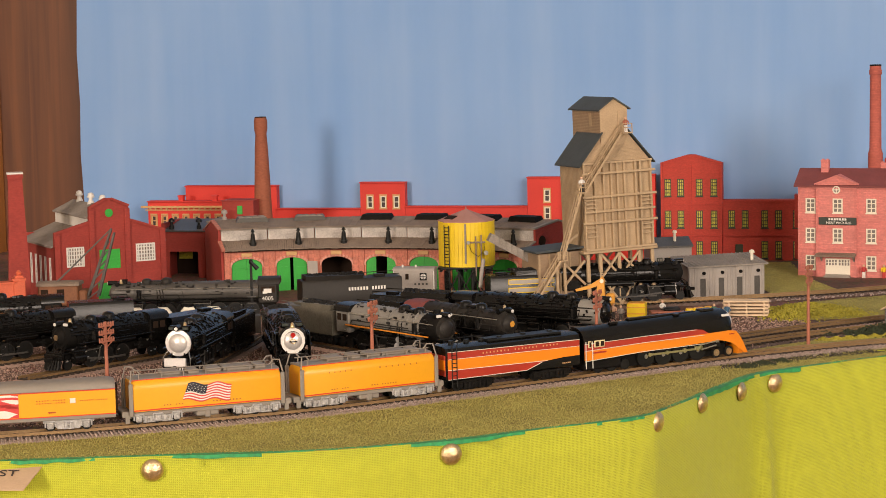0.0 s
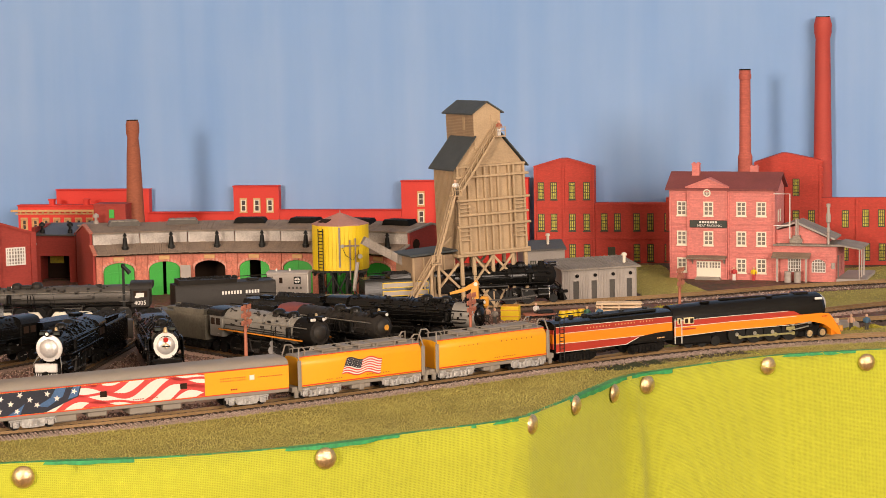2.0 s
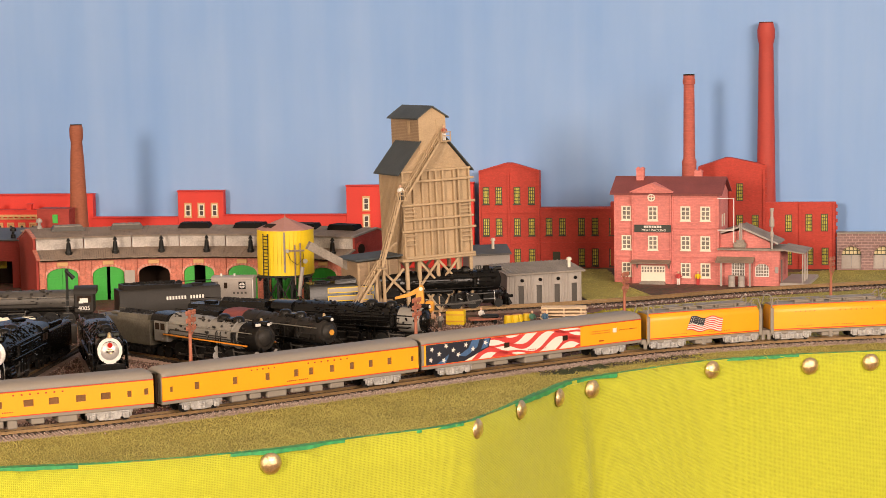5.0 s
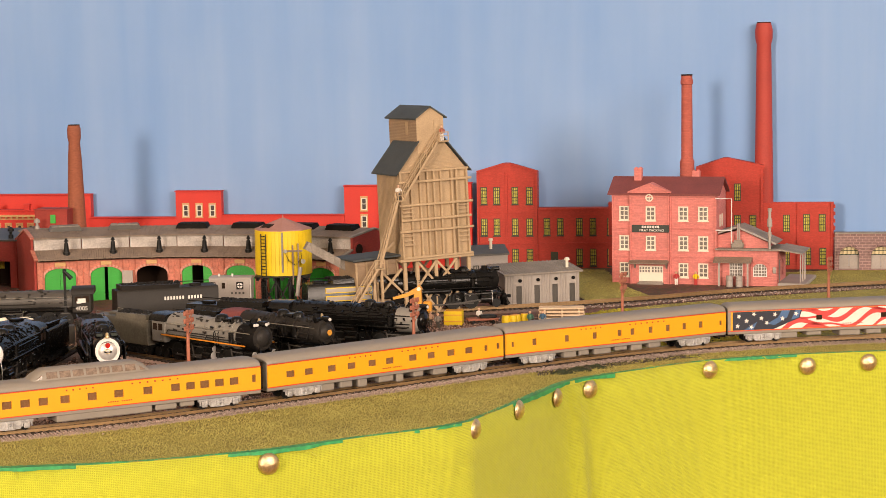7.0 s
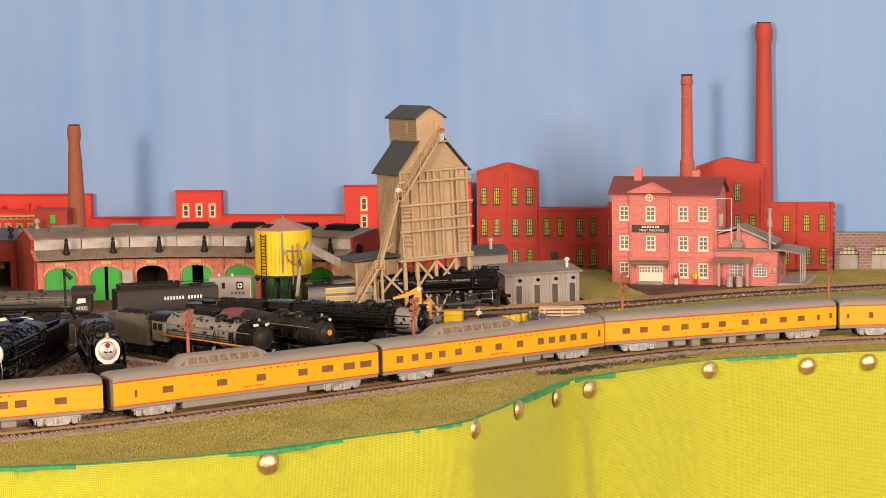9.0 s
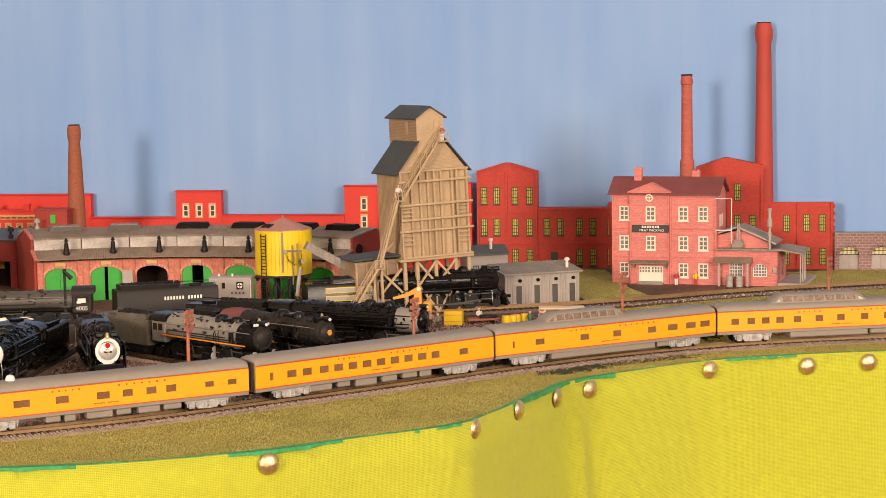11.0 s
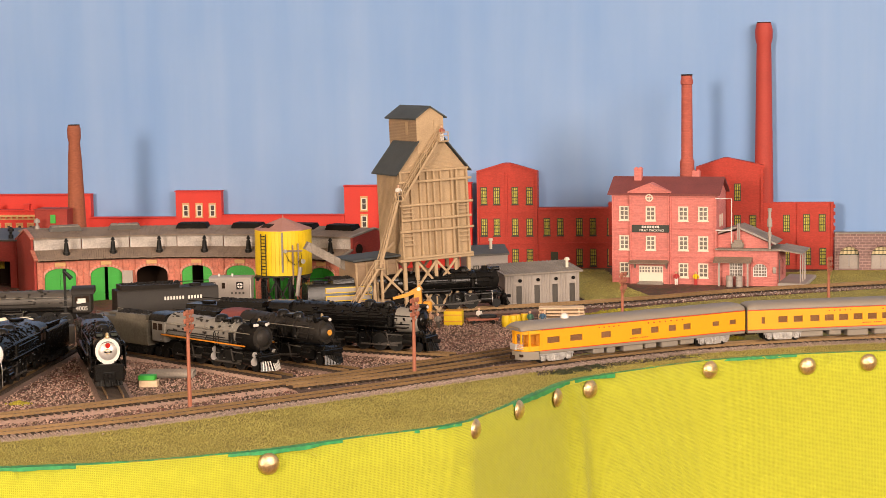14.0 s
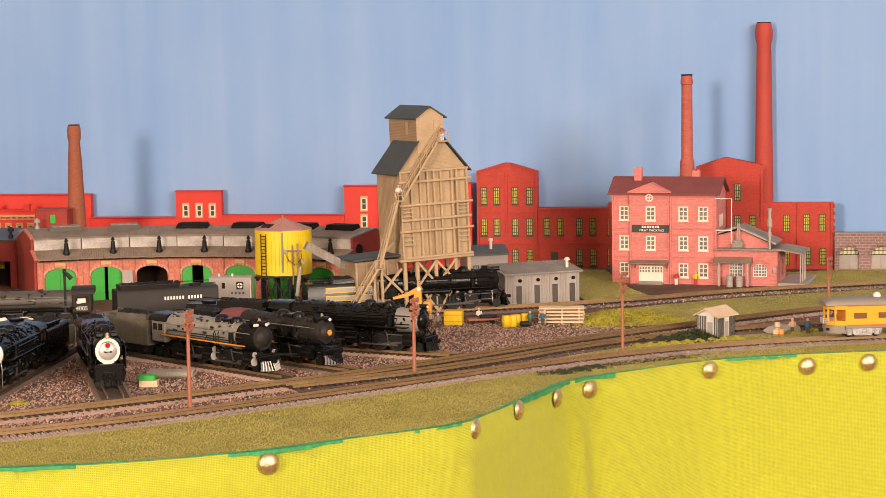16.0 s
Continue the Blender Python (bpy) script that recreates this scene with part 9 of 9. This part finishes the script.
def tank_tender(label, flag):
    """A round-sided auxiliary water tender with end rails and a running board."""
    L = 0.0870
    c = thing("water_tender", Matrix(), label, "train car", "cars of the moving train")
    sec = []
    for i in range(25):
        a = math.pi * (i / 24)
        x = math.cos(a)
        sec.append((-0.0095 * (abs(x) ** 0.55) * (1 if x > 0 else -1), 0.0185 + 0.0055 * math.sin(a) ** 0.8))
    sec = [(-0.0093, 0.0072)] + sec + [(0.0093, 0.0072)]
    part("tank", G().rings([[(x, y * k, 0.0072 + (z - 0.0072) * k) for y, z in sec] for x, k in ((-L / 2 + 0.004, 0.96), (-L / 2 + 0.005, 1), (L / 2 - 0.005, 1), (L / 2 - 0.004, 0.96))]), CAR_YELLOW, c)
    top = [(y, z) for y, z in sec if z > 0.0234]
    part("roof", G().rings([[(x, y * 1.01, z + 0.0003) for y, z in top] + [(x, y * 0.97, z - 0.0008) for y, z in top[::-1]] for x in (-L / 2 + 0.0038, L / 2 - 0.0038)]), CAR_GREY, c, "grey upper deck")
    for z in (0.0232, 0.0079):
        g = G()
        for f in (-1, 1):
            g.box((0, f * (0.0094 if z < 0.01 else top[-1][0] + 0.0003), z), (L - 0.0085, 0.0006, 0.0006))
        part("stripe", g, CAR_RED, c, "red lining stripe")
    g = G()
    for f in (-1, 1):
        g.tube([(-L / 2 + 0.006, f * 0.0062, 0.0262), (L / 2 - 0.006, f * 0.0062, 0.0262)], 0.00028, 4)
        for i in range(7):
            x = -L / 2 + 0.008 + (L - 0.016) * i / 6
            g.box((x, f * 0.0062, 0.0249), (0.0005, 0.0005, 0.0026))
        for e in (-1, 1):
            g.tube([(e * (L / 2 - 0.0028), f * 0.0088, 0.004), (e * (L / 2 - 0.0028), f * 0.0092, 0.0225), (e * (L / 2 - 0.0040), f * 0.0075, 0.0285), (e * (L / 2 - 0.007), f * 0.0062, 0.0285), (e * (L / 2 - 0.009), f * 0.0062, 0.0262)], 0.00045, 5)
            g.box((e * (L / 2 - 0.003), f * 0.0095, 0.0135), (0.0022, 0.0010, 0.017), 0.0003)
    part("handrail", g, CAR_GREY, c)
    g = G()
    for x, w in ((-0.018, 0.010), (-0.006, 0.006), (0.005, 0.008), (0.018, 0.016), (0.030, 0.006)):
        g.box((x, 0, 0.0252), (w, 0.0095, 0.0022), 0.0005)
    pieces("hatch", g, CAR_GREY, c)
    part("underframe", G().box((0, 0, 0.0058), (L - 0.002, 0.017, 0.0022), 0.0004).box((0, -0.003, 0.0036), (0.012, 0.010, 0.003), 0.0006).box((0, -0.0068, 0.0032), (0.003, 0.004, 0.004), 0.0006), CAR_GREY, c)
    g = G()
    for e in (-1, 1):
        g.box((e * L / 2, 0, 0.0062), (0.0035, 0.0185, 0.0030), 0.0004).box((e * (L / 2 + 0.002), 0, 0.0045), (0.004, 0.002, 0.002))
        for f in (-1, 1):
            g.box((e * (L / 2 - 0.001), f * 0.0086, 0.0038), (0.0022, 0.0012, 0.0042))
    pieces("end_sill", g, CAR_GREY, c)
    g = G()
    if flag:
        letter_bars(g, (3, 3), -0.024, -0.013, 0.0098, 0.0005, -0.0097, 0.4)
        letter_bars(g, (3, 5), 0.002, 0.018, 0.0098, 0.0006, -0.0097, 0.4)
    else:
        letter_bars(g, (5,), -0.026, -0.010, 0.0190, 0.0008, -0.0096, 0.16)
        letter_bars(g, (7,), 0.004, 0.030, 0.0190, 0.0008, -0.0096, 0.16)
        letter_bars(g, (3, 3), -0.024, -0.013, 0.0098, 0.0005, -0.0097, 0.4)
        letter_bars(g, (3, 6), 0.0, 0.016, 0.0098, 0.0006, -0.0097, 0.4)
    part("lettering", g, TANK_INK, c, smooth=0)
    if flag:
        small_flag(c, -0.0120, 0.0120, 0.0112, 0.0200, -0.00985)
    bogie(c, -0.0265, 3, 0.020)
    bogie(c, 0.0265, 3, 0.020)
    return c


def streamliner():
    """The orange, red and black streamlined engine."""
    L = 0.1180
    c = thing("streamlined_locomotive", Matrix(), "black streamlined steam engine with orange and red side bands", "locomotive")
    xa, xb = -L / 2, L / 2
    # casing: round-topped skyline, sloping smoothly
    rings = []
    for x, half, top, low in ((xa + 0.001, 0.0088, 0.0268, 0.0075), (xa + 0.020, 0.0090, 0.0275, 0.0075), (xa + 0.030, 0.0088, 0.0278, 0.010), (xb - 0.022, 0.0086, 0.0290, 0.012), (xb - 0.0105, 0.0084, 0.0290, 0.014), (xb - 0.0085, 0.0078, 0.0282, 0.0150), (xb - 0.0065, 0.0064, 0.0264, 0.0165)):
        ring = [(x, -half, low)]
        for i in range(15):
            a = math.pi * i / 14
            ring.append((x, -half * math.cos(a), 0.0175 + (top - 0.0175) * math.sin(a) ** 0.85))
        ring.append((x, half, low))
        rings.append(ring)
    part("casing", G().rings(rings), BLACK, c)
    part("smokebox_front", G().lathe([(0.0064, xb - 0.0072), (0.0062, xb - 0.0064), (0.0050, xb - 0.0052), (0.0022, xb - 0.0045), (0.0001, xb - 0.0043)], (0, 0, 0.0208), 20, "X"), SILVER, c, "silver smokebox front")
    part("headlight", G().lathe([(0.0018, xb - 0.0048), (0.0019, xb - 0.0036), (0.0012, xb - 0.0032), (0.0001, xb - 0.0031)], (0, 0, 0.0215), 12, "X"), WHITE, c)
    # bands along the side
    for f in (-1, 1):
        y = f * 0.0091

        def strip(name, pts, m_, d=0.0):
            part(name, G().prism([(x, y - f * 0.0003 + f * d, z) for x, z in pts], (0, f * 0.0003, 0)), m_, c, smooth=0)

        strip("orange_band", [(xa + 0.001, 0.0085), (xa + 0.060, 0.0100), (xb - 0.030, 0.0108), (xb - 0.017, 0.0110), (xb - 0.0095, 0.0090), (xb - 0.0035, 0.0052), (xb + 0.0008, 0.0018), (xb + 0.0034, 0.0018), (xb + 0.0002, 0.0080), (xb - 0.0030, 0.0130), (xb - 0.0058, 0.0158), (xb - 0.0110, 0.0164), (xa + 0.045, 0.0151), (xa + 0.001, 0.0142)], DAY_ORANGE, 0.0004)
        strip("red_band", [(xa + 0.001, 0.0143), (xa + 0.045, 0.0151), (xb - 0.026, 0.0160), (xb - 0.031, 0.0186), (xb - 0.036, 0.0193), (xa + 0.04, 0.0188), (xa + 0.001, 0.0182)], DAY_RED, 0.0003)
        for z0, z1, x1 in ((0.0182, 0.0189, xb - 0.036), (0.0142, 0.0152, xb - 0.030), (0.0082, 0.0100, xb - 0.03)):
            g = G().bar((xa + 0.001, y + f * 0.0007, z0), (xa + 0.042, y + f * 0.0007, z1), 0.0003).bar((xa + 0.042, y + f * 0.0007, z1), (x1, y + f * 0.0007, z1 + 0.0002), 0.0003)
            part("lining", g, DAY_SILVER, c, smooth=0)
        g = G()
        for x in (0.0045, 0.0095, 0.0132):
            g.box((xa + x, y + f * 0.0005, 0.0178), (0.0036 if x > 0.005 else 0.0022, 0.0006, 0.0040), 0.0002)
        part("cab_window_frame", g, PANE_PALE, c)
        g = G()
        for x in (0.0045, 0.0095, 0.0132):
            g.box((xa + x, y + f * 0.0008, 0.0178), (0.0022 if x > 0.005 else 0.001, 0.0006, 0.0028))
        part("cab_window", g, SHADE, c)
        g = G()
        for x in (0.0015, 0.0062):
            g.tube([(xa + x, y + f * 0.0010, 0.0040), (xa + x, y + f * 0.0010, 0.0195)], 0.0003, 4)
        part("grab_rail", g, DAY_SILVER, c)
        part("nameplate", G().box((xa + 0.011, y + f * 0.0008, 0.0128), (0.0100, 0.0004, 0.0009), 0.0001), DAY_RED, c)
        part("emblem", letter_bars(G(), (4,), xb - 0.011, xb - 0.007, 0.0142, 0.0007, y + f * 0.0006, 0.7), DAY_RED, c, smooth=0)
    # nose plough
    g = G()
    g.rings([[(xb - 0.004 + k, -0.0092 + k * 0.4, z) for k in (0,)] + [(xb + 0.0022 + dx, yy, z) for yy, dx in ((-0.0075, 0.0), (-0.004, 0.0018), (0, 0.0025), (0.004, 0.0018), (0.0075, 0.0))] + [(xb - 0.004, 0.0092, z)]
             for z, dxx in ((0.0016, 0), (0.0075, 0))])
    part("pilot", g, DAY_ORANGE, c)
    part("pilot_deck", G().box((xb - 0.0080, 0, 0.0110), (0.013, 0.0165, 0.0050), 0.001), BLACK, c)
    # frames, wheels and rods
    part("frame", G().box((0, 0, 0.0052), (L - 0.02, 0.0085, 0.0078)).box((-0.004, 0, 0.0112), (L - 0.034, 0.0165, 0.0020)).box((xa + 0.016, 0, 0.0052), (0.026, 0.014, 0.006), 0.001), BLACK_DULL, c)
    for i in range(4):
        x = xa + 0.047 + i * 0.0128
        g = G()
        for y in (-0.0056, 0.0056):
            g.lathe([(0.0062, -0.0008), (0.0062, 0.0008)], (0, 0, 0), 20)
            for k in range(len(g.v) - 40, len(g.v)):
                q = g.v[k]
                g.v[k] = (x + q[0], y + q[2], 0.0062 + q[1])
        part("driving_wheel", g, IRON, c)
        part("wheel_hub", G().cyl((x, -0.0068, 0.0062), (x, -0.0060, 0.0062), 0.0013, n=8), STEEL, c)
    for xx, n in ((xa + 0.013, 3), (xb - 0.018, 2)):
        for k in range(n):
            x = xx + k * 0.0095
            g = G()
            for y in (-0.0052, 0.0052):
                g.cyl((x, y - 0.0008, 0.0032), (x, y + 0.0008, 0.0032), 0.0032, n=14)
            part("carrying_wheel", g, IRON, c)
            if n == 2:
                part("wheel_hub", G().cyl((x, -0.0064, 0.0032), (x, -0.0058, 0.0032), 0.0021, n=14), BRASS, c, "brass-coloured wheel face")
    part("cylinder", G().cyl((xb - 0.030, -0.0072, 0.0080), (xb - 0.018, -0.0072, 0.0080), 0.0026, n=12).box((xb - 0.024, -0.0072, 0.0105), (0.011, 0.004, 0.0024), 0.0005), BLACK, c)
    part("valve_rod", G().bar((xb - 0.033, -0.0096, 0.0098), (xb - 0.019, -0.0096, 0.0112), 0.0007).bar((xb - 0.032, -0.0096, 0.0070), (xb - 0.021, -0.0096, 0.0086), 0.0007).box((xb - 0.020, -0.0096, 0.0108), (0.0024, 0.0008, 0.0016), 0.0002), STEEL, c, "bright steel valve rods")
    part("crosshead", G().box((xb - 0.033, -0.0078, 0.0078), (0.006, 0.0012, 0.0024), 0.0004).bar((xb - 0.034, -0.0080, 0.0060), (xb - 0.030, -0.0080, 0.0115), 0.0009), ROD, c)
    # top fittings
    part("dome_casing", G().box((0.004, 0, 0.0284), (0.05, 0.0035, 0.0014), 0.0006).box((xb - 0.022, 0, 0.0288), (0.010, 0.006, 0.0018), 0.0008).box((xa + 0.026, -0.003, 0.0278), (0.006, 0.003, 0.0012), 0.0004).box((xa + 0.072, -0.003, 0.0284), (0.004, 0.003, 0.0012), 0.0004), BLACK, c)
    part("number_board", G().box((xb - 0.0125, -0.0078, 0.0256), (0.0055, 0.0012, 0.0015), 0.0003), WHITE, c, "small white number board")
    rod_home = (xa + 0.047, -0.0078, 0.0062)
    rods = part("coupling_rod", G().box((0.0192, 0, 0), (0.0405, 0.0007, 0.0013), 0.0003).cyl((0, -0.0006, 0), (0, 0.0006, 0), 0.0012, n=8).cyl((0.0384, -0.0006, 0), (0.0384, 0.0006, 0), 0.0012, n=8).cyl((0.0256, -0.0006, 0), (0.0256, 0.0006, 0), 0.0014, n=8).cyl((0.0128, -0.0006, 0), (0.0128, 0.0006, 0), 0.0012, n=8), ROD, c)
    return c, rods, rod_home


def streamliner_tender():
    L = 0.0895
    c = thing("streamlined_tender", Matrix(), "black tender with orange and red side bands", "locomotive tender")
    sec = [(-0.0092, 0.0072), (-0.0092, 0.0222), (-0.0080, 0.0245), (-0.005, 0.0256), (0.005, 0.0256), (0.0080, 0.0245), (0.0092, 0.0222), (0.0092, 0.0072)]
    part("body", G().rings([[(x, y, z) for y, z in sec] for x in (-L / 2, L / 2)]), BLACK, c)
    for f in (-1, 1):
        y = f * 0.0092

        def strip(name, pts, m_, d=0.0003):
            part(name, G().prism([(x, y, z) for x, z in pts], (0, f * d, 0)), m_, c, smooth=0)

        a, b = -L / 2 + 0.001, L / 2 - 0.0005
        strip("red_band", [(a, 0.0188), (b, 0.0180), (b, 0.0216), (a, 0.0228)], DAY_RED)
        strip("orange_band", [(a, 0.0128), (b - 0.022, 0.0118), (b - 0.012, 0.0126), (b, 0.0128), (b, 0.0179), (a, 0.0187)], DAY_ORANGE)
        strip("red_band", [(a, 0.0076), (b - 0.036, 0.0078), (b - 0.026, 0.0112), (b - 0.022, 0.0117), (a, 0.0127)], DAY_RED)
        g = G().bar((a, y + f * 0.0004, 0.0228), (b, y + f * 0.0004, 0.0217), 0.0003).bar((a, y + f * 0.0004, 0.0128), (b - 0.022, y + f * 0.0004, 0.0118), 0.0003).bar((a, y + f * 0.0004, 0.0188), (b, y + f * 0.0004, 0.0180), 0.00025)
        g.bar((a, y + f * 0.0004, 0.0075), (b - 0.036, y + f * 0.0004, 0.0077), 0.0003).bar((b - 0.036, y + f * 0.0004, 0.0077), (b - 0.026, y + f * 0.0004, 0.0112), 0.0003)
        part("lining", g, DAY_SILVER, c, smooth=0)
        g = letter_bars(G(), (8, 7, 5), -0.022, 0.030, 0.0205, 0.0009, y + f * 0.0004, 0.3)
        letter_bars(g, (5,), b - 0.012, b - 0.006, 0.0092, 0.0007, y + f * 0.0002, 0.6)
        part("lettering", g, TRIM_TAN, c, smooth=0)
    g = G()
    for y in (-0.0093, -0.0062):
        g.tube([(-L / 2 + 0.0035 + (y + 0.0093), -0.0098, 0.0030), (-L / 2 + 0.0035 + (y + 0.0093), -0.0098, 0.0262), (-L / 2 + 0.0060 + (y + 0.0093), -0.0075, 0.0285)], 0.0003, 4)
    for k in range(9):
        g.box((-L / 2 + 0.0051, -0.0098, 0.005 + k * 0.0023), (0.0032, 0.0004, 0.0004))
    part("ladder", g, IRON, c)
    part("rear_panel", G().box((-L / 2 - 0.0003, 0, 0.0152), (0.0006, 0.0175, 0.0115), 0.0002), DAY_RED, c)
    part("rear_stripe", G().box((-L / 2 - 0.0007, 0, 0.0157), (0.0004, 0.0177, 0.0055)), DAY_ORANGE, c)
    g = G().box((0.01, 0, 0.0262), (0.05, 0.011, 0.0012), 0.0005)
    for x in (-0.036, -0.026, -0.016, -0.004, 0.012, 0.03):
        g.cyl((x, 0, 0.0256), (x, 0, 0.0276), 0.0016, n=10)
    g.tube([(-L / 2 + 0.004, -0.007, 0.0275), (-0.01, -0.007, 0.0275)], 0.0003, 4).tube([(-L / 2 + 0.004, 0.007, 0.0275), (-0.01, 0.007, 0.0275)], 0.0003, 4)
    pieces("deck_fitting", g, IRON, c)
    bogie(c, -0.026, 3, 0.019, BLACK_DULL)
    bogie(c, 0.026, 3, 0.019, BLACK_DULL)
    return c


def win(xs, w, a=12.0, b=16.6):
    return [(x, w, a, b) for x in xs]


ENGINE, RODS, ROD_HOME = streamliner()
TENDER = streamliner_tender()
TANK_A = tank_tender("yellow round-sided water tender with grey deck", False)
TANK_B = tank_tender("yellow water tender with a waving flag printed on it", True)
FLAG_CAR = coach("baggage car with a flag mural and yellow front end", [(59, 4.0, 13.5, 16.5), (103, 4.0, 13.5, 16.5)], None, livery=CAR_YELLOW, words=(), boxes=((34, 12, 4), (52, 10, 3), (74, 14, 4), (92, 10, 3.5)))
mural(FLAG_CAR, -CAR_L / 2 + 0.0030, CAR_L / 2 - 0.0485, Z_LOW + 0.0004, Z_TOP - 0.0004, -CAR_W / 2 - 0.00012)
part("rear_panel", G().box((-CAR_L / 2 + 0.0008, 0, 0.0145), (0.0018, CAR_W + 0.0001, 0.0120)), CAR_GREY, FLAG_CAR)
g = letter_bars(G(), (5, 5), CAR_L / 2 - 0.040, CAR_L / 2 - 0.025, 0.0166, 0.0005, -CAR_W / 2 - 0.0002, 0.4)
letter_bars(g, (6, 4), CAR_L / 2 - 0.040, CAR_L / 2 - 0.025, 0.0152, 0.0005, -CAR_W / 2 - 0.0002, 0.4)
letter_bars(g, (8, 7), CAR_L / 2 - 0.018, CAR_L / 2 - 0.004, 0.0158, 0.0005, -CAR_W / 2 - 0.0002, 0.4)
letter_bars(g, (4,), CAR_L / 2 - 0.034, CAR_L / 2 - 0.030, 0.0104, 0.0008, -CAR_W / 2 - 0.0002, 0.7)
part("lettering", g, DAY_RED, FLAG_CAR, smooth=0)
part("emblem", G().box((CAR_L / 2 - 0.0215, -CAR_W / 2 - 0.0002, 0.0160), (0.0028, 0.0002, 0.0026), 0.0), FLAG_WHITE, FLAG_CAR, smooth=0)
pieces("mural_window", G().box((-CAR_L / 2 + 0.061, -CAR_W / 2 - 0.0004, 0.0150), (0.0036, 0.0004, 0.0030)).box((-CAR_L / 2 + 0.105, -CAR_W / 2 - 0.0004, 0.0150), (0.0036, 0.0004, 0.0030)), SHADE, FLAG_CAR)
CAR_E = coach("yellow passenger car with few narrow windows and grey roof", win([19, 42, 62, 80, 89.5, 103, 116, 128.5, 141], 2.8, 12.4, 16.4) + win([4.5, 157], 1.8, 12.6, 15.6), None, None, boxes=((42, 9, 4), (53, 7, 3.5), (64, 12, 4), (79, 9, 3), (91, 8, 4), (104, 9, 3.5)))
CAR_D = coach("yellow sleeping car with paired windows and grey roof", win([12, 24, 39, 52, 66, 78, 94, 107, 121, 134], 5.2, 12.6, 16.2) + win([148], 2.2, 12.6, 16) + win([157], 2.2, 13, 16.4), None, None, boxes=((30, 14, 4.5), (48, 8, 4), (60, 6, 5), (74, 10, 4), (86, 5, 5), (98, 7, 3.5), (112, 10, 4)))
CAR_C = coach("yellow dome car with grey roof and glazed dome", win([9, 19.5, 29, 38.5, 50, 64.5, 79, 95, 110.5, 119, 127, 135.5, 144], 5.0, 12.4, 16.4) + win([157], 2.2, 12.6, 16.8), (48, 100), (35, 101), boxes=((102, 12, 3.5), (116, 8, 3.0)))
CAR_B = coach("yellow dome car with grey roof and high dome near its rear", win([28, 60], 6.4, 12.4, 16) + win([84], 6.0, 12.4, 16.2) + win([110], 6.2, 12.4, 16.2) + win([125, 139, 150], 7.6, 12.6, 16.4) + win([12], 1.6, 12, 16), (40, 116), (36, 96), boxes=((118, 12, 3.5), (132, 8, 3.0)))
CAR_A = coach("yellow coach with a long row of square windows", win([9], 2.2, 12, 16.4) + win([20, 30, 41, 50.5, 60, 69.5, 79, 88.5, 98, 107.5, 117], 6.0, 12.4, 16.4) + win([137], 6.4, 12.4, 16), None, None, boxes=((34, 16, 4), (54, 8, 3.5), (66, 14, 4.5), (84, 10, 4), (98, 10, 3.5), (110, 8, 4)))
CAR_Z = coach("yellow observation car with open rounded end and white roof lamp", win([17, 33], 8.6, 12.4, 16.2) + win([55, 77], 7.0, 12.4, 16.2) + win([91, 104, 115], 5.6, 12.4, 16.2) + win([137, 150], 5.0, 12.8, 15.8), None, None, tail=True, boxes=((50, 8, 3.5), (60, 6, 4), (72, 14, 4), (88, 8, 3.5), (100, 12, 4), (114, 10, 3.5)))

# vehicles in order from the front: thing, distance between bogies, length over couplings
TRAIN = [(ENGINE, 0.056, 0.1210), (TENDER, 0.052, 0.0920), (TANK_A, 0.053, 0.0905), (TANK_B, 0.053, 0.0905), (FLAG_CAR, 0.117, 0.1695), (CAR_E, 0.117, 0.1695), (CAR_D, 0.117, 0.1695),
         (CAR_C, 0.117, 0.1695), (CAR_B, 0.117, 0.1695), (CAR_A, 0.117, 0.1695), (CAR_Z, 0.117, 0.1695)]


# ---- movement ----
# where the engine's front stands along the main track at these seconds
FRONT = [(0.0, 2.4901), (1.5, 2.6104), (2.5, 2.6995), (3.5, 2.7876), (4.0, 2.8341), (6.5, 3.1190), (7.0, 3.1810), (8.0, 3.3028), (9.0, 3.4283), (11.5, 3.7462), (12.5, 3.8795), (13.5, 3.9866), (14.5, 4.0993), (15.5, 4.2156), (16.0, 4.2675)]


def front_at(t):
    """A smooth run through those places."""
    k = max(i for i in range(len(FRONT) - 1) if FRONT[i][0] <= t + 1e-9)
    (t0, a), (t1, b) = FRONT[k], FRONT[k + 1]

    def pace(i):
        i0, i1 = max(i - 1, 0), min(i + 1, len(FRONT) - 1)
        return (FRONT[i1][1] - FRONT[i0][1]) / (FRONT[i1][0] - FRONT[i0][0])

    u, d = (t - t0) / (t1 - t0), t1 - t0
    return (2 * u**3 - 3 * u**2 + 1) * a + (u**3 - 2 * u**2 + u) * d * pace(k) + (3 * u**2 - 2 * u**3) * b + (u**3 - u**2) * d * pace(k + 1)



def motions():
    ts = [i * 0.25 for i in range(65)]
    front = {t: front_at(t) for t in ts}
    back = 0.0
    for ob, base, long in TRAIN:
        walk(ob, [(t, ride(front[t] - back - long / 2, base)) for t in ts])
        back += long
    rows, turn = [], 0.0
    fine = [i * 0.1 for i in range(161)]
    for t in fine:
        s = front_at(t)
        a = -s / 0.0062
        rows.append((t, pose(ROD_HOME[0] + 0.0022 * math.cos(a), ROD_HOME[1], ROD_HOME[2] + 0.0022 * math.sin(a))))
    walk(RODS, rows)


motions()
